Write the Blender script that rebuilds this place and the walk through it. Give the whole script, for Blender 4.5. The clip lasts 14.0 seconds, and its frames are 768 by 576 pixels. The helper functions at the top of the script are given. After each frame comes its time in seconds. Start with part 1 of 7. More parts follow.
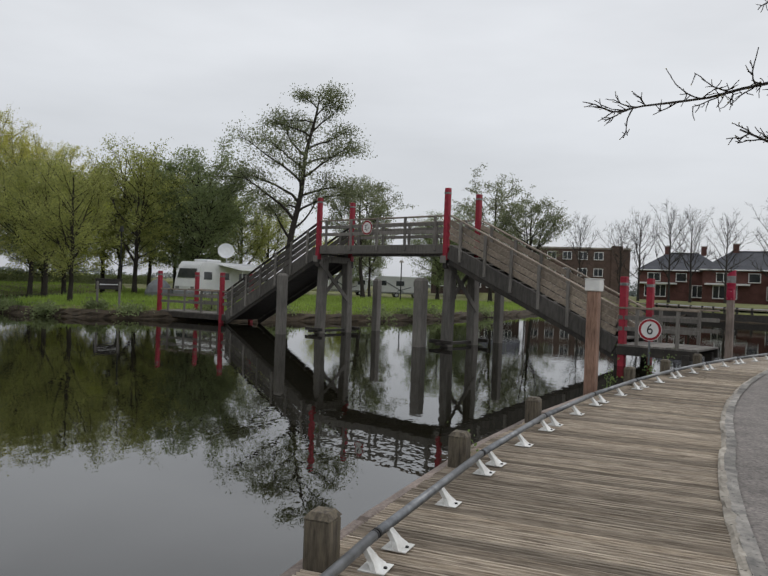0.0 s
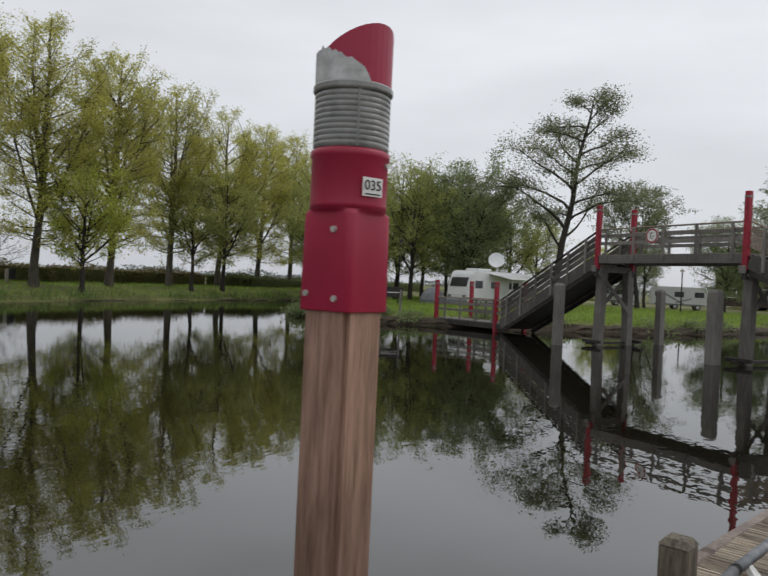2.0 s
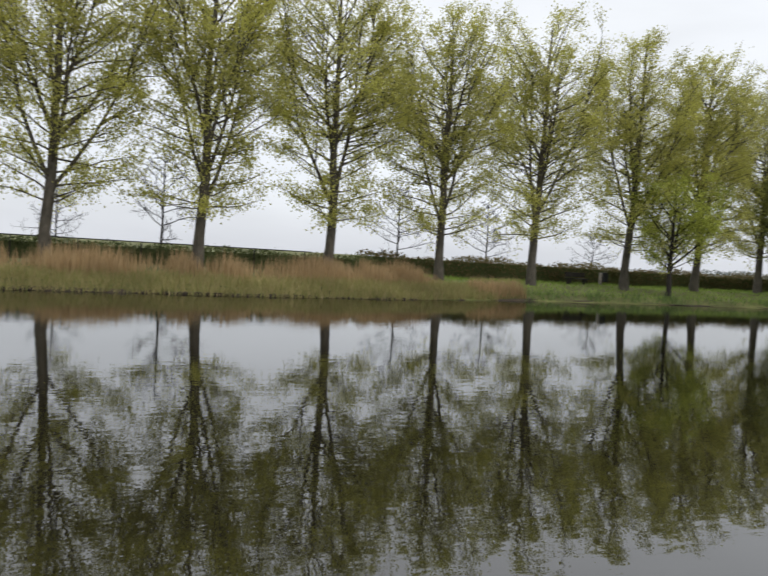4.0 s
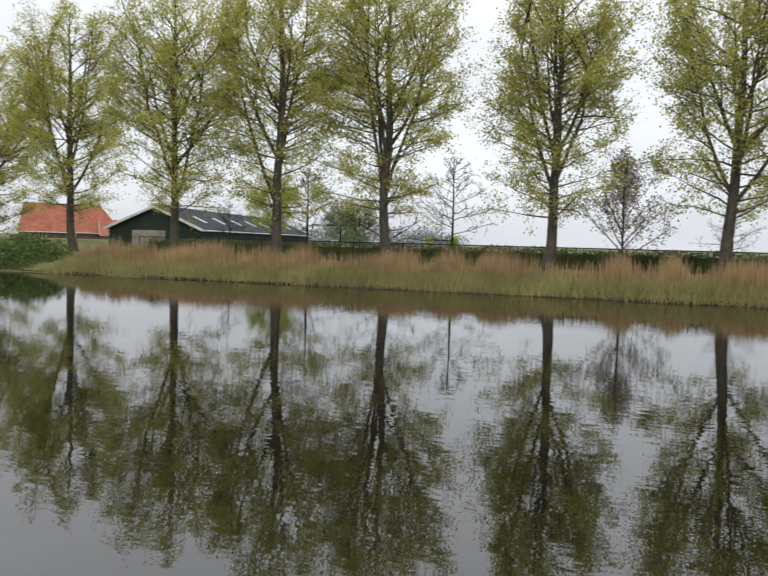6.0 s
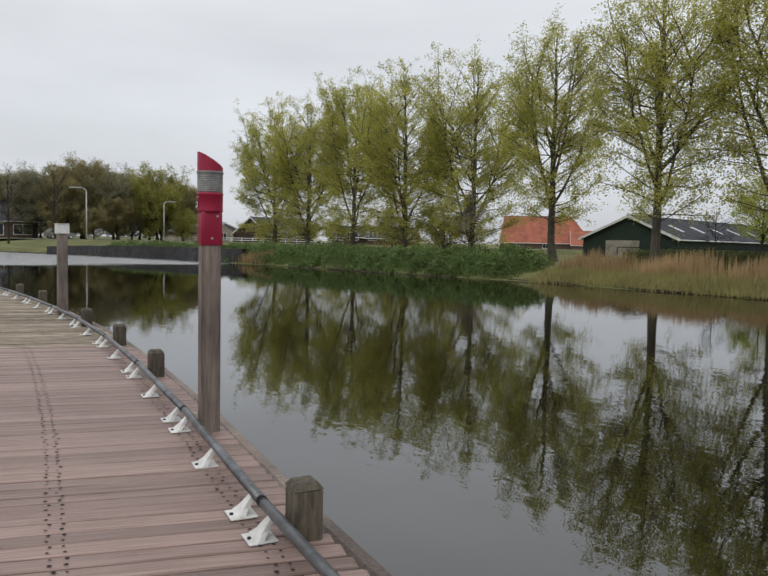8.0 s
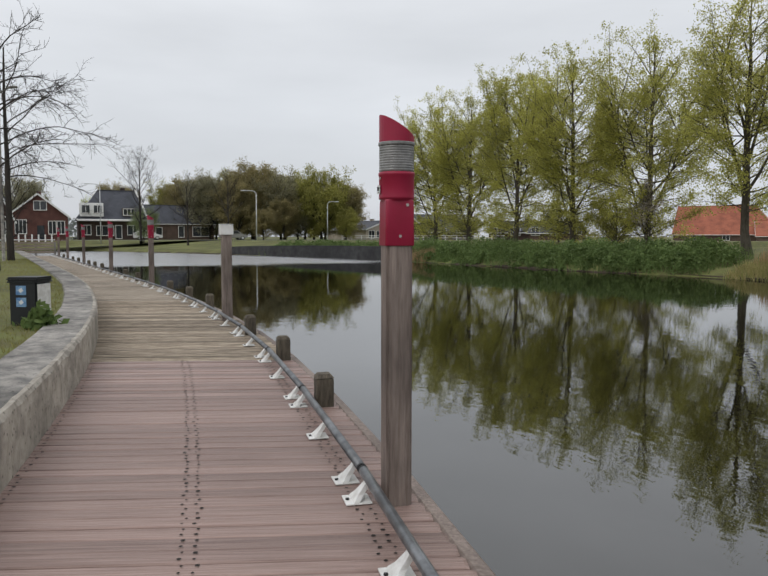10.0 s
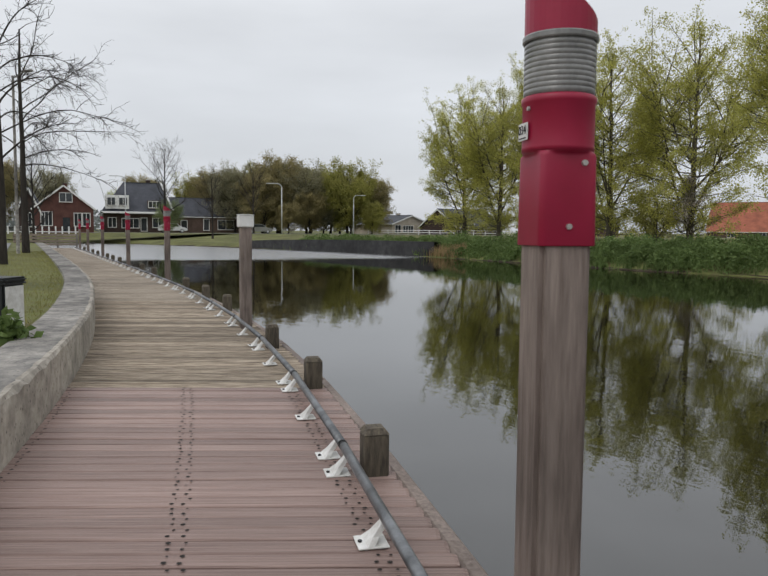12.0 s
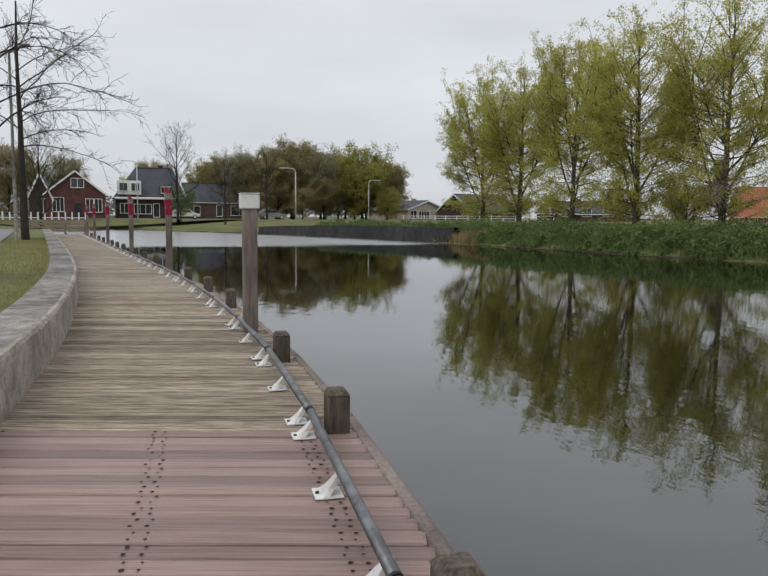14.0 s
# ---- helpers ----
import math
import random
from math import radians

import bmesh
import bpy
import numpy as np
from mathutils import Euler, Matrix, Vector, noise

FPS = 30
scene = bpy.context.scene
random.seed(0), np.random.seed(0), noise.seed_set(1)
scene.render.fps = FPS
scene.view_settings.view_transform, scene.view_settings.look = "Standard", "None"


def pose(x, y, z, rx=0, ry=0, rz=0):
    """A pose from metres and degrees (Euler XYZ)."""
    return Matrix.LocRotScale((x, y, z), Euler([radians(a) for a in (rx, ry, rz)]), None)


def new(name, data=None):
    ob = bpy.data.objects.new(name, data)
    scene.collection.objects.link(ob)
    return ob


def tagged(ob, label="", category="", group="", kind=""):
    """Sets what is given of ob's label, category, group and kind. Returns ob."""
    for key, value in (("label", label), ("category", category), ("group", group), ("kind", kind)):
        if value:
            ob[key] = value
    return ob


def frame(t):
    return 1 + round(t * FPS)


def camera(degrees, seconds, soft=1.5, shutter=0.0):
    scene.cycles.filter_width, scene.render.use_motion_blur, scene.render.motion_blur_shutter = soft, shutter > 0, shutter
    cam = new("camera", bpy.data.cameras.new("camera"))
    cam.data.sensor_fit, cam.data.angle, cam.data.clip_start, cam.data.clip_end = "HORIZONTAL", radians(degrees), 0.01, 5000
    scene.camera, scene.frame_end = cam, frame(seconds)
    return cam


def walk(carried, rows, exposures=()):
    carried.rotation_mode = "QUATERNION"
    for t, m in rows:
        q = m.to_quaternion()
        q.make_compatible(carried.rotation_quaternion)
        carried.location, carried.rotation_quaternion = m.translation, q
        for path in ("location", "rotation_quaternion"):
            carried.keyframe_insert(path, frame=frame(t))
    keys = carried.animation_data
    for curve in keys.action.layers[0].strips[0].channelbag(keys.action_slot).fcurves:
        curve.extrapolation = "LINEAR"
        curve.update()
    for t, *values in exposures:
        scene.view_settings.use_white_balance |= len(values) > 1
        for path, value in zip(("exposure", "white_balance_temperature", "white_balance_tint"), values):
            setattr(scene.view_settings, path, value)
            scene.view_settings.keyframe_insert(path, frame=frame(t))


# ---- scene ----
# the camera and its walk along the quay
cam = camera(55.7, 14.0, shutter=0.18)
PATH = [
    (0.0, pose(2.085, -0.650, 1.958, 89.75, -2.14, -91.67)),
    (0.5, pose(2.077, -0.662, 1.956, 89.79, -2.62, -92.95)),
    (1.0, pose(2.026, -0.525, 1.973, 89.71, -2.42, -90.40)),
    (1.5, pose(1.980, -0.363, 1.985, 89.52, -2.36, -80.45)),
    (2.0, pose(1.935, -0.197, 1.981, 89.54, -2.72, -71.10)),
    (2.5, pose(1.857, -0.035, 1.972, 89.47, -3.22, -64.83)),
    (2.7, pose(1.831, 0.029, 1.972, 89.23, -3.15, -59.97)),
    (4.8, pose(0.060, 0.063, 1.935, 86.61, -2.06, -9.28)),
    (5.0, pose(0.000, 0.000, 1.938, 86.55, -1.39, -4.46)),
    (5.5, pose(-0.129, -0.165, 1.943, 86.45, -1.25, 8.21)),
    (6.0, pose(-0.282, -0.182, 1.942, 86.44, -1.51, 20.37)),
    (6.5, pose(-0.435, -0.172, 1.942, 86.63, -1.48, 27.92)),
    (7.0, pose(-0.628, -0.077, 1.939, 86.84, -1.14, 40.63)),
    (7.5, pose(-0.947, 0.036, 1.958, 86.47, -1.16, 50.83)),
    (8.0, pose(-1.363, 0.080, 1.955, 86.37, -1.17, 55.89)),
    (8.5, pose(-1.716, 0.185, 1.934, 85.93, -0.22, 60.86)),
    (8.7, pose(-1.864, 0.243, 1.950, 86.03, -0.85, 63.68)),
    (10.8, pose(-3.908, 0.707, 1.953, 85.53, 0.23, 68.82)),
    (11.0, pose(-4.116, 0.743, 1.937, 85.20, 0.47, 68.95)),
    (11.5, pose(-4.571, 0.910, 1.946, 85.22, 1.16, 70.42)),
    (12.0, pose(-5.056, 0.996, 1.939, 85.53, -0.48, 70.20)),
    (12.5, pose(-5.597, 1.107, 1.904, 84.79, 0.49, 70.07)),
    (13.0, pose(-6.127, 1.180, 1.905, 84.36, 1.27, 70.55)),
    (13.5, pose(-6.566, 1.272, 1.880, 84.57, -0.73, 70.84)),
    (14.0, pose(-7.063, 1.441, 1.892, 84.42, -0.40, 71.30)),
]

walk(cam, PATH, [(0.0, -0.18), (1.5, -0.15), (2.7, 0.06), (5.0, 0.32), (6.5, 0.30), (7.5, 0.02), (8.5, -0.08), (14.0, -0.08)])

# overcast daylight: one pale sky with soft cloud, one wide weak sun
SUN_UP, SUN_TURN = 48.0, 150.0
world = bpy.data.worlds.new("overcast_sky")
scene.world = world
world.use_nodes = True
wt = world.node_tree
wn = wt.nodes
sky = wn.new("ShaderNodeTexSky")
sky.sky_type, sky.sun_disc = "NISHITA", False
sky.sun_elevation, sky.sun_rotation = radians(SUN_UP), radians(SUN_TURN)
sky.air_density, sky.dust_density = 1.0, 3.0
coord = wn.new("ShaderNodeTexCoord")
sep = wn.new("ShaderNodeSeparateXYZ")
wt.links.new(coord.outputs["Generated"], sep.inputs[0])
grad = wn.new("ShaderNodeValToRGB")
grad.color_ramp.elements[0].position, grad.color_ramp.elements[0].color = 0.0, (0.60, 0.62, 0.665, 1)
grad.color_ramp.elements[1].position, grad.color_ramp.elements[1].color = 0.75, (0.99, 1.01, 1.05, 1)
e = grad.color_ramp.elements.new(0.06)
e.color = (0.665, 0.69, 0.73, 1)
e = grad.color_ramp.elements.new(0.30)
e.color = (0.80, 0.82, 0.85, 1)
wt.links.new(sep.outputs["Z"], grad.inputs[0])
stretch = wn.new("ShaderNodeMapping")
stretch.inputs["Scale"].default_value = (1.2, 1.2, 5.0)
wt.links.new(coord.outputs["Generated"], stretch.inputs[0])
cloud = wn.new("ShaderNodeTexNoise")
cloud.inputs["Scale"].default_value, cloud.inputs["Detail"].default_value = 1.6, 5.0
wt.links.new(stretch.outputs[0], cloud.inputs["Vector"])
cl = wn.new("ShaderNodeMapRange")
cl.inputs["From Min"].default_value, cl.inputs["From Max"].default_value = 0.3, 0.7
cl.inputs["To Min"].default_value, cl.inputs["To Max"].default_value = 0.88, 1.08
wt.links.new(cloud.outputs["Fac"], cl.inputs[0])
dim = wn.new("ShaderNodeVectorMath")
dim.operation = "SCALE"
wt.links.new(grad.outputs[0], dim.inputs[0])
wt.links.new(cl.outputs[0], dim.inputs["Scale"])
bg_sky, bg_cloud, add = wn.new("ShaderNodeBackground"), wn["Background"], wn.new("ShaderNodeAddShader")
bg_sky.inputs[1].default_value = 0.012
wt.links.new(sky.outputs[0], bg_sky.inputs[0])
wt.links.new(dim.outputs[0], bg_cloud.inputs[0])
bg_cloud.inputs[1].default_value = 1.0
wt.links.new(bg_sky.outputs[0], add.inputs[0])
wt.links.new(bg_cloud.outputs[0], add.inputs[1])
wt.links.new(add.outputs[0], wn["World Output"].inputs[0])
sun = new("sun", bpy.data.lights.new("sun", "SUN"))
sun.data.energy, sun.data.angle, sun.data.color = 0.5, radians(25), (1, 0.96, 0.9)
sun.rotation_euler = Euler((radians(90 - SUN_UP), 0, radians(180 - SUN_TURN)))


# ---- materials ----
def pm(name, col, col2=None, rough=0.8, scale=8.0, bump=0.15, stretch=(1, 1, 1), rnd=0.0, metal=0.0, big=0.5, coat=0.0, spec=0.35, lo=0.35, hi=0.65, world_space=False, trans=0.0, pits=0.0):
    """A surface of two tones in grain, with slow stains at a second scale, its own tone for each object, and fine relief."""
    m = bpy.data.materials.new(name)
    m.use_nodes = True
    nt = m.node_tree
    n, li = nt.nodes, nt.links
    b = n["Principled BSDF"]
    col2 = col2 or tuple(0.7 * c for c in col)
    if world_space:
        src = n.new("ShaderNodeNewGeometry").outputs["Position"]
    else:
        src = n.new("ShaderNodeTexCoord").outputs["Object"]
    info = n.new("ShaderNodeObjectInfo")
    mp = n.new("ShaderNodeMapping")
    mp.inputs["Scale"].default_value = stretch
    li.new(src, mp.inputs["Vector"])
    if rnd and not world_space:
        sh = n.new("ShaderNodeMath")
        sh.operation = "MULTIPLY"
        sh.inputs[1].default_value = 37.0
        li.new(info.outputs["Random"], sh.inputs[0])
        li.new(sh.outputs[0], mp.inputs["Location"])
    no = n.new("ShaderNodeTexNoise")
    no.inputs["Scale"].default_value, no.inputs["Detail"].default_value, no.inputs["Roughness"].default_value = scale, 6.0, 0.65
    li.new(mp.outputs[0], no.inputs["Vector"])
    rp = n.new("ShaderNodeMapRange")
    rp.inputs["From Min"].default_value, rp.inputs["From Max"].default_value = lo, hi
    li.new(no.outputs["Fac"], rp.inputs[0])
    mx = n.new("ShaderNodeMix")
    mx.data_type = "RGBA"
    li.new(rp.outputs[0], mx.inputs["Factor"])
    mx.inputs[6].default_value, mx.inputs[7].default_value = (*col, 1), (*col2, 1)
    n2 = n.new("ShaderNodeTexNoise")
    n2.inputs["Scale"].default_value, n2.inputs["Detail"].default_value = scale * 0.13, 3.0
    li.new(src, n2.inputs["Vector"])
    r2 = n.new("ShaderNodeMapRange")
    r2.inputs["From Min"].default_value, r2.inputs["From Max"].default_value = 0.3, 0.7
    r2.inputs["To Min"].default_value, r2.inputs["To Max"].default_value = 1 - 0.5 * big, 1 + 0.35 * big
    li.new(n2.outputs["Fac"], r2.inputs[0])
    r3 = n.new("ShaderNodeMapRange")
    r3.inputs["To Min"].default_value, r3.inputs["To Max"].default_value = 1 - rnd, 1 + rnd
    li.new(info.outputs["Random"], r3.inputs[0])
    mu = n.new("ShaderNodeMath")
    mu.operation = "MULTIPLY"
    li.new(r2.outputs[0], mu.inputs[0])
    li.new(r3.outputs[0], mu.inputs[1])
    vm = n.new("ShaderNodeVectorMath")
    vm.operation = "SCALE"
    li.new(mx.outputs[2], vm.inputs[0])
    li.new(mu.outputs[0], vm.inputs["Scale"])
    li.new(vm.outputs[0], b.inputs["Base Color"])
    b.inputs["Roughness"].default_value, b.inputs["Metallic"].default_value = rough, metal
    b.inputs["Specular IOR Level"].default_value, b.inputs["Coat Weight"].default_value = spec, coat
    if pits:
        vo = n.new("ShaderNodeTexVoronoi")
        vo.inputs["Scale"].default_value = pits
        li.new(src, vo.inputs["Vector"])
        rv = n.new("ShaderNodeMapRange")
        rv.inputs["From Min"].default_value, rv.inputs["From Max"].default_value = 0.10, 0.22
        rv.inputs["To Min"].default_value, rv.inputs["To Max"].default_value = 0.35, 1.0
        li.new(vo.outputs["Distance"], rv.inputs[0])
        m2 = n.new("ShaderNodeMath")
        m2.operation = "MULTIPLY"
        li.new(mu.outputs[0], m2.inputs[0])
        li.new(rv.outputs[0], m2.inputs[1])
        li.new(m2.outputs[0], vm.inputs["Scale"])
    if bump:
        bp = n.new("ShaderNodeBump")
        bp.inputs["Strength"].default_value, bp.inputs["Distance"].default_value = bump, 0.01
        li.new(no.outputs["Fac"], bp.inputs["Height"])
        li.new(bp.outputs[0], b.inputs["Normal"])
    if trans:
        tr = n.new("ShaderNodeBsdfTranslucent")
        li.new(vm.outputs[0], tr.inputs[0])
        ms = n.new("ShaderNodeMixShader")
        ms.inputs[0].default_value = trans
        li.new(b.outputs[0], ms.inputs[1])
        li.new(tr.outputs[0], ms.inputs[2])
        li.new(ms.outputs[0], n["Material Output"].inputs[0])
    return m


def leaf_mat(name, col, col2, trans=0.35):
    """Leaves: tone varies from leaf to leaf; light passes through."""
    m = bpy.data.materials.new(name)
    m.use_nodes = True
    nt = m.node_tree
    n, li = nt.nodes, nt.links
    b = n["Principled BSDF"]
    g = n.new("ShaderNodeNewGeometry")
    info = n.new("ShaderNodeObjectInfo")
    mx = n.new("ShaderNodeMix")
    mx.data_type = "RGBA"
    li.new(g.outputs["Random Per Island"], mx.inputs["Factor"])
    mx.inputs[6].default_value, mx.inputs[7].default_value = (*col, 1), (*col2, 1)
    no = n.new("ShaderNodeTexNoise")
    no.inputs["Scale"].default_value = 0.35
    li.new(g.outputs["Position"], no.inputs["Vector"])
    r = n.new("ShaderNodeMapRange")
    r.inputs["From Min"].default_value, r.inputs["From Max"].default_value = 0.3, 0.7
    r.inputs["To Min"].default_value, r.inputs["To Max"].default_value = 0.78, 1.2
    li.new(no.outputs["Fac"], r.inputs[0])
    vm = n.new("ShaderNodeVectorMath")
    vm.operation = "SCALE"
    li.new(mx.outputs[2], vm.inputs[0])
    li.new(r.outputs[0], vm.inputs["Scale"])
    li.new(vm.outputs[0], b.inputs["Base Color"])
    b.inputs["Roughness"].default_value, b.inputs["Specular IOR Level"].default_value = 0.6, 0.2
    tr = n.new("ShaderNodeBsdfTranslucent")
    li.new(vm.outputs[0], tr.inputs[0])
    ms = n.new("ShaderNodeMixShader")
    ms.inputs[0].default_value = trans
    li.new(b.outputs[0], ms.inputs[1])
    li.new(tr.outputs[0], ms.inputs[2])
    li.new(ms.outputs[0], n["Material Output"].inputs[0])
    return m


def water_mat():
    m = bpy.data.materials.new("canal_water")
    m.use_nodes = True
    nt = m.node_tree
    n, li = nt.nodes, nt.links
    b = n["Principled BSDF"]
    b.inputs["Base Color"].default_value = (0.010, 0.009, 0.005, 1)
    b.inputs["Roughness"].default_value, b.inputs["Specular IOR Level"].default_value = 0.6, 0.0
    gl = n.new("ShaderNodeBsdfGlossy")
    gl.inputs["Roughness"].default_value = 0.003  # calm; rougher where the wind reaches
    fr = n.new("ShaderNodeFresnel")
    fr.inputs["IOR"].default_value = 1.33
    pw = n.new("ShaderNodeMath")
    pw.operation = "POWER"
    pw.inputs[1].default_value = 0.62
    li.new(fr.outputs[0], pw.inputs[0])
    ms = n.new("ShaderNodeMixShader")
    li.new(pw.outputs[0], ms.inputs[0])
    li.new(b.outputs[0], ms.inputs[1])
    li.new(gl.outputs[0], ms.inputs[2])
    li.new(ms.outputs[0], n["Material Output"].inputs[0])
    g = n.new("ShaderNodeNewGeometry")
    mp = n.new("ShaderNodeMapping")
    mp.inputs["Scale"].default_value, mp.inputs["Rotation"].default_value = (1.0, 1.9, 1.0), (0, 0, 0.35)
    li.new(g.outputs["Position"], mp.inputs["Vector"])
    a = n.new("ShaderNodeTexNoise")
    a.inputs["Scale"].default_value, a.inputs["Detail"].default_value = 2.4, 2.0
    li.new(mp.outputs[0], a.inputs["Vector"])
    c = n.new("ShaderNodeTexNoise")
    c.inputs["Scale"].default_value, c.inputs["Detail"].default_value = 9.0, 2.0
    li.new(mp.outputs[0], c.inputs["Vector"])
    # light airs ruffle the surface in broad patches
    p = n.new("ShaderNodeTexNoise")
    p.inputs["Scale"].default_value, p.inputs["Detail"].default_value = 0.06, 2.0
    li.new(g.outputs["Position"], p.inputs["Vector"])
    pr = n.new("ShaderNodeMapRange")
    pr.inputs["From Min"].default_value, pr.inputs["From Max"].default_value = 0.42, 0.66
    pr.inputs["To Min"].default_value, pr.inputs["To Max"].default_value = 0.10, 0.5
    li.new(p.outputs["Fac"], pr.inputs[0])
    mu = n.new("ShaderNodeMath")
    mu.operation = "MULTIPLY"
    li.new(c.outputs["Fac"], mu.inputs[0])
    li.new(pr.outputs[0], mu.inputs[1])
    ad = n.new("ShaderNodeMath")
    ad.operation = "MULTIPLY_ADD"
    ad.inputs[1].default_value = 0.4
    li.new(mu.outputs[0], ad.inputs[0])
    li.new(a.outputs["Fac"], ad.inputs[2])
    bp = n.new("ShaderNodeBump")
    bp.inputs["Distance"].default_value = 0.02
    # the open far reach lies in the wind
    sx = n.new("ShaderNodeSeparateXYZ")
    li.new(g.outputs["Position"], sx.inputs[0])
    wr = n.new("ShaderNodeMapRange")
    wb = n.new("ShaderNodeMath")
    wb.operation = "MULTIPLY_ADD"
    wb.inputs[1].default_value = 16.0
    li.new(p.outputs["Fac"], wb.inputs[0])
    li.new(sx.outputs["X"], wb.inputs[2])
    wr.inputs["From Min"].default_value, wr.inputs["From Max"].default_value = -42.0, -47.0
    wr.inputs["To Min"].default_value, wr.inputs["To Max"].default_value = 0.003, 0.26
    li.new(wb.outputs[0], wr.inputs[0])
    li.new(wr.outputs[0], gl.inputs["Roughness"])
    bp.inputs["Strength"].default_value = 0.085
    li.new(ad.outputs[0], bp.inputs["Height"])
    li.new(bp.outputs[0], gl.inputs["Normal"])
    return m


W_GREY = pm("weathered_grey_planks", (0.53, 0.45, 0.355), (0.18, 0.145, 0.11), 0.8, 7.0, 1.0, (1.6, 13, 13), rnd=0.36)
W_RED = pm("reddish_hardwood_planks", (0.385, 0.278, 0.242), (0.215, 0.143, 0.122), 0.5, 5.0, 0.7, (0.9, 16, 16), rnd=0.24, big=0.8)
W_POST = pm("weathered_hardwood_post", (0.29, 0.238, 0.207), (0.135, 0.105, 0.09), 0.75, 9.0, 0.6, (4, 4, 0.35), rnd=0.12, big=1.0, lo=0.3, hi=0.7)
W_BROWN = pm("brown_hardwood_post", (0.36, 0.225, 0.165), (0.175, 0.10, 0.07), 0.7, 9.0, 0.6, (5, 5, 0.5), rnd=0.08, big=1.0)
W_STUB = pm("mossy_old_post_wood", (0.17, 0.145, 0.105), (0.06, 0.05, 0.04), 0.85, 8.0, 0.7, (5, 5, 0.7), rnd=0.15)
W_BRIDGE = pm("grey_bridge_timber", (0.20, 0.187, 0.168), (0.125, 0.116, 0.104), 0.8, 5.0, 0.25, (3, 3, 0.5), rnd=0.22)
# stair timber with the shade of the flights put into its colour
W_STRING = pm("shade_dark_stair_timber", (0.105, 0.097, 0.086), (0.06, 0.055, 0.05), 0.8, 5.0, 0.25, (3, 3, 0.6), rnd=0.2)
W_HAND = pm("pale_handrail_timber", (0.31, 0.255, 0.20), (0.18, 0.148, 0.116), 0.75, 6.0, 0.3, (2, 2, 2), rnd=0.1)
W_DARK = pm("near_black_timber", (0.045, 0.038, 0.032), (0.02, 0.018, 0.016), 0.6, 5.0, 0.3, rnd=0.2)
RED = pm("crimson_coated_metal", (0.35, 0.010, 0.048), (0.30, 0.009, 0.040), 0.42, 5.0, 0.02, rnd=0.05, big=0.25, spec=0.45)
RED_PAINT = pm("red_painted_timber", (0.33, 0.022, 0.042), (0.22, 0.016, 0.03), 0.6, 7.0, 0.15, rnd=0.08, big=0.4)
LENS = pm("grey_ribbed_lens_plastic", (0.27, 0.27, 0.262), (0.13, 0.13, 0.126), 0.2, 10.0, 0.03, spec=0.5)
BARE_METAL = pm("bare_weathered_metal", (0.52, 0.53, 0.53), (0.33, 0.33, 0.33), 0.6, 22.0, 0.3, metal=0.2)
STEEL = pm("dull_galvanised_steel", (0.24, 0.25, 0.26), (0.12, 0.125, 0.13), 0.42, 9.0, 0.06, metal=0.75, rnd=0.08)
BLACK = pm("black_rubber", (0.012, 0.012, 0.013), (0.02, 0.02, 0.02), 0.6, 9.0, 0.05)
WHITE_M = pm("white_coated_steel", (0.74, 0.74, 0.72), (0.55, 0.54, 0.51), 0.5, 14.0, 0.05, rnd=0.08, big=0.3)
BOLT = pm("zinc_bolt_heads", (0.55, 0.53, 0.5), (0.4, 0.38, 0.36), 0.45, 20.0, 0.05, metal=0.5)
RUST = pm("dark_nail_heads", (0.03, 0.024, 0.02), (0.015, 0.012, 0.01), 0.8, 20.0, 0.0)
CONC = pm("weathered_concrete", (0.42, 0.385, 0.33), (0.235, 0.212, 0.18), 0.9, 7.0, 0.9, big=0.7, world_space=True, pits=16.0)
CONC_TOP = pm("lichen_stained_concrete_top", (0.33, 0.31, 0.28), (0.14, 0.135, 0.128), 0.95, 6.0, 1.0, big=1.0, world_space=True, pits=24.0)
CONC_D = pm("dark_stained_quay_concrete", (0.055, 0.055, 0.055), (0.03, 0.03, 0.032), 0.85, 2.0, 0.3, big=0.9, world_space=True)
ASPH = pm("worn_asphalt", (0.25, 0.225, 0.205), (0.11, 0.10, 0.095), 0.9, 26.0, 0.6, big=0.5, world_space=True)
ROADM = pm("pale_road_asphalt", (0.24, 0.245, 0.25), (0.18, 0.18, 0.185), 0.85, 12.0, 0.3, world_space=True)
LAWN = pm("spring_grass_ground", (0.145, 0.165, 0.048), (0.115, 0.105, 0.042), 0.95, 3.0, 0.6, big=0.7, world_space=True)
PLATE = pm("white_number_plate", (0.72, 0.72, 0.70), (0.66, 0.66, 0.64), 0.4, 6.0, 0.0, big=0.1)
INK = pm("black_sign_ink", (0.012, 0.012, 0.014), (0.02, 0.02, 0.02), 0.5, 6.0, 0.0)
SIGN_RED = pm("sign_red_film", (0.32, 0.02, 0.03), (0.28, 0.018, 0.026), 0.4, 6.0, 0.0, big=0.15)
BARK = pm("grey_brown_bark", (0.13, 0.115, 0.09), (0.06, 0.052, 0.04), 0.95, 5.0, 0.8, (2, 2, 0.5), rnd=0.12)
BARK_D = pm("dark_bark", (0.05, 0.043, 0.036), (0.026, 0.022, 0.019), 0.95, 5.0, 0.6, (2, 2, 0.5), rnd=0.12)
LEAF_POP = leaf_mat("young_poplar_leaves", (0.57, 0.55, 0.145), (0.385, 0.38, 0.102), 0.57)
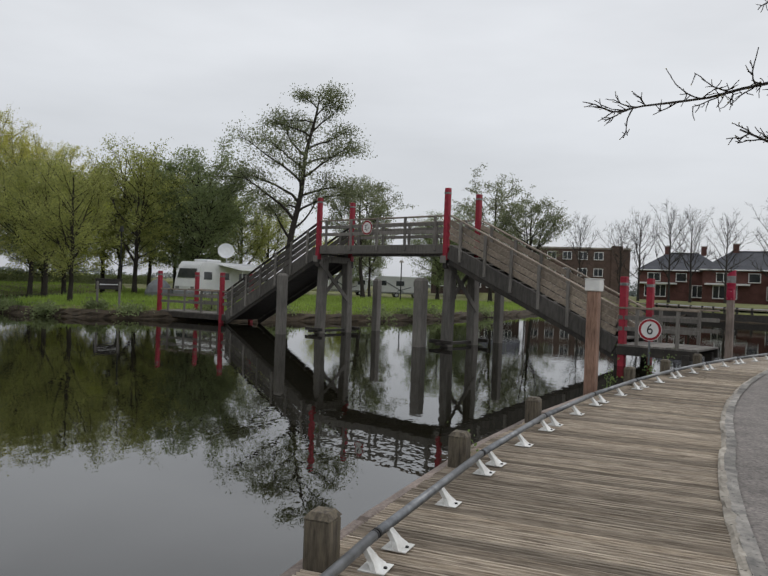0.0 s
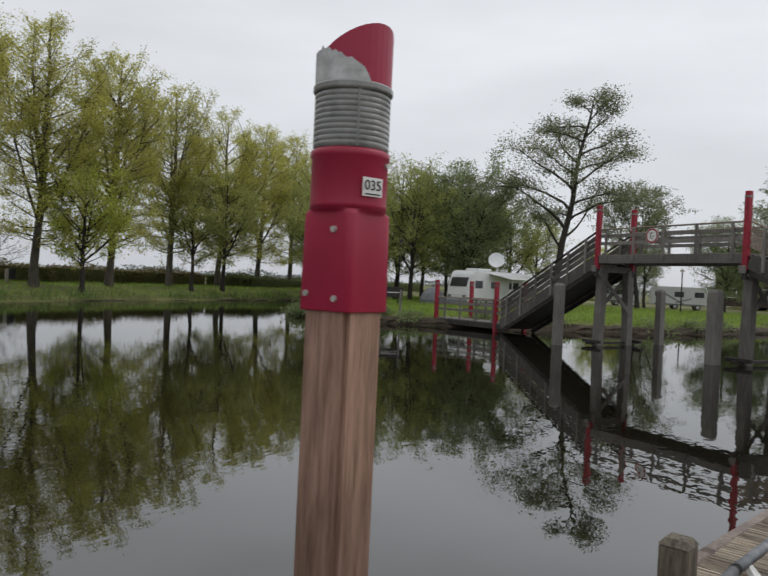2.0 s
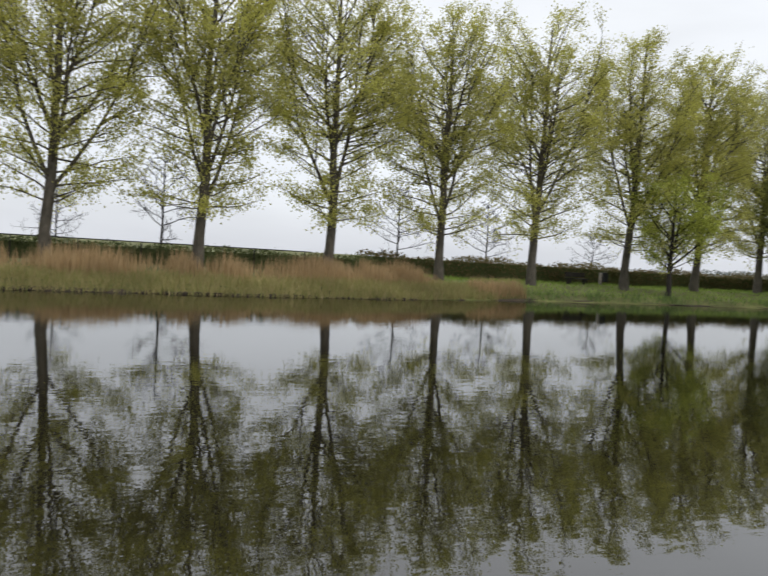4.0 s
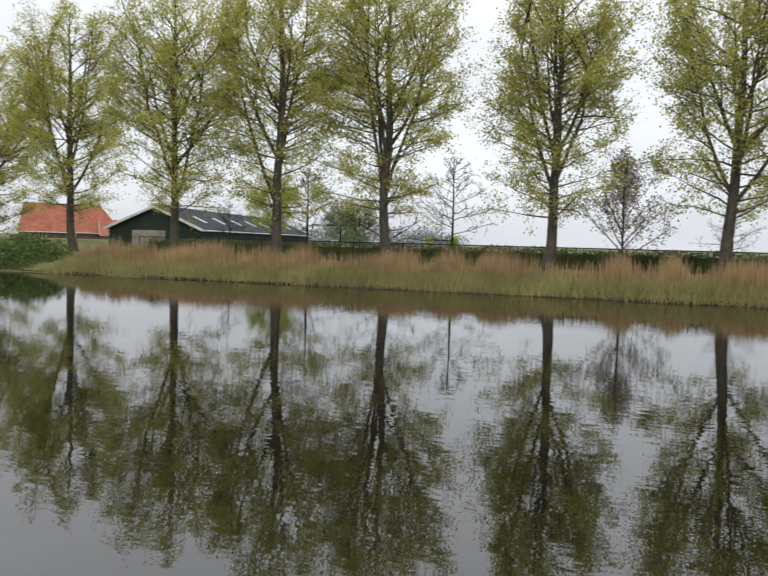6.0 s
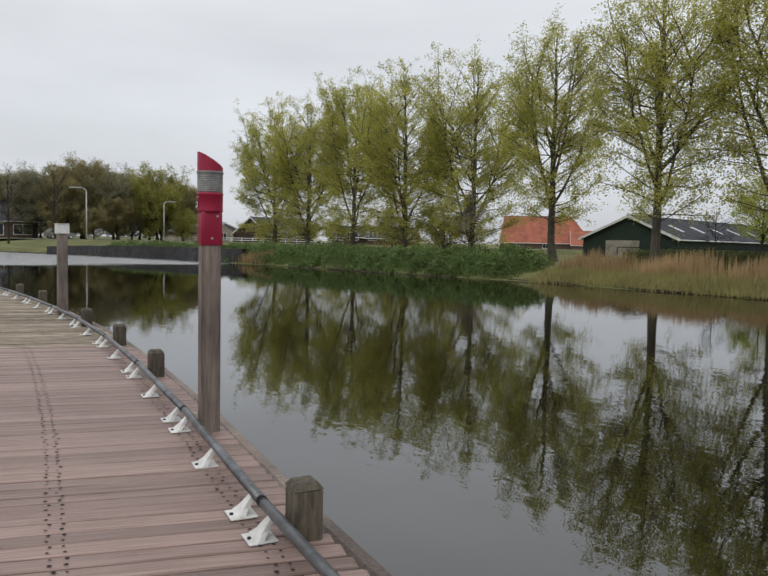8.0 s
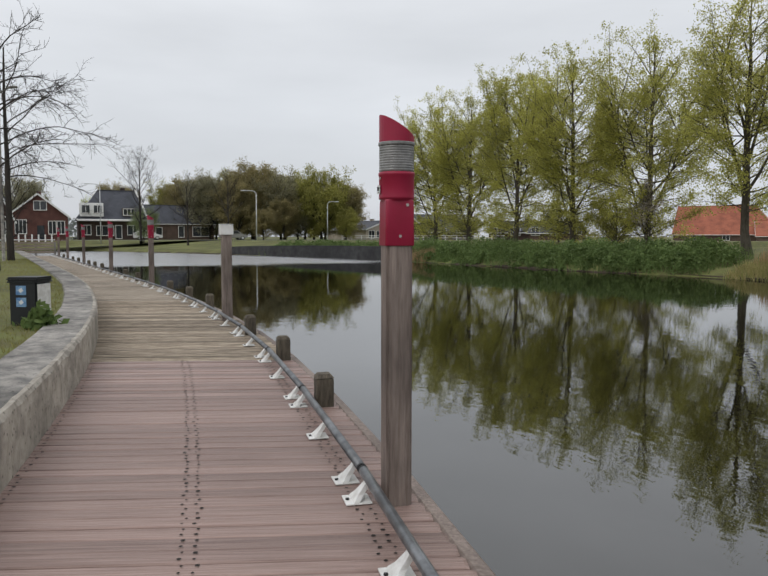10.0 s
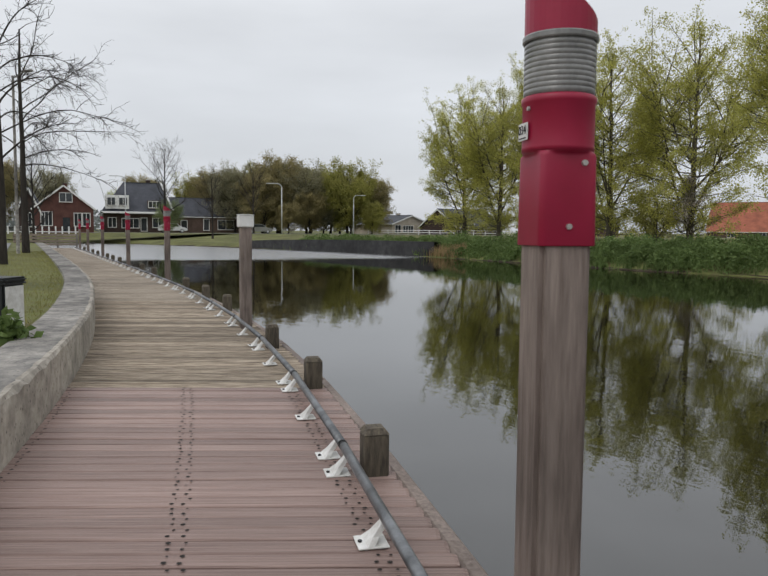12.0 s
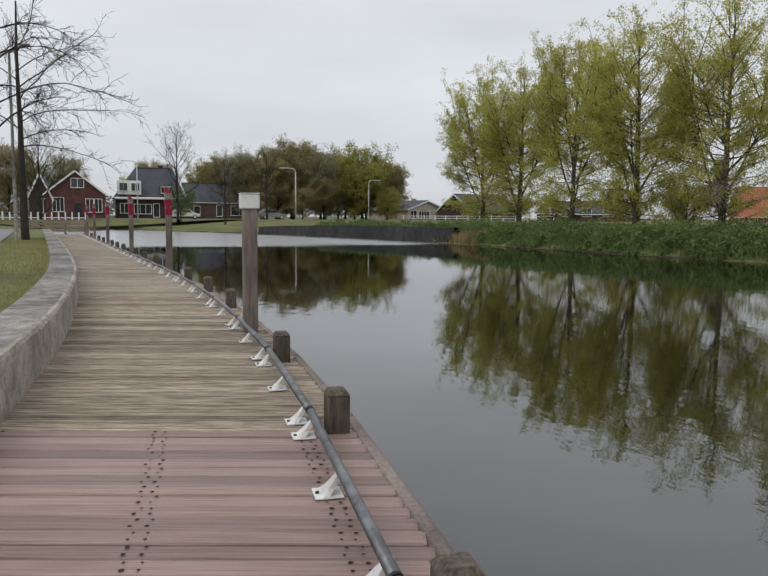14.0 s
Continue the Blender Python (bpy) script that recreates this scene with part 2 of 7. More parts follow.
LEAF_GREY = leaf_mat("grey_green_leaves", (0.43, 0.45, 0.14), (0.27, 0.295, 0.10), 0.52)
LEAF_DARK = leaf_mat("dark_green_leaves", (0.27, 0.325, 0.145), (0.18, 0.22, 0.105), 0.5)
LEAF_ALDER = leaf_mat("grey_alder_leaves", (0.25, 0.275, 0.15), (0.16, 0.18, 0.10), 0.5)
LEAF_LIME = leaf_mat("lime_green_leaves", (0.50, 0.54, 0.11), (0.36, 0.40, 0.08), 0.55)
LEAF_BROWN = leaf_mat("budding_brown_twigs", (0.40, 0.345, 0.165), (0.265, 0.23, 0.115), 0.52)
LEAF_OLIVE = leaf_mat("olive_spring_leaves", (0.42, 0.40, 0.11), (0.27, 0.27, 0.08), 0.5)
LEAF_BUD = leaf_mat("grey_budding_twigs", (0.37, 0.355, 0.22), (0.25, 0.235, 0.145), 0.5)
LEAF_HERB = leaf_mat("lush_bank_herbs", (0.185, 0.255, 0.085), (0.105, 0.16, 0.05), 0.4)
LEAF_BRAMBLE = leaf_mat("brown_green_bramble", (0.24, 0.185, 0.085), (0.13, 0.12, 0.05), 0.4)
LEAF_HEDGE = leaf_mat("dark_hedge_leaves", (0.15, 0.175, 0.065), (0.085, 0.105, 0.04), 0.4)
REED = leaf_mat("dry_reed_stems", (0.50, 0.36, 0.19), (0.34, 0.235, 0.125), 0.3)
GRASS = leaf_mat("bank_grass_blades", (0.25, 0.265, 0.085), (0.44, 0.36, 0.18), 0.4)
LAWN_BLADES = leaf_mat("lawn_grass_blades", (0.27, 0.25, 0.075), (0.17, 0.165, 0.046), 0.35)
PARK_BLADES = leaf_mat("fresh_park_grass", (0.30, 0.42, 0.085), (0.21, 0.30, 0.06), 0.4)
BLOSSOM = leaf_mat("pale_blossom", (0.55, 0.50, 0.44), (0.36, 0.31, 0.24), 0.4)
BRICK_R = pm("red_brick_wall", (0.14, 0.062, 0.05), (0.095, 0.046, 0.04), 0.9, 9.0, 0.2, rnd=0.1)
BRICK_D = pm("dark_brown_brick_wall", (0.075, 0.05, 0.042), (0.05, 0.035, 0.03), 0.9, 9.0, 0.2, rnd=0.1)
BRICK_B = pm("brown_brick_wall", (0.135, 0.092, 0.073), (0.10, 0.068, 0.055), 0.9, 9.0, 0.2, rnd=0.1)
CREAM = pm("cream_rendered_wall", (0.50, 0.44, 0.36), (0.42, 0.37, 0.3), 0.85, 5.0, 0.1)
TILE_D = pm("dark_grey_roof_tiles", (0.07, 0.075, 0.09), (0.04, 0.043, 0.052), 0.7, 6.0, 0.3, (1, 1, 4), rnd=0.1)
TILE_O = pm("orange_clay_roof_tiles", (0.36, 0.115, 0.06), (0.25, 0.08, 0.05), 0.75, 4.0, 0.3, (1, 1, 4), big=0.6)
SHEET = pm("grey_corrugated_roof_sheets", (0.065, 0.067, 0.073), (0.045, 0.047, 0.052), 0.9, 4.0, 0.2, spec=0.15)
GREEN_B = pm("dark_green_barn_boards", (0.028, 0.045, 0.034), (0.018, 0.028, 0.022), 0.8, 5.0, 0.2)
WHITE_P = pm("white_painted_wood", (0.78, 0.78, 0.76), (0.66, 0.66, 0.64), 0.55, 6.0, 0.05, big=0.2)
GLASS_D = pm("dark_window_glass", (0.025, 0.03, 0.035), (0.05, 0.055, 0.06), 0.06, 1.5, 0.0, spec=0.6)
SKYLIGHT = pm("pale_roof_light_sheets", (0.62, 0.66, 0.7), (0.55, 0.58, 0.62), 0.35, 3.0, 0.0)
VAN_W = pm("white_vehicle_paint", (0.72, 0.73, 0.73), (0.64, 0.65, 0.66), 0.3, 2.0, 0.0, big=0.2, coat=0.4)
VAN_G = pm("grey_vehicle_trim", (0.22, 0.23, 0.25), (0.16, 0.17, 0.18), 0.4, 4.0, 0.0)
CAR_S = pm("beige_silver_car_paint", (0.33, 0.33, 0.31), (0.28, 0.28, 0.27), 0.3, 4.0, 0.0, metal=0.4, coat=0.5)
TYRE = pm("black_tyre_rubber", (0.015, 0.015, 0.016), (0.025, 0.025, 0.025), 0.8, 9.0, 0.1)
BLUE = pm("blue_sticker", (0.06, 0.16, 0.36), (0.25, 0.4, 0.55), 0.4, 14.0, 0.0)
BIN_K = pm("black_bin_plastic", (0.014, 0.016, 0.018), (0.022, 0.024, 0.026), 0.45, 9.0, 0.05)
LAMP_M = pm("pale_lamp_post_metal", (0.62, 0.63, 0.63), (0.5, 0.51, 0.52), 0.4, 6.0, 0.0)
WATER = water_mat()
BED = pm("muddy_bank_soil", (0.07, 0.053, 0.034), (0.035, 0.028, 0.02), 0.95, 4.0, 0.7, world_space=True)
# distance haze is mixed into this greyed leaf colour
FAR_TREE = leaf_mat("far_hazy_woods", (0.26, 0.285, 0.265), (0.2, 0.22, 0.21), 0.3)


# ---- building helpers ----
def thing(name, label, category, at=(0, 0, 0), rz=0.0, group="", kind=""):
    ob = new(name)
    ob.empty_display_size = 0.2
    ob.matrix_basis = Matrix.LocRotScale(at, Euler((0, 0, rz)), None)
    return tagged(ob, label, category, group, kind)


def finish(bm, mat, smooth=False):
    me = bpy.data.meshes.new("mesh")
    bm.normal_update()
    bm.to_mesh(me)
    bm.free()
    me.materials.append(mat)
    if smooth:
        for p in me.polygons:
            p.use_smooth = True
    return me


def part(name, bm, mat, parent=None, label="", smooth=False):
    me = bm if isinstance(bm, bpy.types.Mesh) else finish(bm, mat, smooth)
    me.name = name
    ob = new(name, me)
    if parent is not None:
        ob.parent = parent
    if label:
        ob["label"] = label
    return ob


def data_mesh(name, V, F, mat):
    me = bpy.data.meshes.new(name)
    me.from_pydata(V if isinstance(V, list) else V.tolist(), [], F if isinstance(F, list) else F.tolist())
    me.materials.append(mat)
    return me


def blk(size, at=(0, 0, 0), rot=(0, 0, 0), bevel=0.0, bm=None, seg=1):
    """A block with eased edges; added to bm where one is given."""
    b = bmesh.new()
    bmesh.ops.create_cube(b, size=1)
    bmesh.ops.scale(b, vec=size, verts=b.verts)
    if bevel:
        bmesh.ops.bevel(b, geom=b.edges[:], offset=bevel, segments=seg, affect="EDGES", clamp_overlap=True)
    bmesh.ops.transform(b, matrix=Matrix.LocRotScale(at, Euler(rot), None), verts=b.verts)
    return merge(bm, b)


def merge(bm, b):
    if bm is None:
        return b
    tmp = bpy.data.meshes.new("tmp")
    b.to_mesh(tmp)
    b.free()
    bm.from_mesh(tmp)
    bpy.data.meshes.remove(tmp)
    return bm


def cyl(r1, r2, h, at=(0, 0, 0), rot=(0, 0, 0), seg=20, bm=None, bevel=0.0):
    """A round bar or cone frustum whose foot is at 'at'."""
    b = bmesh.new()
    bmesh.ops.create_cone(b, cap_ends=True, segments=seg, radius1=r1, radius2=r2, depth=h)
    bmesh.ops.translate(b, vec=(0, 0, h / 2), verts=b.verts)
    if bevel:
        ends = [e for e in b.edges if abs(e.verts[0].co.z - e.verts[1].co.z) < 1e-5]
        bmesh.ops.bevel(b, geom=ends, offset=bevel, segments=1, affect="EDGES")
    bmesh.ops.transform(b, matrix=Matrix.LocRotScale(at, Euler(rot), None), verts=b.verts)
    return merge(bm, b)


def beam(p, q, w, h, bevel=0.0, bm=None):
    """A straight timber from p to q, w wide and h high."""
    p, q = Vector(p), Vector(q)
    d = q - p
    rot = d.to_track_quat("X", "Z").to_euler()
    return blk((d.length, w, h), (p + q) / 2, rot, bevel, bm)


def rod(p, q, r, seg=8, bm=None):
    p, q = Vector(p), Vector(q)
    d = q - p
    return cyl(r, r, d.length, p, d.to_track_quat("Z", "Y").to_euler(), seg, bm)


def poly(pts, depth, axis_m, bm=None):
    """A flat outline (x, z) given thickness along y, then placed by axis_m."""
    b = bmesh.new()
    f = b.faces.new([b.verts.new((x, 0, z)) for x, z in pts])
    r = bmesh.ops.extrude_face_region(b, geom=[f])
    bmesh.ops.translate(b, vec=(0, depth, 0), verts=[v for v in r["geom"] if isinstance(v, bmesh.types.BMVert)])
    bmesh.ops.recalc_face_normals(b, faces=b.faces[:])
    bmesh.ops.transform(b, matrix=axis_m, verts=b.verts)
    return merge(bm, b)


def lathe(profile, seg=32):
    """A turned body from (radius, z) pairs."""
    b = bmesh.new()
    rings = [[b.verts.new((r * math.cos(2 * math.pi * k / seg), r * math.sin(2 * math.pi * k / seg), z)) for k in range(seg)] for r, z in profile]
    for a, c in zip(rings, rings[1:]):
        for k in range(seg):
            b.faces.new((a[k], a[(k + 1) % seg], c[(k + 1) % seg], c[k]))
    b.faces.new(rings[0][::-1])
    b.faces.new(rings[-1])
    return b


def lettering(text, size, mat, parent, m, name="number"):
    cu = bpy.data.curves.new("text", "FONT")
    cu.body, cu.size, cu.align_x, cu.align_y, cu.extrude = text, size, "CENTER", "CENTER", 0.0006
    ob = bpy.data.objects.new("text", cu)
    scene.collection.objects.link(ob)
    me = bpy.data.meshes.new_from_object(ob.evaluated_get(bpy.context.evaluated_depsgraph_get()))
    bpy.data.objects.remove(ob)
    me.materials.clear()
    me.materials.append(mat)
    me.transform(m)
    return part(name, me, mat, parent)


def sstep(x, a, b):
    t = np.clip((x - a) / (b - a), 0, 1)
    return t * t * (3 - 2 * t)


# ---- plan ----
DECK = 0.446      # top of the boardwalk over the water
RAIL_LINE = [(38.0, -34.0), (32.0, -25.3), (26.0, -17.7), (22.0, -13.0), (18.6, -9.3), (15.4, -6.45), (11.95, -3.87), (8.17, -1.70), (3.4, 0.26), (-0.8, 1.13),
             (-4.65, 1.66), (-7.05, 2.02), (-9.36, 2.30), (-11.8, 2.53), (-14.4, 2.66), (-16.7, 2.67), (-19.5, 2.58), (-22.5, 2.40), (-26.4, 2.03),
             (-30.4, 1.60), (-38.5, 0.68), (-49.6, -0.62), (-62.0, -2.1), (-66.0, -2.6)]


def spline(pts, n=24):
    P = [np.array(p, float) for p in pts]
    P = [2 * P[0] - P[1]] + P + [2 * P[-1] - P[-2]]
    out = []
    for i in range(1, len(P) - 2):
        a, b, c, d = P[i - 1:i + 3]
        for t in np.linspace(0, 1, n, endpoint=False):
            out.append(0.5 * (2 * b + (c - a) * t + (2 * a - 5 * b + 4 * c - d) * t * t + (3 * b - a - 3 * c + d) * t ** 3))
    return np.array(out + [P[-2]])


RAIL = spline(RAIL_LINE)
ARC = np.concatenate([[0], np.cumsum(np.linalg.norm(np.diff(RAIL, axis=0), axis=1))])
LEN = ARC[-1]


def rail_at(s, off=0.0):
    """Place and heading on the rail's line, s metres along it; off is towards the water."""
    x, y = np.interp(s, ARC, RAIL[:, 0]), np.interp(s, ARC, RAIL[:, 1])
    s0, s1 = max(s - 0.6, 0), min(s + 0.6, LEN)
    dx, dy = np.interp(s1, ARC, RAIL[:, 0]) - np.interp(s0, ARC, RAIL[:, 0]), np.interp(s1, ARC, RAIL[:, 1]) - np.interp(s0, ARC, RAIL[:, 1])
    k = math.hypot(dx, dy)
    dx, dy = dx / k, dy / k
    return x + dy * off, y - dx * off, math.atan2(dy, dx)


def inner(s):
    """How far the boardwalk reaches inland of the rail; it narrows towards the bridge."""
    return -float(np.interp(rail_at(s)[0], (2.0, 7.0, 10.5, 15.4, 18.5, 24.0), (2.07, 1.86, 1.75, 1.18, 0.85, 0.8)))


def wall_wide(s):
    return float(np.interp(rail_at(s)[0], (-5.0, 1.0, 5.0), (0.53, 0.36, 0.11)))


def s_of_x(x):
    return float(np.interp(-x, -RAIL[:, 0], ARC))


def loft(rows, mat, closed=False):
    """A sheet over rows of equally many points."""
    n = len(rows[0])
    V = [tuple(float(c) for c in p) for r in rows for p in r]
    F = [(i * n + k, i * n + k + 1, (i + 1) * n + k + 1, (i + 1) * n + k) for i in range(len(rows) - 1) for k in range(n - 1)]
    if closed:
        F += [(i * n + n - 1, i * n, (i + 1) * n, (i + 1) * n + n - 1) for i in range(len(rows) - 1)]
    return data_mesh("sheet", V, F, mat)


near_edge = [rail_at(s, inner(s) - 0.42)[:2] for s in np.linspace(0, LEN, 70)]
FAR_EDGE = [(-72, -6.2), (-86, -8.6), (-100, -11), (-113, -9), (-111, -3.5), (-104, 2.6), (-95, 7.5), (-86, 12), (-71, 19), (-60, 22.5), (-48, 24.3), (-37, 26), (-30, 28),
            (-15, 28.3), (0, 28.5), (15, 28.8), (25, 30.6), (38, 30.8), (50, 29.5), (60, 27.2), (70, 25), (76, 23), (70, 20.6), (50, 19.6), (41, 18.6), (37, 16.8), (35.2, 13), (35.4, 9.2),
            (37.7, 3.6), (42, -2.3), (50, -8), (58, -13), (74, -21), (80, -29), (66, -29.4), (58.5, -32.4), (50, -41), (54, -60), (48, -60)]
SHORE = np.array(near_edge + FAR_EDGE)
N_NEAR = len(near_edge)


def shore(x, y):
    """Distance inland (negative over water), nearest stretch of the shore, and the nearest place on it."""
    P = np.stack([x, y], 1)
    A, B = SHORE, np.roll(SHORE, -1, 0)
    best, seg, foot = np.full(len(P), 1e9), np.zeros(len(P), int), np.zeros_like(P)
    inside = np.zeros(len(P), bool)
    for i, (a, b) in enumerate(zip(A, B)):
        d = b - a
        t = np.clip(((P - a) @ d) / max(d @ d, 1e-9), 0, 1)
        f = a + t[:, None] * d
        k = np.linalg.norm(P - f, axis=1)
        m = k < best
        best[m], seg[m], foot[m] = k[m], i, f[m]
        c = (a[1] > P[:, 1]) != (b[1] > P[:, 1])
        if abs(d[1]) > 1e-9:
            inside ^= c & (P[:, 0] < a[0] + d[0] * (P[:, 1] - a[1]) / d[1])
    return np.where(inside, -best, best), seg, foot


def land(x, y, d, seg):
    """Height of the ground."""
    near = (seg < N_NEAR - 1)
    quay_top = 0.42 + 0.41 * sstep(-x, -4.0, 5.0)
    rough = 0.05 * np.sin(x * 0.9 + 1.3 * np.sin(y * 0.7)) * np.sin(y * 1.1)
    h = 0.42 * sstep(d, 0, 1.3) + rough * sstep(d, 0.5, 3)
    row = (y > 24) & (x < 80)
    h = np.where(row, 0.35 * sstep(d, 0, 1.0) + 0.5 * sstep(d, 0.6, 5) + rough, h)
    west = x < -60
    h = np.where(west, 0.45 * sstep(d, 0, 1.5) + 0.95 * sstep(d, 1, 16), h)
    east = (x > 40) & (y < -18)
    h = np.where(east, 0.7 * sstep(d, 0, 0.8) + 0.6 * sstep(d, 2, 12), h)
    h = np.where(near, np.where(x > -66, quay_top, h), h)
    return h


def ground_z(x, y):
    d, s, _ = shore(np.array([float(x)]), np.array([float(y)]))
    return float(land(np.array([float(x)]), np.array([float(y)]), d, s)[0])


def build_ground():
    step = 1.0
    gx, gy = np.arange(-150, 131, step), np.arange(-66, 81, step)
    X, Y = np.meshgrid(gx, gy)
    x, y = X.ravel().copy(), Y.ravel().copy()
    d, seg, foot = shore(x, y)
    snap = np.abs(d) < 0.72
    x[snap], y[snap] = foot[snap, 0], foot[snap, 1]
    d2 = np.where(snap, 0.0, d)
    z = np.where(d2 < 0, -1.0, land(x, y, d2, seg))
    nx, ny = len(gx), len(gy)
    V = np.stack([x, y, z], 1).tolist()
    F = [(j * nx + i, j * nx + i + 1, (j + 1) * nx + i + 1, (j + 1) * nx + i) for j in range(ny - 1) for i in range(nx - 1)]
    # the same sheet runs on to the horizon
    rim = [i for i in range(nx)] + [j * nx + nx - 1 for j in range(1, ny)] + [(ny - 1) * nx + i for i in range(nx - 2, -1, -1)] + [j * nx for j in range(ny - 2, 0, -1)]
    prev = rim
    for k in (1.6, 4.0, 24.0):
        ring = []
        for i in rim:
            ring.append(len(V))
            cx, cy = -10.0, 7.0
            V.append([cx + (V[i][0] - cx) * k, cy + (V[i][1] - cy) * k, 0.9])
        n = len(rim)
        F += [(prev[a], prev[(a + 1) % n], ring[(a + 1) % n], ring[a]) for a in range(n)]
        prev = ring
    me = data_mesh("ground", V, F, LAWN)
    near_edge = np.zeros(len(V), bool)
    near_edge[:len(d)] = np.abs(d) < 2.2
    for p in me.polygons:
        p.use_smooth = not near_edge[list(p.vertices)].any()
    tagged(part("ground", me, LAWN), "rough spring grass and muddy bank round the canal", "ground", kind="structure")


build_ground()
w = data_mesh("water", [(-140, -70, 0), (120, -70, 0), (120, 45, 0), (-140, 45, 0)], [(0, 1, 2, 3)], WATER)
tagged(part("water", w, WATER), "still dark brown canal water with light ripples", "water", kind="structure")

# muddy face of the banks at the waterline
mud = []
fe = spline(FAR_EDGE[3:38], 8)
tan = np.gradient(fe, axis=0)
tan /= np.linalg.norm(tan, axis=1)[:, None]
out = np.stack([-tan[:, 1], tan[:, 0]], 1)
if shore(fe[:5, 0] + out[:5, 0], fe[:5, 1] + out[:5, 1])[0].mean() < 0:
    out = -out
rng = np.random.RandomState(3)
for off, z in ((-0.3, -0.4), (-0.06, -0.03), (0.02, 0.05), (0.3, 0.10)):
    k = off + rng.uniform(-0.10, 0.10, len(fe))
    mud.append(np.column_stack([fe + out * k[:, None], np.full(len(fe), z) + rng.uniform(-0.04, 0.05, len(fe))]))
tagged(part("bank_edge", loft(mud, BED), BED), "bare brown muddy edge along the waterline", "bank", kind="structure")

pe = spline(FAR_EDGE[21:35], 14)
pt = np.gradient(pe, axis=0)
pt /= np.linalg.norm(pt, axis=1)[:, None]
pn = np.stack([-pt[:, 1], pt[:, 0]], 1)
if shore(pe[20:60, 0] + pn[20:60, 0], pe[20:60, 1] + pn[20:60, 1])[0].mean() < 0:
    pn = -pn
rows = []
for off, z in ((-0.2, -0.4), (-0.06, -0.02), (0.02, 0.10), (0.08, 0.22), (0.22, 0.33), (0.5, 0.34), (0.95, 0.24)):
    k = off + rng.uniform(-0.08, 0.08, len(pe))
    rows.append(np.column_stack([pe + pn * k[:, None], np.full(len(pe), z) + rng.uniform(-0.05, 0.05, len(pe))]))
tagged(part("earth_bank", loft(rows, BED), BED), "crumbling brown earth edge of the camper park bank", "bank", kind="structure")

# ---- boardwalk ----
SS = np.arange(0.4, LEN - 0.3, 0.9)
walk_floor = tagged(new("boardwalk"), "timber boardwalk of cross planks along the canal", "boardwalk", kind="structure")
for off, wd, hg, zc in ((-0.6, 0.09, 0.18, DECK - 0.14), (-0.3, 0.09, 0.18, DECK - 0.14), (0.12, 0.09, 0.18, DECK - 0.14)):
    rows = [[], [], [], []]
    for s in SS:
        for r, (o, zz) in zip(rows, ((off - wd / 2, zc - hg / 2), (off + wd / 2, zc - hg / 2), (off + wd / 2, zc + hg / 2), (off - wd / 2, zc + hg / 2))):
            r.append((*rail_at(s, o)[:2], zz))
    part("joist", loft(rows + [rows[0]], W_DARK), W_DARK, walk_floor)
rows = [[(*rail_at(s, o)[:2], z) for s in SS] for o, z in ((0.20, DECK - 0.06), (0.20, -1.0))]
tagged(part("quay_face", loft(rows, W_DARK), W_DARK), "near-black timber face under the boardwalk edge", "quay wall", kind="structure")
# outer edge beam in lengths
edge_beam = tagged(new("edge_beam"), "weathered timber beam along the boardwalk's water edge", "beam", kind="structure")
s = 0.5
while s < LEN - 3:
    a, b = rail_at(s, 0.33), rail_at(s + 2.36, 0.33)
    part("beam", beam((a[0], a[1], DECK - 0.075), (b[0], b[1], DECK - 0.075), 0.11, 0.14, 0.025), W_POST, edge_beam)
    s += 2.4

# concrete retaining wall behind the boardwalk, low towards the bridge
def wall_top(s):
    x = rail_at(s)[0]
    return DECK + 0.03 + 0.40 * float(sstep(np.array(-x), -4.0, 5.0))


WS = np.arange(1.0, LEN - 1, 0.16)
rng = np.random.RandomState(5)
chip = np.clip(rng.randn(len(WS)) * 0.5 + 0.4 * np.sin(WS * 1.7) - 0.1, 0, 1.2) * 0.024
rough = 0.004 * rng.randn(6, len(WS))


def wall_row(o, wf, f, k=0, drop=0.0, cut=0.0):
    return [(*rail_at(s, inner(s) - wf * wall_wide(s) + o - cut * chip[q] + rough[k][q] * (f > 0.9))[:2], (DECK - 0.5) + (wall_top(s) - DECK + 0.5) * f - drop * chip[q] + rough[k][q] * (f > 0.9)) for q, s in enumerate(WS)]


low_wall = tagged(new("retaining_wall"), "low weathered concrete retaining wall with chipped edges", "wall", kind="structure")
part("wall_face", loft([wall_row(0.0, 0, 0.0), wall_row(-0.012, 0, 0.90), wall_row(-0.015, 0, 0.97, 0, 1.0), wall_row(-0.035, 0, 1.0, 1, 0.5, 1.0), wall_row(-0.075, 0, 1.0, 2, 0.2, 1.0)], CONC), CONC, low_wall)
part("wall_top", loft([wall_row(-0.075, 0, 1.0, 2, 0.2, 1.0), wall_row(-0.14, 0.15, 1.0, 3), wall_row(0.0, 0.6, 1.0, 4), wall_row(0.0, 1, 1.0, 5), wall_row(-0.02, 1, 0.96, 0), wall_row(-0.03, 1, 0.0)], CONC_TOP), CONC_TOP, low_wall)
rng = np.random.RandomState(6)
# asphalt path beyond the low wall
rows = [[(*rail_at(s, inner(s) - wall_wide(s) + 0.03 + o)[:2], DECK + 0.012 + 0.02 * (o < -2)) for s in np.arange(2, s_of_x(2.0), 0.8)] for o in (0.0, -0.6, -2.2, -5.2)]
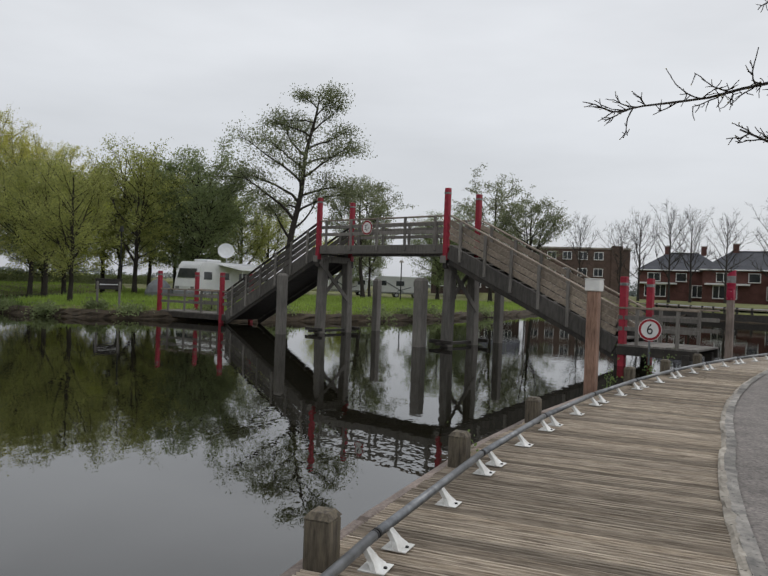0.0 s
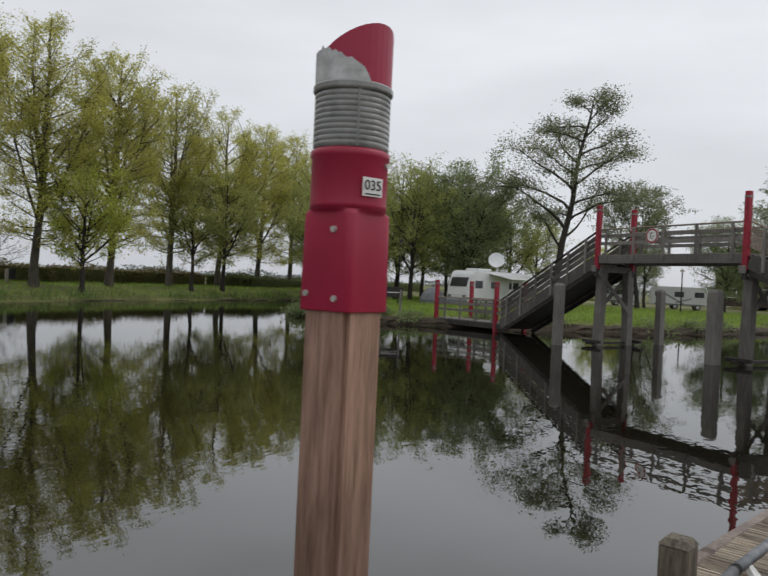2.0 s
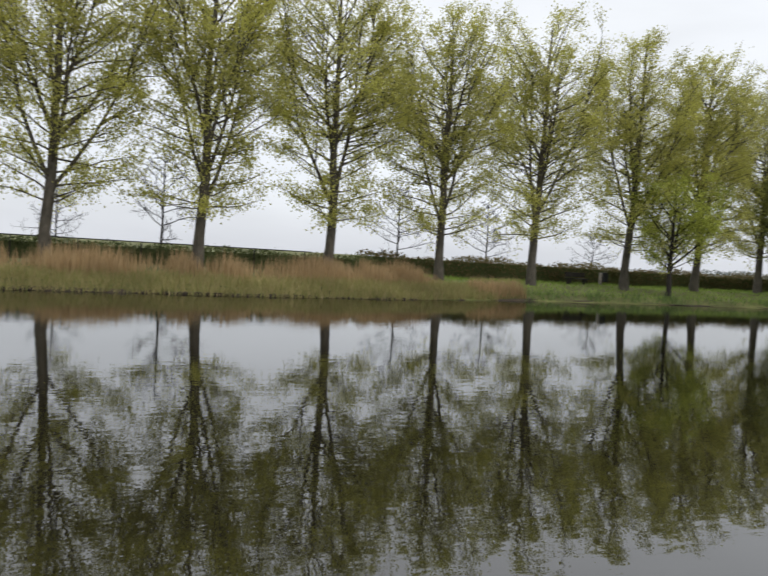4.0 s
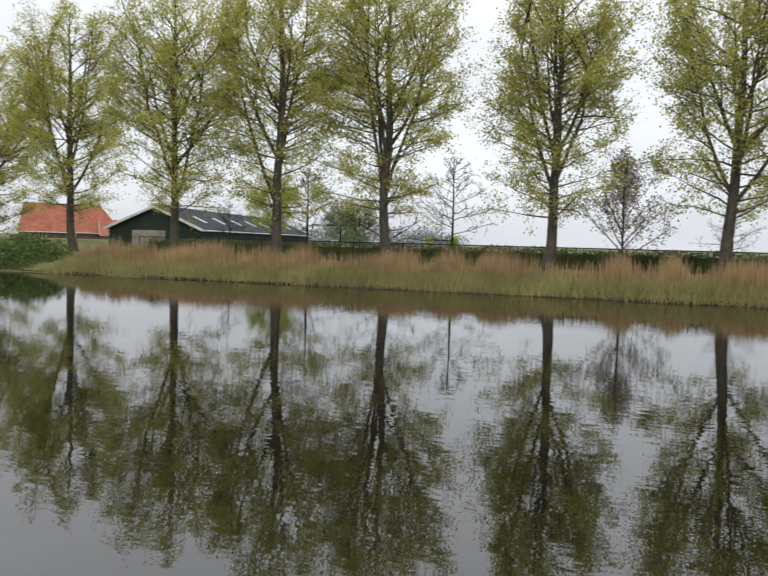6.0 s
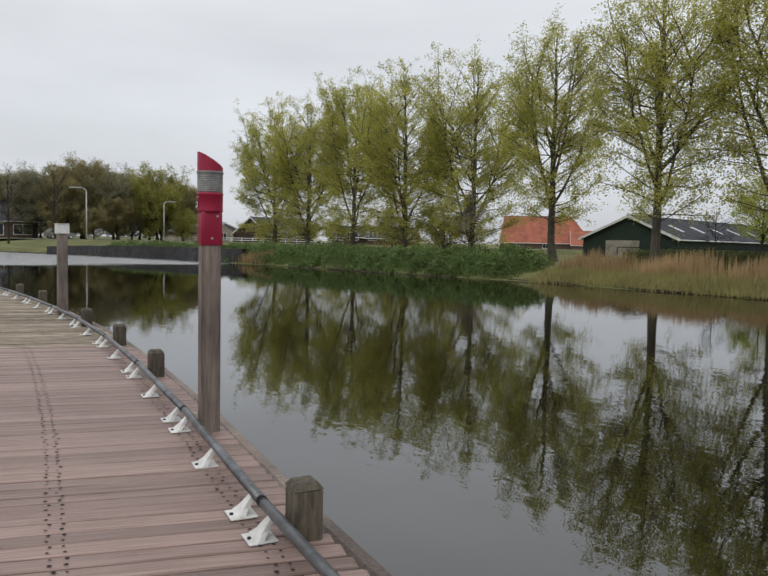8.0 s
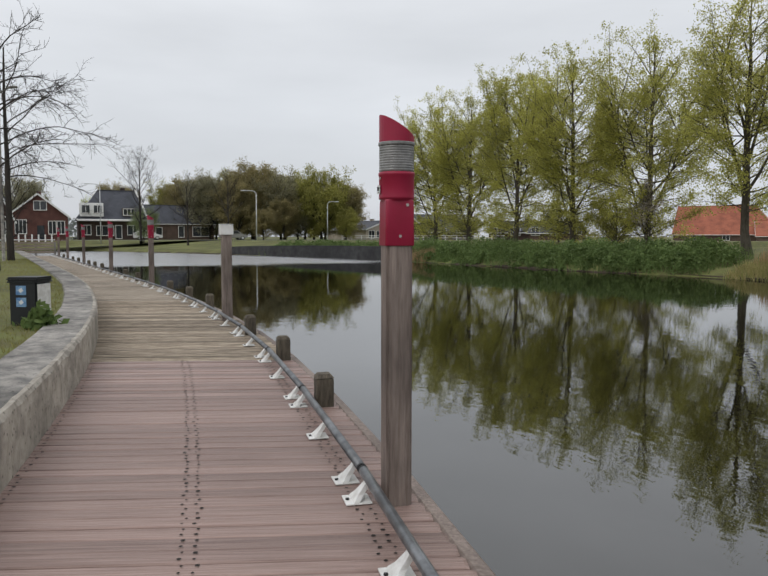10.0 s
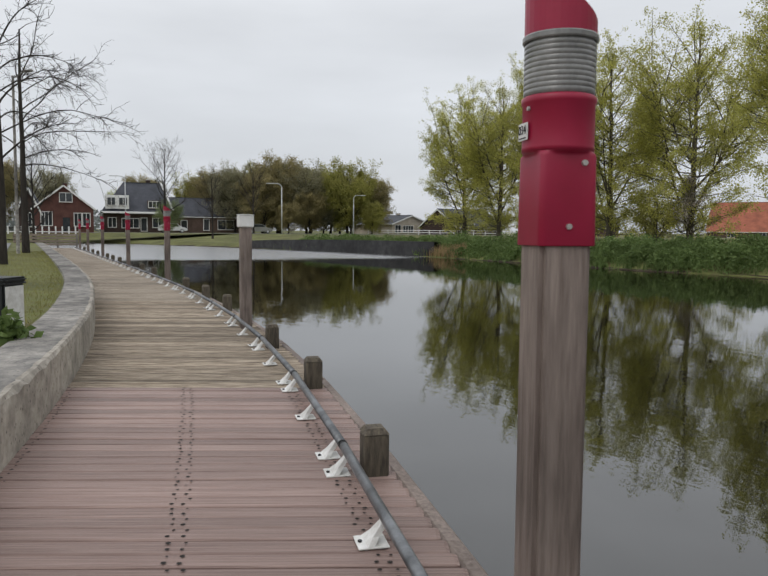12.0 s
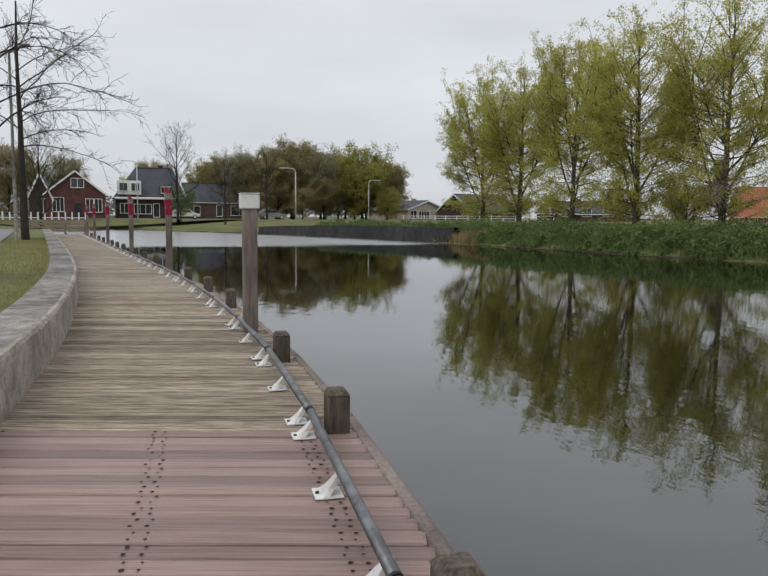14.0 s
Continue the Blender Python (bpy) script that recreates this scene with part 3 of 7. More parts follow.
tagged(part("footpath", loft(rows, ASPH), ASPH), "grey worn asphalt footpath beside the boardwalk", "path", kind="structure")


# ---- trees ----
def tubes(paths, sides):
    V, F = [], []
    for pts, rad in paths:
        base = len(V)
        n = len(pts)
        for i in range(n):
            d = pts[min(i + 1, n - 1)] - pts[max(i - 1, 0)]
            d = d / max(np.linalg.norm(d), 1e-9)
            u = np.cross(d, (0.31, 0.95, 0.05))
            u /= max(np.linalg.norm(u), 1e-9)
            v = np.cross(d, u)
            k = sides if rad[0] > 0.05 else 4 if rad[0] > 0.02 else 3
            for a in range(k):
                t = 2 * math.pi * a / k
                V.append(pts[i] + rad[i] * (math.cos(t) * u + math.sin(t) * v))
        for i in range(n - 1):
            for a in range(k):
                F.append((base + i * k + a, base + i * k + (a + 1) % k, base + (i + 1) * k + (a + 1) % k, base + (i + 1) * k + a))
    return V, F


def leaf_cards(C, rng, size, flat=0.0, slim=0.6, tri=False):
    """One small folded-diamond leaf at each place."""
    n = len(C)
    u = rng.randn(n, 3)
    u[:, 2] *= 1 - flat
    u /= np.linalg.norm(u, axis=1)[:, None]
    v = np.cross(u, rng.randn(n, 3))
    v /= np.linalg.norm(v, axis=1)[:, None]
    L = size * rng.uniform(0.6, 1.25, n)[:, None]
    if tri:
        V = np.stack([C - u * L / 2, C + u * L * 0.35 + v * L * slim / 2, C + u * L * 0.2 - v * L * slim / 2], 1).reshape(-1, 3)
        return V, np.arange(3 * n).reshape(-1, 3)
    V = np.stack([C - u * L / 2, C + v * L * slim / 2, C + u * L / 2, C - v * L * slim / 2], 1).reshape(-1, 3)
    return V, np.arange(4 * n).reshape(-1, 4)


def branch(p, d, length, n, bend, rng, wob=0.08):
    pts = [np.array(p)]
    d = np.array(d, float)
    for i in range(n):
        d = d + np.array(bend) / n + wob * rng.randn(3)
        d /= np.linalg.norm(d)
        pts.append(pts[-1] + d * length / n)
    return np.array(pts), d


def make_tree(seed, H, base, r0, spread, profile, n_prim, el0, el1, n_sec, per_sec, leaf, bark, leaf_m, fork=0.0, ter=0, lean=0.0, jitter=0.16, sec_len=0.42, top=0.96, wob=0.07, fill=0, fillj=0.45, crowd=0.8, limb=0.018):
    """Wood and leaves of one tree: a tapered stem, limbs swept by the species, twigs, and leaves along the twigs."""
    rng = np.random.RandomState(seed)
    n = 12
    zz = np.linspace(0, H * top, n)
    wand = np.cumsum(rng.randn(n, 2) * 0.012 * H / 8, axis=0)
    wand[:, 0] += lean * zz
    trunk = np.column_stack([wand, zz])
    rad = r0 * (1 - zz / H) ** 0.85 + 0.012
    rad[0] *= 1.25
    paths = [(trunk, rad)]
    leaves = []
    az = rng.uniform(0, 6.28)
    for k in range(n_prim):
        f = (k + rng.uniform(0, 0.8)) / n_prim
        z = base + (H * top - base) * f ** crowd * 0.93
        az += 2.4 + rng.uniform(-0.5, 0.5)
        L = spread * profile(f) * rng.uniform(0.75, 1.15)
        e = radians(el0 + (el1 - el0) * f + rng.uniform(-9, 9))
        p = [np.interp(z, zz, trunk[:, 0]), np.interp(z, zz, trunk[:, 1]), z]
        d = (math.cos(az) * math.cos(e), math.sin(az) * math.cos(e), math.sin(e))
        pr = min(np.interp(z, zz, rad) * 0.55, 0.014 + limb * L)
        pts, de = branch(p, d, L, 6, (0, 0, fork), rng, wob)
        paths.append((pts, np.linspace(pr, 0.008, 7)))
        for j in range(n_sec):
            g = rng.uniform(0.22, 1.0)
            q = np.array([np.interp(g * 6, range(7), pts[:, c]) for c in range(3)])
            dd = pts[min(int(g * 6) + 1, 6)] - pts[min(int(g * 6), 5)]
            dd = dd / max(np.linalg.norm(dd), 1e-6) + 0.75 * rng.randn(3) + np.array((0, 0, 0.25))
            dd /= np.linalg.norm(dd)
            l2 = max(L, 0.8) * sec_len * rng.uniform(0.5, 1.1) * (1.15 - 0.5 * g)
            sp, _ = branch(q, dd, l2, 3, (0, 0, fork * 0.5), rng, 0.14)
            paths.append((sp, np.linspace(max(pr * 0.4, 0.009), 0.005, 4)))
            for m in range(ter):
                h = rng.uniform(0.2, 1.0)
                q2 = np.array([np.interp(h * 3, range(4), sp[:, c]) for c in range(3)])
                d2 = dd + 0.8 * rng.randn(3)
                tp, _ = branch(q2, d2 / np.linalg.norm(d2), l2 * 0.55 * rng.uniform(0.5, 1.1), 2, (0, 0, 0.1), rng, 0.15)
                paths.append((tp, np.linspace(0.007, 0.004, 3)))
            if per_sec:
                m = max(int(per_sec * l2 / (0.28 * spread)), 4)
                h = rng.uniform(0.1, 1.05, m)
                c = np.column_stack([np.interp(h * 3, range(4), sp[:, a]) for a in range(3)]) + jitter * rng.randn(m, 3)
                leaves.append(c)
        if fill:
            m = max(int(fill * L / spread), 6)
            h = rng.uniform(0.25, 1.08, m) * 6
            leaves.append(np.column_stack([np.interp(h, range(7), pts[:, a]) for a in range(3)]) + fillj * rng.randn(m, 3))
    V, F = tubes(paths, 8)
    wood = data_mesh("wood", [tuple(map(float, v)) for v in V], F, bark)
    for p in wood.polygons:
        p.use_smooth = True
    crown = None
    if leaves:
        C = np.concatenate(leaves)
        crown = data_mesh("leaves", *leaf_cards(C, rng, leaf * 1.22, slim=0.8, tri=True), leaf_m)
    return wood, crown


def plant(meshes, name, label, at, rz=0.0, sc=1.0, group="", kind="tree"):
    wood, crown = meshes
    ob = thing(name, label, kind, (at[0], at[1], ground_z(at[0], at[1]) - 0.06 if len(at) < 3 else at[2]), rz, group)
    ob.scale = (sc, sc, sc)
    part("trunk", wood, None, ob)
    if crown:
        part("crown", crown, None, ob)
    return ob


def envelope(*zr):
    """Crown radius by height, from (height, radius) stations."""
    return lambda z: float(np.interp(z, [q[0] for q in zr], [q[1] for q in zr]))


def arc_stem(p0, az, z1, reach, rng, n=7, bow=1.7):
    """A limb that leaves the stem outward and then sweeps up to the height z1."""
    t = np.linspace(0, 1, n)
    r = reach * (1 - (1 - t) ** bow)
    pts = np.column_stack([p0[0] + math.cos(az) * r, p0[1] + math.sin(az) * r, p0[2] + (z1 - p0[2]) * t])
    pts[1:, :2] += np.cumsum(rng.randn(n - 1, 2) * 0.07, axis=0)
    return pts


def along(pts, t):
    """Place and heading at the fraction t of a polyline."""
    n = len(pts) - 1
    k = min(int(t * n), n - 1)
    d = pts[k + 1] - pts[k]
    return pts[k] + d * (t * n - k), d / max(np.linalg.norm(d), 1e-9)


def leafy_tree(seed, H, base, r0, env, leaders, boughs, rise, twigs, tufts, per, puff, leaf, bark, leaf_m, lean=(0.0, 0.0), fork=0.35, bare=0.1, slim=0.8, sweep=22):
    """A tree of several sweeping leaders; boughs, twigs and tufts of leaves grow from each of them out to the crown's envelope."""
    rng = np.random.RandomState(seed)
    zz = np.linspace(0, H * 0.97, 12)
    wand = np.cumsum(rng.randn(12, 2) * 0.008 * H, axis=0) * 0.5 + zz[:, None] * np.array(lean)
    wand[0] = 0
    trunk = np.column_stack([wand, zz])
    rad = r0 * (1 - zz / H) ** 0.8 + 0.012
    rad[0] *= 1.3
    paths, stems, spots = [(trunk, rad)], [], []
    axis = lambda z: np.array([np.interp(z, zz, trunk[:, 0]), np.interp(z, zz, trunk[:, 1])])
    t0 = base / (H * 0.97)
    stems.append((trunk, t0, None, boughs))
    az = rng.uniform(0, 6.28)
    for k in range(leaders):
        az += 2.4 + rng.uniform(-0.4, 0.4)
        za = base + (H - base) * fork * (k + rng.uniform(0, 0.9)) / leaders
        zb = base + (H - base) * rng.uniform(0.62, 0.95)
        reach = env(zb) * rng.uniform(0.6, 1.0) + 0.3
        pts = arc_stem([*axis(za), za], az, zb, reach, rng)
        pr = min(float(np.interp(za, zz, rad)) * 0.6, 0.10)
        paths.append((pts, np.linspace(pr, 0.012, len(pts))))
        stems.append((pts, 0.22, az, max(int(0.72 * boughs * (zb - za) / (H - base)), 5)))
        spots.append(pts[-1])
    for pts, ta, out_az, n in stems:
        ang = rng.uniform(0, 6.28)
        for k in range(n):
            t = ta + (1 - ta) * ((k + rng.uniform(0, 0.9)) / n) ** (1.35 if out_az is None else 1.0)
            p, hd = along(pts, t)
            ang += 2.4 + rng.uniform(-0.5, 0.5)
            if out_az is not None:
                a = out_az + rng.uniform(-1.5, 1.5)
            else:
                a = ang
            e = radians(rise + rng.uniform(-13, 13) + sweep * t)
            c = axis(p[2])
            own = math.hypot(p[0] - c[0], p[1] - c[1])
            z_e = min(p[2] + 1.0, H)
            room = env(z_e) * rng.uniform(0.8, 1.08) - own * math.cos(a - (out_az if out_az is not None else a))
            L = min(max(room / max(math.cos(e), 0.4), 0.7), (H * 1.02 - p[2]) / max(math.sin(e), 0.3) + 0.4)
            bp, _ = branch(p, (math.cos(a) * math.cos(e), math.sin(a) * math.cos(e), math.sin(e)), L, 5, (0, 0, 0.25), rng, 0.10)
            paths.append((bp, np.linspace(min(0.012 + 0.011 * L, 0.05), 0.007, 6)))
            spots.append(bp[-1])
            for q in range(max(int(twigs * min(L / 2.2, 1.6) * (1.45 if out_az is None and t < 0.5 else 1.0)), 2)):
                g = rng.uniform(0.18, 1.0)
                w, wd = along(bp, g)
                d = wd + 0.7 * rng.randn(3) + np.array((0, 0, 0.2))
                tw, _ = branch(w, d / np.linalg.norm(d), min(0.42 * L, 1.5) * rng.uniform(0.5, 1.1), 3, (0, 0, 0.15), rng, 0.15)
                paths.append((tw, np.linspace(0.008, 0.005, 4)))
                for h in np.linspace(0.35, 1.0, tufts):
                    spots.append(along(tw, min(h + rng.uniform(-0.1, 0.0), 0.999))[0])
    V, F = tubes(paths, 8)
    wood = data_mesh("wood", [tuple(map(float, v)) for v in V], F, bark)
    for p in wood.polygons:
        p.use_smooth = True
    C = np.array(spots)
    C = C[rng.uniform(0, 1, len(C)) > bare]
    C = np.repeat(C, rng.randint(per // 3, per * 5 // 3 + 1, len(C)), axis=0)
    C = C + rng.randn(len(C), 3) * np.array(puff)
    return wood, data_mesh("leaves", *leaf_cards(C, rng, leaf, slim=slim, tri=True), leaf_m)


def poplar(seed, H, base, wide, per=15, boughs=46):
    env = envelope((base, 2.2), (base + 0.9, 2.9 * wide), (base + 2.4, 3.3 * wide), (H * 0.5, 3.5 * wide), (H * 0.7, 3.15 * wide), (H * 0.85, 2.2 * wide), (H * 0.94, 1.2 * wide), (H, 0.25))
    return leafy_tree(seed, H, base, 0.25, env, 7, boughs, -2, 6, 3, per, (0.19, 0.19, 0.15), 0.125 if per < 16 else 0.145, BARK, LEAF_POP, fork=0.38, sweep=58, bare=0.14)


POPLARS = [poplar(11 + k, 15.2 + 0.5 * (k % 3), 2.5, 1.0 + 0.07 * (k % 2)) for k in range(4)]
LOW_POPLARS = [poplar(31 + k, 16.4 + 0.5 * k, 0.9, 1.36, 17, 54) for k in range(3)]
rng = np.random.RandomState(21)
FAR_ROW = [(-86.2, 40.9), (-77.4, 40.9), (-67.6, 40.9), (-58.0, 40.9), (-50.2, 42.6), (-36.2, 37.6)]
ROW = [-25.7, -19.1, -12.9, -4.9, 2.7, 9.1, 15.8, 22.6, 29.2, 36.8, 43.6, 50.4, 57.3, 64.7, 71.7, 79.5, 88.0]
for k, (x, y) in enumerate(FAR_ROW + [(x, 34.2) for x in ROW]):
    plant(LOW_POPLARS[k % 3] if x < -40 else POPLARS[(k * 3 + 1) % 4], "poplar_tree", "tall poplar with sparse young yellow-green leaves on the far bank", (x, y + rng.uniform(-0.2, 0.2)), rng.uniform(0, 6.28), rng.uniform(0.96, 1.05), "poplar row on the far bank")


# ---- planks of the boardwalk ----
def plank_mesh(length, width, mat):
    return finish(blk((length, width, 0.04), (0, 0, -0.02), (0, 0, 0), 0.007), mat)


S_A, S_B = s_of_x(17.6), s_of_x(-21.0)
S_RED0, S_RED1 = s_of_x(2.0), s_of_x(-12.05)
WIDTH = 0.145


def ribbed_plank(width, r):
    """A worn board with two shallow grooves along it, its ends at x = -0.5 and 0.5."""
    w = width / 2
    pr = [(-w, -0.05), (-w, -0.014), (-w + 0.009, 0.0)]
    for c in (-width * 0.17, width * 0.19):
        g = r.uniform(0.009, 0.016)
        pr += [(c - g - 0.003, 0.001 * r.randn()), (c - g * 0.6, -0.021), (c + g * 0.6, -0.021), (c + g + 0.003, 0.001 * r.randn())]
    pr += [(w - 0.009, 0.0), (w, -0.014), (w, -0.05)]
    n = len(pr)
    V = [(x, y, z) for x in (-0.5, 0.5) for y, z in pr]
    F = [(k, k + 1, n + k + 1, n + k) for k in range(n - 1)] + [tuple(range(n))[::-1], tuple(range(n, 2 * n))]
    return data_mesh("plank", V, F, W_GREY)


rng = np.random.RandomState(7)
PLANKS = {W_GREY.name: [ribbed_plank(WIDTH - g, rng) for g in (0.020, 0.026, 0.016, 0.034)], W_RED.name: [plank_mesh(1.0, WIDTH - g, W_RED) for g in (0.005, 0.012, 0.024, 0.008)]}
rng = np.random.RandomState(8)


def plank_pose(s):
    """Boards lie askew to the edge, nearly parallel from one to the next."""
    x = rail_at(s)[0]
    ang = radians(72 - 6 * float(sstep(np.array(x), 2.0, 7.0)) - 6 * float(sstep(np.array(x), 9.0, 17.0)))
    wid = 0.34 - inner(s) + 0.34
    px, py, a = rail_at(s, 0.28 - wid / 2)
    skew = ang - (a - math.pi / 2)
    return px, py, ang, wid / math.cos(skew), WIDTH / math.cos(skew)


rest_V, rest_F, NAILS = [], [], []
s = 0.8
while s < LEN - 0.5:
    px, py, ang, ln, step = plank_pose(s)
    s += step / 2
    px, py, ang, ln, step = plank_pose(s)
    red = S_RED0 < s < S_RED1
    m = W_RED if red else W_GREY
    if S_A < s < S_B:
        ob = new("plank", PLANKS[m.name][rng.randint(4)])
        ob.parent = walk_floor
        ob.matrix_basis = Matrix.LocRotScale((px, py, DECK + (rng.uniform(-0.004, 0.002) if red else rng.uniform(-0.010, 0.004))), Euler((rng.uniform(-0.02, 0.02) * (1 if red else 2.2), 0, ang + rng.uniform(-0.003, 0.003))), (ln, 1, 1))
        if red:
            for u in (-1.02, -0.95, 0.07, 0.14, 1.02, 1.09):
                for v in (-0.035, 0.035):
                    NAILS.append((px + math.cos(ang) * (u + 0.006 * rng.randn()) - math.sin(ang) * v, py + math.sin(ang) * (u + 0.006 * rng.randn()) + math.cos(ang) * v))
    else:
        t, n = np.array((math.cos(ang), math.sin(ang))), np.array((-math.sin(ang), math.cos(ang)))
        dz, i = rng.uniform(-0.005, 0.004), len(rest_V)
        for z in (DECK + dz - 0.04, DECK + dz):
            for u, v in ((-1, -1), (1, -1), (1, 1), (-1, 1)):
                p = np.array((px, py)) + t * ln / 2 * u + n * (WIDTH / 2 - 0.011) * v
                rest_V.append((p[0], p[1], z))
        rest_F += [(i + 4, i + 5, i + 6, i + 7), (i, i + 1, i + 5, i + 4), (i + 1, i + 2, i + 6, i + 5), (i + 2, i + 3, i + 7, i + 6), (i + 3, i, i + 4, i + 7)]
    s += step / 2
o = part("far_planks", data_mesh("far_planks", rest_V, rest_F, W_GREY), W_GREY, walk_floor)
o["kind"] = "stuff"
NV, NF = [], []
for x, y in NAILS:
    r, i = rng.uniform(0.007, 0.014), len(NV)
    for q in range(6):
        NV.append((x + r * math.cos(q * math.pi / 3), y + r * math.sin(q * math.pi / 3), DECK + 0.004))
    NF.append(tuple(range(i, i + 6)))
o = part("nail_heads", data_mesh("nail_heads", NV, NF, RUST), RUST, walk_floor, "dark nail heads in rows")
o["kind"] = "stuff"

# ---- low kerb rail of steel pipe on white feet ----
left_j = [s_of_x(-7.06)]
while left_j[-1] < LEN - 4:
    left_j.append(left_j[-1] + 2.40)
right_j = [s_of_x(8.18)]
while right_j[-1] > 3:
    right_j.append(right_j[-1] - 2.17)
mid_j = list(np.linspace(right_j[0], left_j[0], 8))[1:-1]
JOINTS = sorted(right_j) + mid_j + left_j


def foot_mesh():
    b = bmesh.new()
    prof = [(-0.078, 0.0), (0.078, 0.0), (0.078, 0.012), (0.045, 0.045), (0.026, 0.10), (0.024, 0.135), (-0.024, 0.135), (-0.026, 0.10), (-0.045, 0.045), (-0.078, 0.012)]
    lo = [b.verts.new((u, -0.11 + 0.10 * min(z / 0.12, 1), z)) for u, z in prof]
    hi = [b.verts.new((u * 0.9, -0.075 + 0.10 * min(z / 0.12, 1), z)) for u, z in prof]
    b.faces.new(lo)
    b.faces.new(hi[::-1])
    n = len(lo)
    for i in range(n):
        b.faces.new((lo[i], hi[i], hi[(i + 1) % n], lo[(i + 1) % n]))
    bmesh.ops.recalc_face_normals(b, faces=b.faces[:])
    blk((0.156, 0.15, 0.008), (0, -0.07, 0.005), (0, 0, 0), 0.002, b)
    return b


FOOT = finish(foot_mesh(), WHITE_M)
FOOT_BOLT = finish(cyl(0.011, 0.011, 0.01, (0, -0.125, 0.008), seg=6), BLACK)
rng = np.random.RandomState(9)
for j, (s0, s1) in enumerate(zip(JOINTS, JOINTS[1:])):
    a, b = rail_at(s0 + 0.02), rail_at(s1 - 0.03)
    if abs(a[0]) > 64:
        continue
    th = thing("kerb_rail", "grey steel kerb pipe on white triangular feet along the boardwalk edge", "kerb rail", (a[0], a[1], DECK), 0, "kerb rail lengths")
    z = 0.122
    part("pipe", rod((0, 0, z), (b[0] - a[0], b[1] - a[1], z), 0.029, 14), STEEL, th, smooth=True)
    d = Vector((b[0] - a[0], b[1] - a[1], 0))
    u = d.normalized()
    for e in (Vector((0, 0, z)) - u * 0.012, d + Vector((0, 0, z))):
        part("end_cap", rod(e, e + u * 0.022, 0.0305, 14), BLACK, th, "black end cap")
    for f in (0.15, 0.5 * d.length, d.length - 0.15):
        p = u * f
        fo = part("foot", FOOT, WHITE_M, th)
        ang = math.atan2(d.y, d.x)
        fo.matrix_basis = Matrix.LocRotScale((p.x, p.y, 0.002), Euler((0, 0, ang + math.pi)), None)
        bo = part("bolt", FOOT_BOLT, BLACK, fo)


# ---- posts along the water's edge ----
def stub_post(at, rz, h=0.29):
    th = thing("mooring_stub", "short square mossy timber post with a chamfered top", "post", (at[0], at[1], -1.0), rz, "short posts along the quay")
    b = blk((0.155, 0.155, h + 1.0 + DECK - 0.03), (0, 0, (h + 1.0 + DECK - 0.03) / 2), (0, 0, 0), 0.012)
    part("post", b, W_STUB, th)
    t = bmesh.new()
    z0 = h + 1.0 + DECK - 0.03
    lo = [t.verts.new((x * 0.079, y * 0.079, z0)) for x, y in ((-1, -1), (1, -1), (1, 1), (-1, 1))]
    hi = [t.verts.new((x * 0.052, y * 0.052, z0 + 0.035)) for x, y in ((-1, -1), (1, -1), (1, 1), (-1, 1))]
    for i in range(4):
        t.faces.new((lo[i], lo[(i + 1) % 4], hi[(i + 1) % 4], hi[i]))
    t.faces.new(hi)
    t.faces.new(lo[::-1])
    part("chamfered_top", t, W_STUB, th)
    return th


def number_plate(text, parent, ang):
    m = Matrix.Rotation(ang, 4, "Z") @ Matrix.Translation((0.098, 0, 2.211)) @ Matrix.Rotation(math.pi / 2, 4, "Z") @ Matrix.Rotation(math.pi / 2, 4, "X")
    b = blk((0.058, 0.046, 0.003), (0, 0, 0))
    bmesh.ops.transform(b, matrix=m @ Matrix.Translation((0, 0, 0.004)), verts=b.verts)
    pl = part("number_plate", b, PLATE, parent, "white plate with a black number")
    lettering(text, 0.034, INK, pl, m @ Matrix.Translation((0, 0.003, 0.007)))
    c = blk((0.045, 0.003, 0.0008), (0, -0.0175, 0.0062))
    bmesh.ops.transform(c, matrix=m, verts=c.verts)
    part("line", c, INK, pl)


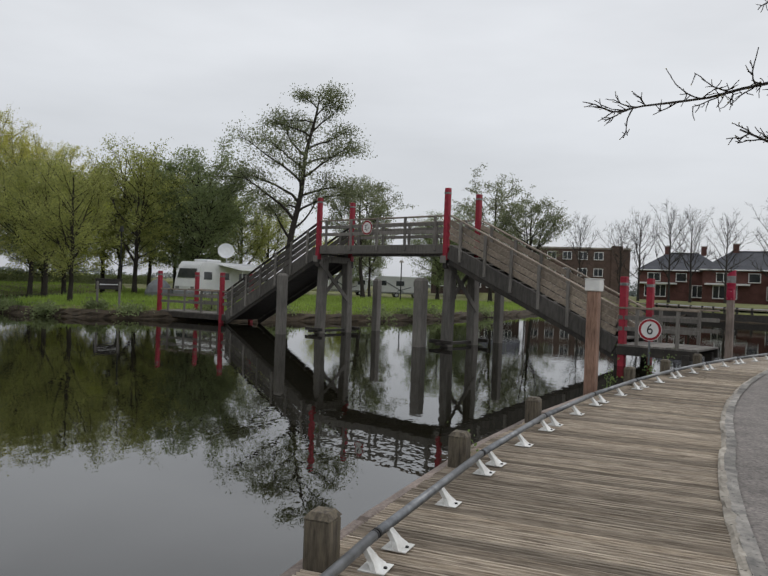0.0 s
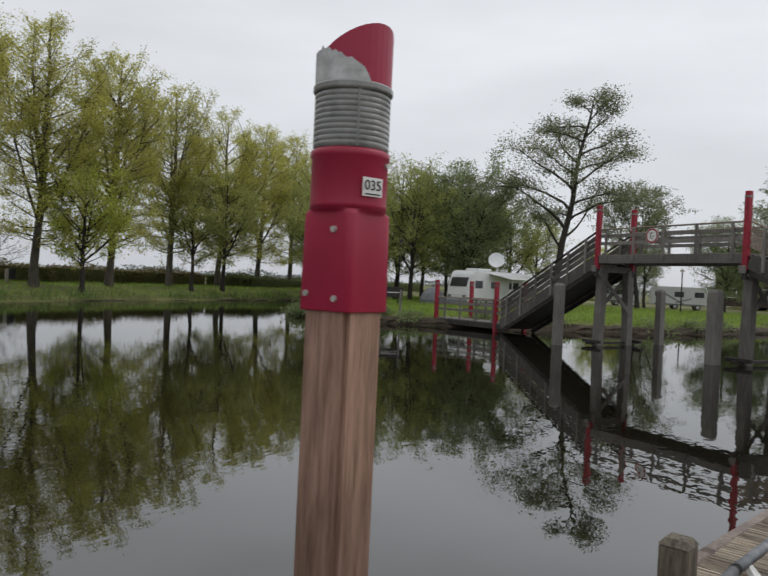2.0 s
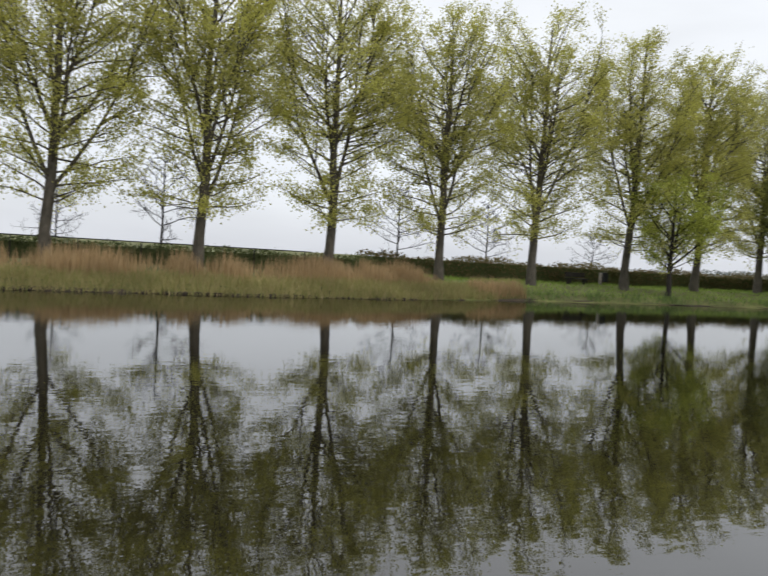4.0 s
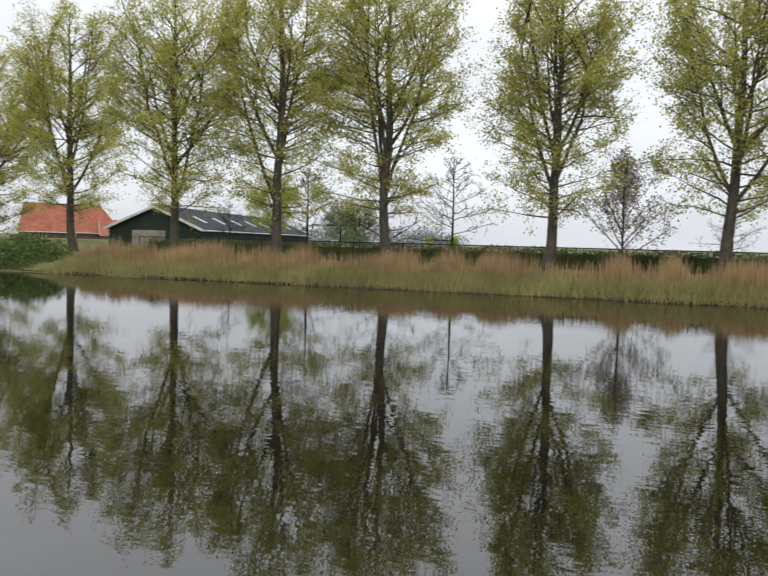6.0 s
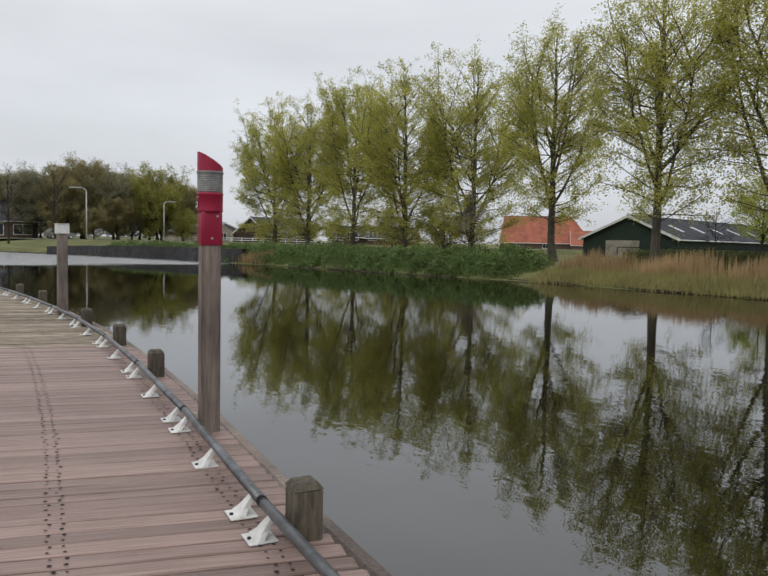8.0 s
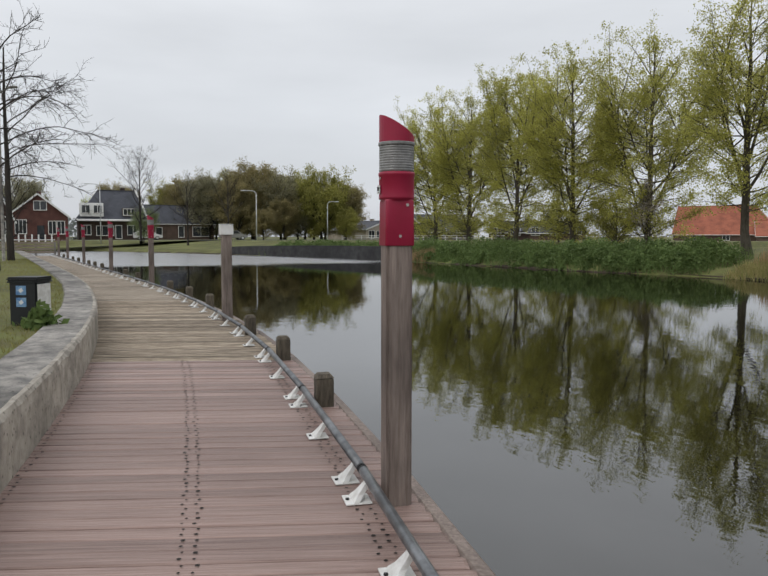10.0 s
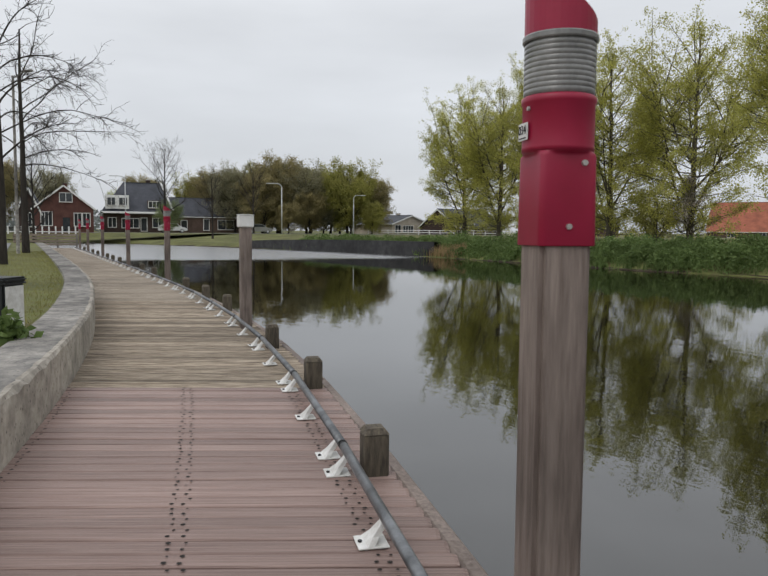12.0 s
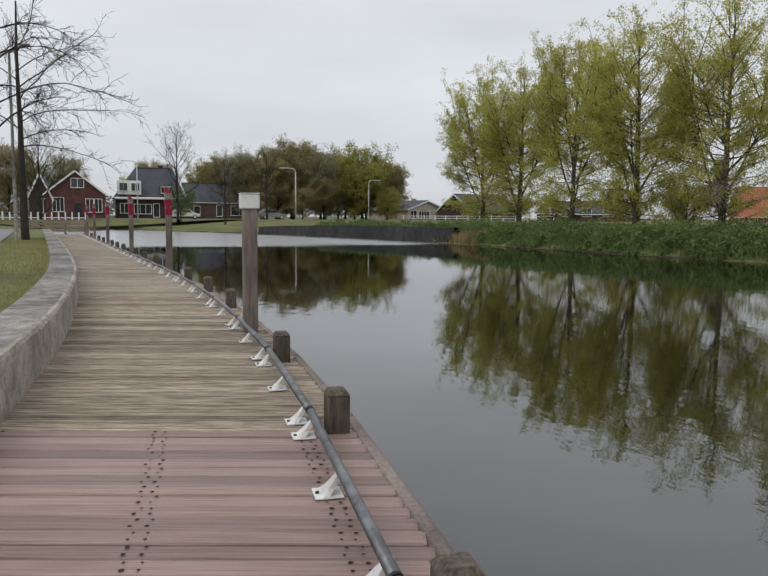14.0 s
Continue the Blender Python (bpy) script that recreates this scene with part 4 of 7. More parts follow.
def light_post(at, rz, wood, text="", label="tall timber post with a red metal lamp cap", turn=0.0, worn=False):
    """rz: the way the plate faces, inland."""
    th = thing("light_post", label, "light post", (at[0], at[1], 0), 0, "red-capped light posts")
    b = blk((0.148, 0.148, 2.98), (0, 0, 0.49), (0, 0, rz), 0.014, seg=2)
    part("pole", b, wood, th)
    # square sleeve whose rounded corners run up over a shoulder into the round collar
    b = bmesh.new()
    rings = []
    for z, half, pw, round_ in ((1.903, 0.0805, 18, 0.0), (1.906, 0.0820, 18, 0.0), (2.143, 0.0795, 18, 0.0), (2.149, 0.0785, 16, 0.05), (2.153, 0.0775, 14, 0.5), (2.157, 0.0775, 12, 1.0), (2.164, 0.0775, 12, 1.0)):
        ring = []
        for q in range(80):
            a = 2 * math.pi * (q + 0.5) / 80
            c, sn = math.cos(a), math.sin(a)
            sq = half / (abs(c) ** pw + abs(sn) ** pw) ** (1 / pw)
            rr = sq * (1 - round_) + 0.0965 * round_
            ring.append(b.verts.new((rr * math.cos(a + rz), rr * math.sin(a + rz), z)))
        rings.append(ring)
    for lo, hi in zip(rings, rings[1:]):
        for q in range(80):
            b.faces.new((lo[q], lo[(q + 1) % 80], hi[(q + 1) % 80], hi[q]))
    b.faces.new(rings[0][::-1])
    part("sleeve", b, RED, th, "crimson square sleeve", True)
    part("collar", lathe([(0.0985, 2.158), (0.0975, 2.170), (0.0975, 2.283), (0.101, 2.287), (0.101, 2.302), (0.094, 2.307)], 48), RED, th, "crimson round collar", True)
    ribs = [(0.094, 2.304)]
    for k in range(10):
        z = 2.310 + k * 0.0136
        ribs += [(0.0950, z), (0.0968, z + 0.002), (0.0968, z + 0.0105), (0.0950, z + 0.0125)]
    part("lens", lathe(ribs + [(0.094, 2.455)]), LENS, th, "grey ribbed lens band", True)
    sm = Matrix.Rotation(rz - 0.72, 4, "Z") @ Matrix.Translation((0.0965, 0, 2.381))
    bb = blk((0.003, 0.006, 0.146))
    bmesh.ops.transform(bb, matrix=sm, verts=bb.verts)
    part("lens_seam", bb, LENS, th)
    part("lens_ring", lathe([(0.099, 2.449), (0.102, 2.453), (0.102, 2.464), (0.099, 2.468)]), LENS, th)
    # hood cut off at a slant, high on the landward side
    h = lathe([(0.097, 2.462), (0.097, 2.64)], 32)
    up = Vector((math.cos(rz), math.sin(rz), 0))
    cut = bmesh.ops.bisect_plane(h, geom=h.verts[:] + h.edges[:] + h.faces[:], plane_co=(0, 0, 2.555), plane_no=(Vector((0, 0, 1)) - 0.62 * up), clear_outer=True)
    bmesh.ops.contextual_create(h, geom=[e for e in cut["geom_cut"] if isinstance(e, bmesh.types.BMEdge)])
    part("hood", h, RED, th, "crimson slanted hood")
    for a, z, o in ((math.pi / 2, 2.125, 0.045), (math.pi / 2, 1.955, 0.0), (-math.pi / 2, 2.105, 0.030), (-math.pi / 2, 1.945, -0.062), (-math.pi / 2, 1.935, 0.042), (math.pi, 2.125, 0.03), (math.pi, 1.955, -0.03)):
        m = Matrix.Rotation(rz + a, 4, "Z") @ Matrix.Translation((0.0785, o * 0.9, z)) @ Matrix.Rotation(math.pi / 2, 4, "Y")
        bb = cyl(0.0095, 0.0085, 0.009, (0, 0, 0), seg=6)
        bmesh.ops.transform(bb, matrix=m, verts=bb.verts)
        part("bolt", bb, BOLT, th, "zinc bolt head")
    m = Matrix.Rotation(rz + 0.05, 4, "Z") @ Matrix.Translation((0.097, 0.02, 2.27)) @ Matrix.Rotation(math.pi / 2, 4, "Y")
    bb = cyl(0.006, 0.006, 0.006, seg=8)
    bmesh.ops.transform(bb, matrix=m, verts=bb.verts)
    part("screw", bb, BOLT, th)
    if worn:
        # the paint has flaked off one flank of the hood
        b, n = bmesh.new(), 26
        rw = np.random.RandomState(12)
        lo, hi = [], []
        for q in range(n):
            a = rz + radians(-150 + 125 * q / (n - 1))
            top = 2.475 + 0.075 * min(1.0, 1.7 * (1 - q / (n - 1))) ** 0.6 + 0.003 * rw.randn()
            lo.append(b.verts.new((0.0982 * math.cos(a), 0.0982 * math.sin(a), 2.464)))
            hi.append(b.verts.new((0.0982 * math.cos(a), 0.0982 * math.sin(a), top)))
        for q in range(n - 1):
            b.faces.new((lo[q], lo[q + 1], hi[q + 1], hi[q]))
        part("bare_patch", b, BARE_METAL, th, "pale patch where the red paint has flaked off", True)
    if text:
        number_plate(text, th, rz + turn)
    return th


def box_post(at, rz, wood):
    th = thing("box_post", "square timber post topped by a pale metal box", "post", (at[0], at[1], -1.0), rz, "box-topped posts")
    part("pole", blk((0.17, 0.17, 3.0), (0, 0, 1.5), (0, 0, 0), 0.014), wood, th)
    part("box", blk((0.225, 0.225, 0.18), (0, 0, 3.07), (0, 0, 0), 0.012), WHITE_P, th, "pale grey-white metal box")
    part("box_lid", blk((0.235, 0.235, 0.012), (0, 0, 3.168), (0, 0, 0), 0.004), WHITE_P, th)
    return th


def inland(x):
    return rail_at(s_of_x(x))[2] + math.pi / 2


light_post((3.66, 0.50), radians(252), W_BROWN, "035", "tall brown timber post with a worn red lamp cap numbered 035", -0.28, True)
light_post((-6.80, 2.13), inland(-6.8), W_POST, "034", "tall greyed timber post with a red lamp cap numbered 034")
box_post((13.14, -4.20), inland(13.1), W_BROWN)
box_post((-16.15, 2.76), inland(-16.2), W_POST)
for x in (18.75, -26.7, -35.6, -45.7, -54.8, -61.5):
    p = rail_at(s_of_x(x), 0.22)
    light_post((p[0], p[1]), p[2] + math.pi / 2, W_POST)
stubs = [(8.22, -1.52), (10.33, -2.65)]
for x, y in stubs + [(-4.58, 1.80), (-9.21, 2.44), (-11.72, 2.69), (-14.24, 2.79)]:
    stub_post((x, y), inland(x))
for x in (5.9, 0.9, -1.9, 14.0, 15.6, 17.2, -18.7, -21.2, -23.8, -29.2, -31.8, -38.4, -41.0, -43.4, -48.3, -51.4, -57.5):
    p = rail_at(s_of_x(x), 0.21)
    stub_post((p[0], p[1]), p[2])

# ---- timber footbridge ----
BA, BB = Vector((30.026, 1.080, 0)), Vector((25.819, -3.349, 0))
BU = (BB - BA).normalized()
BN = Vector((BU.y, -BU.x, 0))        # towards the camera's side
bridge_m = Matrix(((BU.x, BN.x, 0, BA.x), (BU.y, BN.y, 0, BA.y), (0, 0, 1, 0), (0, 0, 0, 1)))
bridge = new("footbridge")
bridge.matrix_basis = bridge_m
tagged(bridge, "high grey timber footbridge with stairs and red-painted posts", "footbridge")
SPAN, WIDE = 6.1, -1.78
L0, L1 = -5.75, 12.0     # feet of the two flights
DZ = 3.36


def bpart(name, bm, mat, label=""):
    return part(name, bm, mat, bridge, label)


for side in (0.0, WIDE):
    # span: edge beam, rails, balusters
    bpart("edge_beam", beam((0.1, side, 3.2), (SPAN - 0.1, side, 3.2), 0.12, 0.30, 0.012), W_BRIDGE)
    bpart("handrail", beam((0.1, side, 4.30), (SPAN - 0.05, side, 4.30), 0.11, 0.05, 0.01), W_HAND)
    for z in (4.05, 3.78):
        bpart("rail", beam((0.1, side, z), (SPAN - 0.1, side, z), 0.035, 0.12, 0.006), W_BRIDGE)
    for k in range(5):
        x = 0.45 + k * (SPAN - 0.9) / 4 + (0.0 if k else 0.0)
        bpart("baluster", blk((0.09, 0.07, 1.15), (x, side + 0.07, 3.74), (0, 0, 0), 0.008), W_BRIDGE)
    for x in (0.0, SPAN):
        bpart("red_post", blk((0.17, 0.17, 2.36), (x, side + 0.02, 4.02), (0, 0, 0), 0.015), RED_PAINT, "red-painted bridge post")
        bpart("post_band", blk((0.18, 0.18, 0.07), (x, side + 0.02, 5.03), (0, 0, 0), 0.01), LENS)
        bpart("post_shoe", blk((0.15, 0.15, 0.28), (x, side + 0.02, 2.71), (0, 0, 0), 0.01), W_DARK)
    # flights: stringers, handrails, rails, balusters
    for sgn, x0, x1, zr0, zr1, zs1 in ((-1, 0.0, L0, 4.22, 1.45, 0.62), (1, SPAN, L1, 4.30, 1.58, 0.80)):
        a, b = x0 + sgn * 0.12, x1
        # stringers are coloured dark for the shade on the flights' undersides
        bpart("stringer", beam((a, side, 3.12), (b, side, zs1 - 0.28), 0.10, 0.46, 0.012), W_STRING)
        # near-black colour here stands for shade below the flight
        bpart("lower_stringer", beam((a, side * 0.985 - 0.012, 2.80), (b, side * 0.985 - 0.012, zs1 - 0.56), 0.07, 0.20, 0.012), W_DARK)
        # left flight's handrail and rails take the shade-dark tones, the right's stay pale
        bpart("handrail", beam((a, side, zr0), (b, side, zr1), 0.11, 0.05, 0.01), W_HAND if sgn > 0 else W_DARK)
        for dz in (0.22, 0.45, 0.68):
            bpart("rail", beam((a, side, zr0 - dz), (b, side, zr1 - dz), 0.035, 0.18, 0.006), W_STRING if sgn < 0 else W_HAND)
        n = 6
        for k in range(n):
            f = (k + 0.5) / n
            x, z = a + (b - a) * f, zr0 + (zr1 - zr0) * f
            bpart("baluster", blk((0.09, 0.07, 1.30), (x, side + 0.075, z - 0.66), (0, 0, 0), 0.008), W_BRIDGE)
# decking and treads
for k in range(40):
    bpart("deck_plank", blk((SPAN / 40 - 0.012, 1.86, 0.045), ((k + 0.5) * SPAN / 40, WIDE / 2, DZ - 0.02), (0, 0, 0), 0.004), W_BRIDGE)
for sgn, x0, x1, z1 in ((-1, 0.0, L0, 0.45), (1, SPAN, L1, 0.62)):
    n = 15
    for k in range(n):
        f = (k + 0.5) / n
        bpart("tread", blk((abs(x1 - x0) / n + 0.03, 1.80, 0.045), (x0 + (x1 - x0) * f, WIDE / 2, DZ + (z1 - DZ) * f), (0, 0, 0), 0.004), W_BRIDGE)
    # shade beneath the treads is put into the soffit's near-black colour
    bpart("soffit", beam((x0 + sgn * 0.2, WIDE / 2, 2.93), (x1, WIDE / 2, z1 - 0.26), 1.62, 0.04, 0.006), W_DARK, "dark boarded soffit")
# trestles: leaning piles, cap beams and cross braces
for x in (-0.08, SPAN - 0.05):
    for y0 in (-0.35, -1.65):
        lean = 0.12 if y0 > -1 else -0.12
        bpart("bridge_leg", beam((x, y0 + lean, -1.0), (x, y0, 2.88), 0.31, 0.31, 0.02), W_BRIDGE)
    bpart("cap_beam", beam((x, 0.12, 2.86), (x, WIDE - 0.12, 2.86), 0.24, 0.24, 0.015), W_BRIDGE)
    bpart("brace", beam((x + 0.15, 0.0, 2.75), (x + 0.15, -1.75, 1.15), 0.05, 0.15, 0.006), W_BRIDGE)
    bpart("brace", beam((x - 0.15, -1.9, 2.75), (x - 0.15, -0.2, 1.15), 0.05, 0.15, 0.006), W_BRIDGE)
    for y in (0.05, -2.05):
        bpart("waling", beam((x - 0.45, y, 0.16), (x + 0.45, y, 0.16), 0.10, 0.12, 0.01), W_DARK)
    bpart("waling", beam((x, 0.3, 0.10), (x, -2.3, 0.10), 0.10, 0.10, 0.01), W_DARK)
# lower landing on the far side, with rails and red posts
FL = Vector((-9.9, 0.75, 0))


def landing(p0, p1, z, wid, posts):
    p0, p1 = Vector(p0), Vector(p1)
    u = (p1 - p0).normalized()
    n = Vector((u.y, -u.x, 0))
    L = (p1 - p0).length
    q = max(int(L / 0.16), 2)
    ang = math.atan2(u.y, u.x)
    for k in range(q):
        c = p0 + u * (k + 0.5) * L / q + n * wid / 2
        bpart("landing_plank", blk((L / q - 0.012, abs(wid), 0.05), (c.x, c.y, z - 0.025), (0, 0, ang), 0.004), W_BRIDGE)
    for o in (0.03 * (1 if wid > 0 else -1), wid * 0.98):
        a, b = p0 + n * o, p1 + n * o
        bpart("landing_beam", beam((a.x, a.y, z - 0.17), (b.x, b.y, z - 0.17), 0.1, 0.24, 0.01), W_DARK)
        bpart("handrail", beam((a.x, a.y, z + 0.98), (b.x, b.y, z + 0.98), 0.10, 0.05, 0.008), W_HAND)
        for dz in (0.72, 0.42):
            bpart("rail", beam((a.x, a.y, z + dz), (b.x, b.y, z + dz), 0.035, 0.11, 0.005), W_BRIDGE)
        for k in range(posts):
            c = a + (b - a) * ((k + 0.5) / posts)
            bpart("baluster", blk((0.09, 0.07, 1.2), (c.x, c.y, z + 0.38), (0, 0, ang), 0.006), W_BRIDGE)


landing((L0, 0.0, 0), FL, 0.42, -1.78, 4)
for p in ((L0 - 0.35, 0.02), (FL.x - 0.05, FL.y + 0.0), (L0 - 0.6, WIDE), (FL.x + 0.3, FL.y + WIDE)):
    bpart("red_post", blk((0.17, 0.17, 2.9), (p[0], p[1], 0.78), (0, 0, 0), 0.015), RED_PAINT, "red-painted landing post")
    bpart("post_band", blk((0.18, 0.18, 0.07), (p[0], p[1], 2.06), (0, 0, 0), 0.01), LENS)
# upper-quay landing
landing((L1, WIDE, 0), (L1 + 2.1, WIDE - 0.1, 0), 0.60, -1.94, 2)
for y in (0.04, WIDE):
    bpart("red_post", blk((0.18, 0.18, 2.75), (L1 + 0.2, y, 1.05), (0, 0, 0), 0.015), RED_PAINT, "red-painted landing post")
    bpart("post_band", blk((0.19, 0.19, 0.09), (L1 + 0.2, y, 2.22), (0, 0, 0), 0.01), LENS)
for x in (L1 + 0.1, L1 + 1.9):
    for y in (0.0, WIDE):
        bpart("bridge_leg", blk((0.2, 0.2, 1.7), (x, y, -0.4), (0, 0, 0), 0.015), W_DARK)


def round_sign(text, at, facing, r, parent_name, label, small=""):
    th = thing(parent_name, label, "sign", at, facing, "")
    m = Matrix.Rotation(math.pi / 2, 4, "Y")
    for nm, rr, t, mt in (("rim", r, 0.012, SIGN_RED), ("face", r * 0.78, 0.016, PLATE)):
        b = cyl(rr, rr, t, seg=40)
        bmesh.ops.transform(b, matrix=m, verts=b.verts)
        part(nm, b, mt, th)
    b = lathe([(r * 1.05, 0), (r * 1.05, 0.006)], 40)
    bmesh.ops.transform(b, matrix=m, verts=b.verts)
    part("white_border", b, PLATE, th)
    lm = Matrix.Translation((0.0185, 0, 0)) @ Matrix.Rotation(math.pi / 2, 4, "Z") @ Matrix.Rotation(math.pi / 2, 4, "X")
    lettering(text, r * 1.25 if not small else r * 0.9, INK, th, lm @ Matrix.Translation((-r * 0.28 if small else 0, 0, 0)) @ Matrix.Scale(1.15, 4, (0, 1, 0)))
    if small:
        for y in (0.45, -0.42):
            b = poly([(-0.16 * r, 0), (0.16 * r, 0), (0, 0.2 * r)] if y < 0 else [(-0.16 * r, 0), (0.16 * r, 0), (0, -0.2 * r)], 0.002, Matrix.Translation((0.018, 0.25 * r * 0, y * r)) @ Matrix.Rotation(math.pi / 2, 4, "Z"))
            part("arrow", b, INK, th)
        lettering(small, r * 0.42, INK, th, lm @ Matrix.Translation((r * 0.3, -0.05 * r, 0)))
    return th


sg = round_sign("3", bridge_m @ Vector((2.62, 0.13, 3.98)), math.atan2(BN.y, BN.x), 0.25, "clearance_sign", "round red and white clearance sign on the bridge rail", "m")
s6 = round_sign("6", (20.35, -7.98, 1.07), math.atan2(7.3, -18.3), 0.27, "speed_sign", "round red and white speed sign showing 6 by the bridge foot")
part("bracket", beam((-0.03, 0, -0.9), (-0.03, 0, 0.2), 0.05, 0.05), STEEL, s6)
# free-standing fender piles
for x, y, top, wd in ((28.98, 2.31, 2.17, 0.30), (32.93, -1.27, 2.12, 0.28), (25.49, -2.53, 2.15, 0.34), (28.4, -5.63, 2.08, 0.27)):
    th = thing("fender_pile", "grey square timber pile standing in the water", "pile", (x, y, -1.0), math.atan2(BU.y, BU.x), "fender piles by the bridge")
    b = blk((wd, wd, top + 1.0), (0, 0, (top + 1.0) / 2), (0, 0, 0), 0.02)
    part("post", b, W_BRIDGE, th)
    b = bmesh.new()
    bmesh.ops.create_cone(b, cap_ends=True, segments=4, radius1=wd * 0.69, radius2=wd * 0.4, depth=0.08)
    bmesh.ops.transform(b, matrix=Matrix.Translation((0, 0, top + 1.04)) @ Matrix.Rotation(math.pi / 4, 4, "Z"), verts=b.verts)
    part("pointed_top", b, W_BRIDGE, th)


# ---- other trees and shrubs ----
def round_prof(f):
    return 0.35 + 0.65 * math.sin(math.pi * min(max(0.12 + 0.8 * f, 0), 1)) ** 0.8


def flat_prof(f):
    return 0.95 - 0.75 * f ** 1.3


def round_env(H, base, R, wide=0.5):
    """A rounded crown, widest at the fraction wide of its height."""
    h = H - base
    return envelope((base, 0.45 * R), (base + 0.16 * h, 0.8 * R), (base + wide * h, R), (base + 0.72 * h, 0.84 * R), (base + 0.9 * h, 0.45 * R), (H, 0.12 * R))


GREYTREES = [leafy_tree(60 + k, 11.2, 2.4, 0.19, round_env(11.2, 2.4, 3.7, 0.4), 5, 26, 8, 6, 3, 11, (0.24, 0.24, 0.15), 0.16, BARK_D, LEAF_GREY, sweep=44) for k in range(3)]
DARKTREES = [leafy_tree(70 + k, 11.2, 2.0, 0.24, round_env(11.2, 2.0, 5.0, 0.35), 5, 32, 2, 7, 3, 13, (0.30, 0.30, 0.16), 0.165, BARK_D, LEAF_DARK, sweep=48) for k in range(2)]


def layered_tree(seed, stem, r0, limbs, leaf, bark, leaf_m):
    """An open tree: a leaning stem, sinuous limbs (height, azimuth, elevation, length) that flatten outward and carry flat sprays of leaf."""
    r = np.random.RandomState(seed)
    trunk = spline(stem, 4)
    n = len(trunk)
    paths = [(trunk, r0 * (1 - np.linspace(0, 1, n)) ** 0.75 + 0.02)]
    spots = [trunk[-1]]
    for z, az, el, L in limbs:
        p = np.array([np.interp(z, trunk[:, 2], trunk[:, c]) for c in range(3)])
        a, e = radians(az), radians(el)
        bp, _ = branch(p, (math.cos(a) * math.cos(e), math.sin(a) * math.cos(e), math.sin(e)), L, 8, (0, 0, -0.35), r, 0.13)
        paths.append((bp, np.linspace(0.03 + 0.014 * L, 0.012, 9)))
        spots.append(bp[-1])
        for q in range(int(6 + 3.2 * L)):
            g = r.uniform(0.3, 1.0)
            w, wd = along(bp, g)
            d = wd + 0.75 * r.randn(3) * np.array((1, 1, 0.5)) + np.array((0, 0, 0.25))
            tw, _ = branch(w, d / np.linalg.norm(d), min(0.34 * L, 1.7) * r.uniform(0.5, 1.1), 4, (0, 0, -0.1), r, 0.2)
            paths.append((tw, np.linspace(0.018, 0.006, 5)))
            for h in (0.3, 0.55, 0.8, 0.99):
                if r.uniform() < 0.85:
                    spots.append(along(tw, h)[0])
    V, F = tubes(paths, 8)
    wood = data_mesh("wood", [tuple(map(float, v)) for v in V], F, bark)
    for p in wood.polygons:
        p.use_smooth = True
    C = np.array(spots)
    C = np.repeat(C, r.randint(4, 30, len(C)), axis=0)
    C = C + r.randn(len(C), 3) * np.array((0.42, 0.42, 0.19))
    return wood, data_mesh("leaves", *leaf_cards(C, r, leaf, slim=0.8, tri=True), leaf_m)


ALDER = layered_tree(83, [(0, 0, 0), (0.0, -0.25, 2.5), (0.1, -0.5, 5.0), (0.0, -1.1, 8.0), (0.15, -1.35, 11.0), (0.0, -2.0, 13.8), (0.1, -2.3, 15.8)], 0.30,
                     [(4.6, 75, 40, 5.2), (5.4, 270, 22, 4.6), (6.0, 105, 45, 6.6), (6.6, 250, 30, 5.2), (6.9, 20, 30, 4.2), (7.4, 85, 38, 6.4), (7.9, 285, 30, 5.2), (8.2, 180, 30, 4.2), (8.8, 65, 40, 5.8), (9.3, 265, 28, 4.8),
                      (9.9, 120, 35, 4.2), (10.3, 300, 28, 4.4), (10.9, 80, 36, 4.4), (11.4, 240, 30, 4.0), (11.9, 10, 30, 3.0), (12.4, 100, 35, 3.2), (12.8, 275, 35, 3.2), (13.4, 70, 35, 2.6), (13.9, 250, 40, 2.4), (14.5, 110, 40, 1.9), (15.0, 290, 45, 1.6)],
                     0.15, BARK_D, LEAF_ALDER)
SPARSE = [leafy_tree(90 + k, 12.0, 3.2, 0.2, round_env(12.0, 3.2, 3.9, 0.5), 5, 18, 22, 6, 3, 13, (0.26, 0.26, 0.12), 0.17, BARK_D, LEAF_ALDER, bare=0.2, lean=(0.02, -0.05)) for k in range(2)]
LIME = [leafy_tree(100 + k, 7.8, 1.7, 0.16, round_env(7.8, 1.7, 3.0, 0.4), 5, 24, 12, 6, 3, 13, (0.22, 0.22, 0.16), 0.15, BARK_D, LEAF_LIME, sweep=42) for k in range(2)]
BUDDING = [leafy_tree(110 + k, 11.4, 0.7, 0.22, round_env(11.4, 0.7, (4.6, 5.0, 4.2)[k], (0.45, 0.55, 0.4)[k]), 8, 34, 14, 6, 3, (17, 12, 15)[k], (0.30, 0.30, 0.24), 0.21, BARK_D, (LEAF_BROWN, LEAF_BUD, LEAF_OLIVE)[k], fork=0.3, sweep=44, bare=0.12) for k in range(3)]
BARE = [make_tree(120 + k, 9.0, 2.0, 0.13, 3.6, round_prof, 22, 32, 70, 9, 0, 0.1, BARK_D, LEAF_GREY, fork=0.35, ter=4, sec_len=0.45, wob=0.12) for k in range(3)]
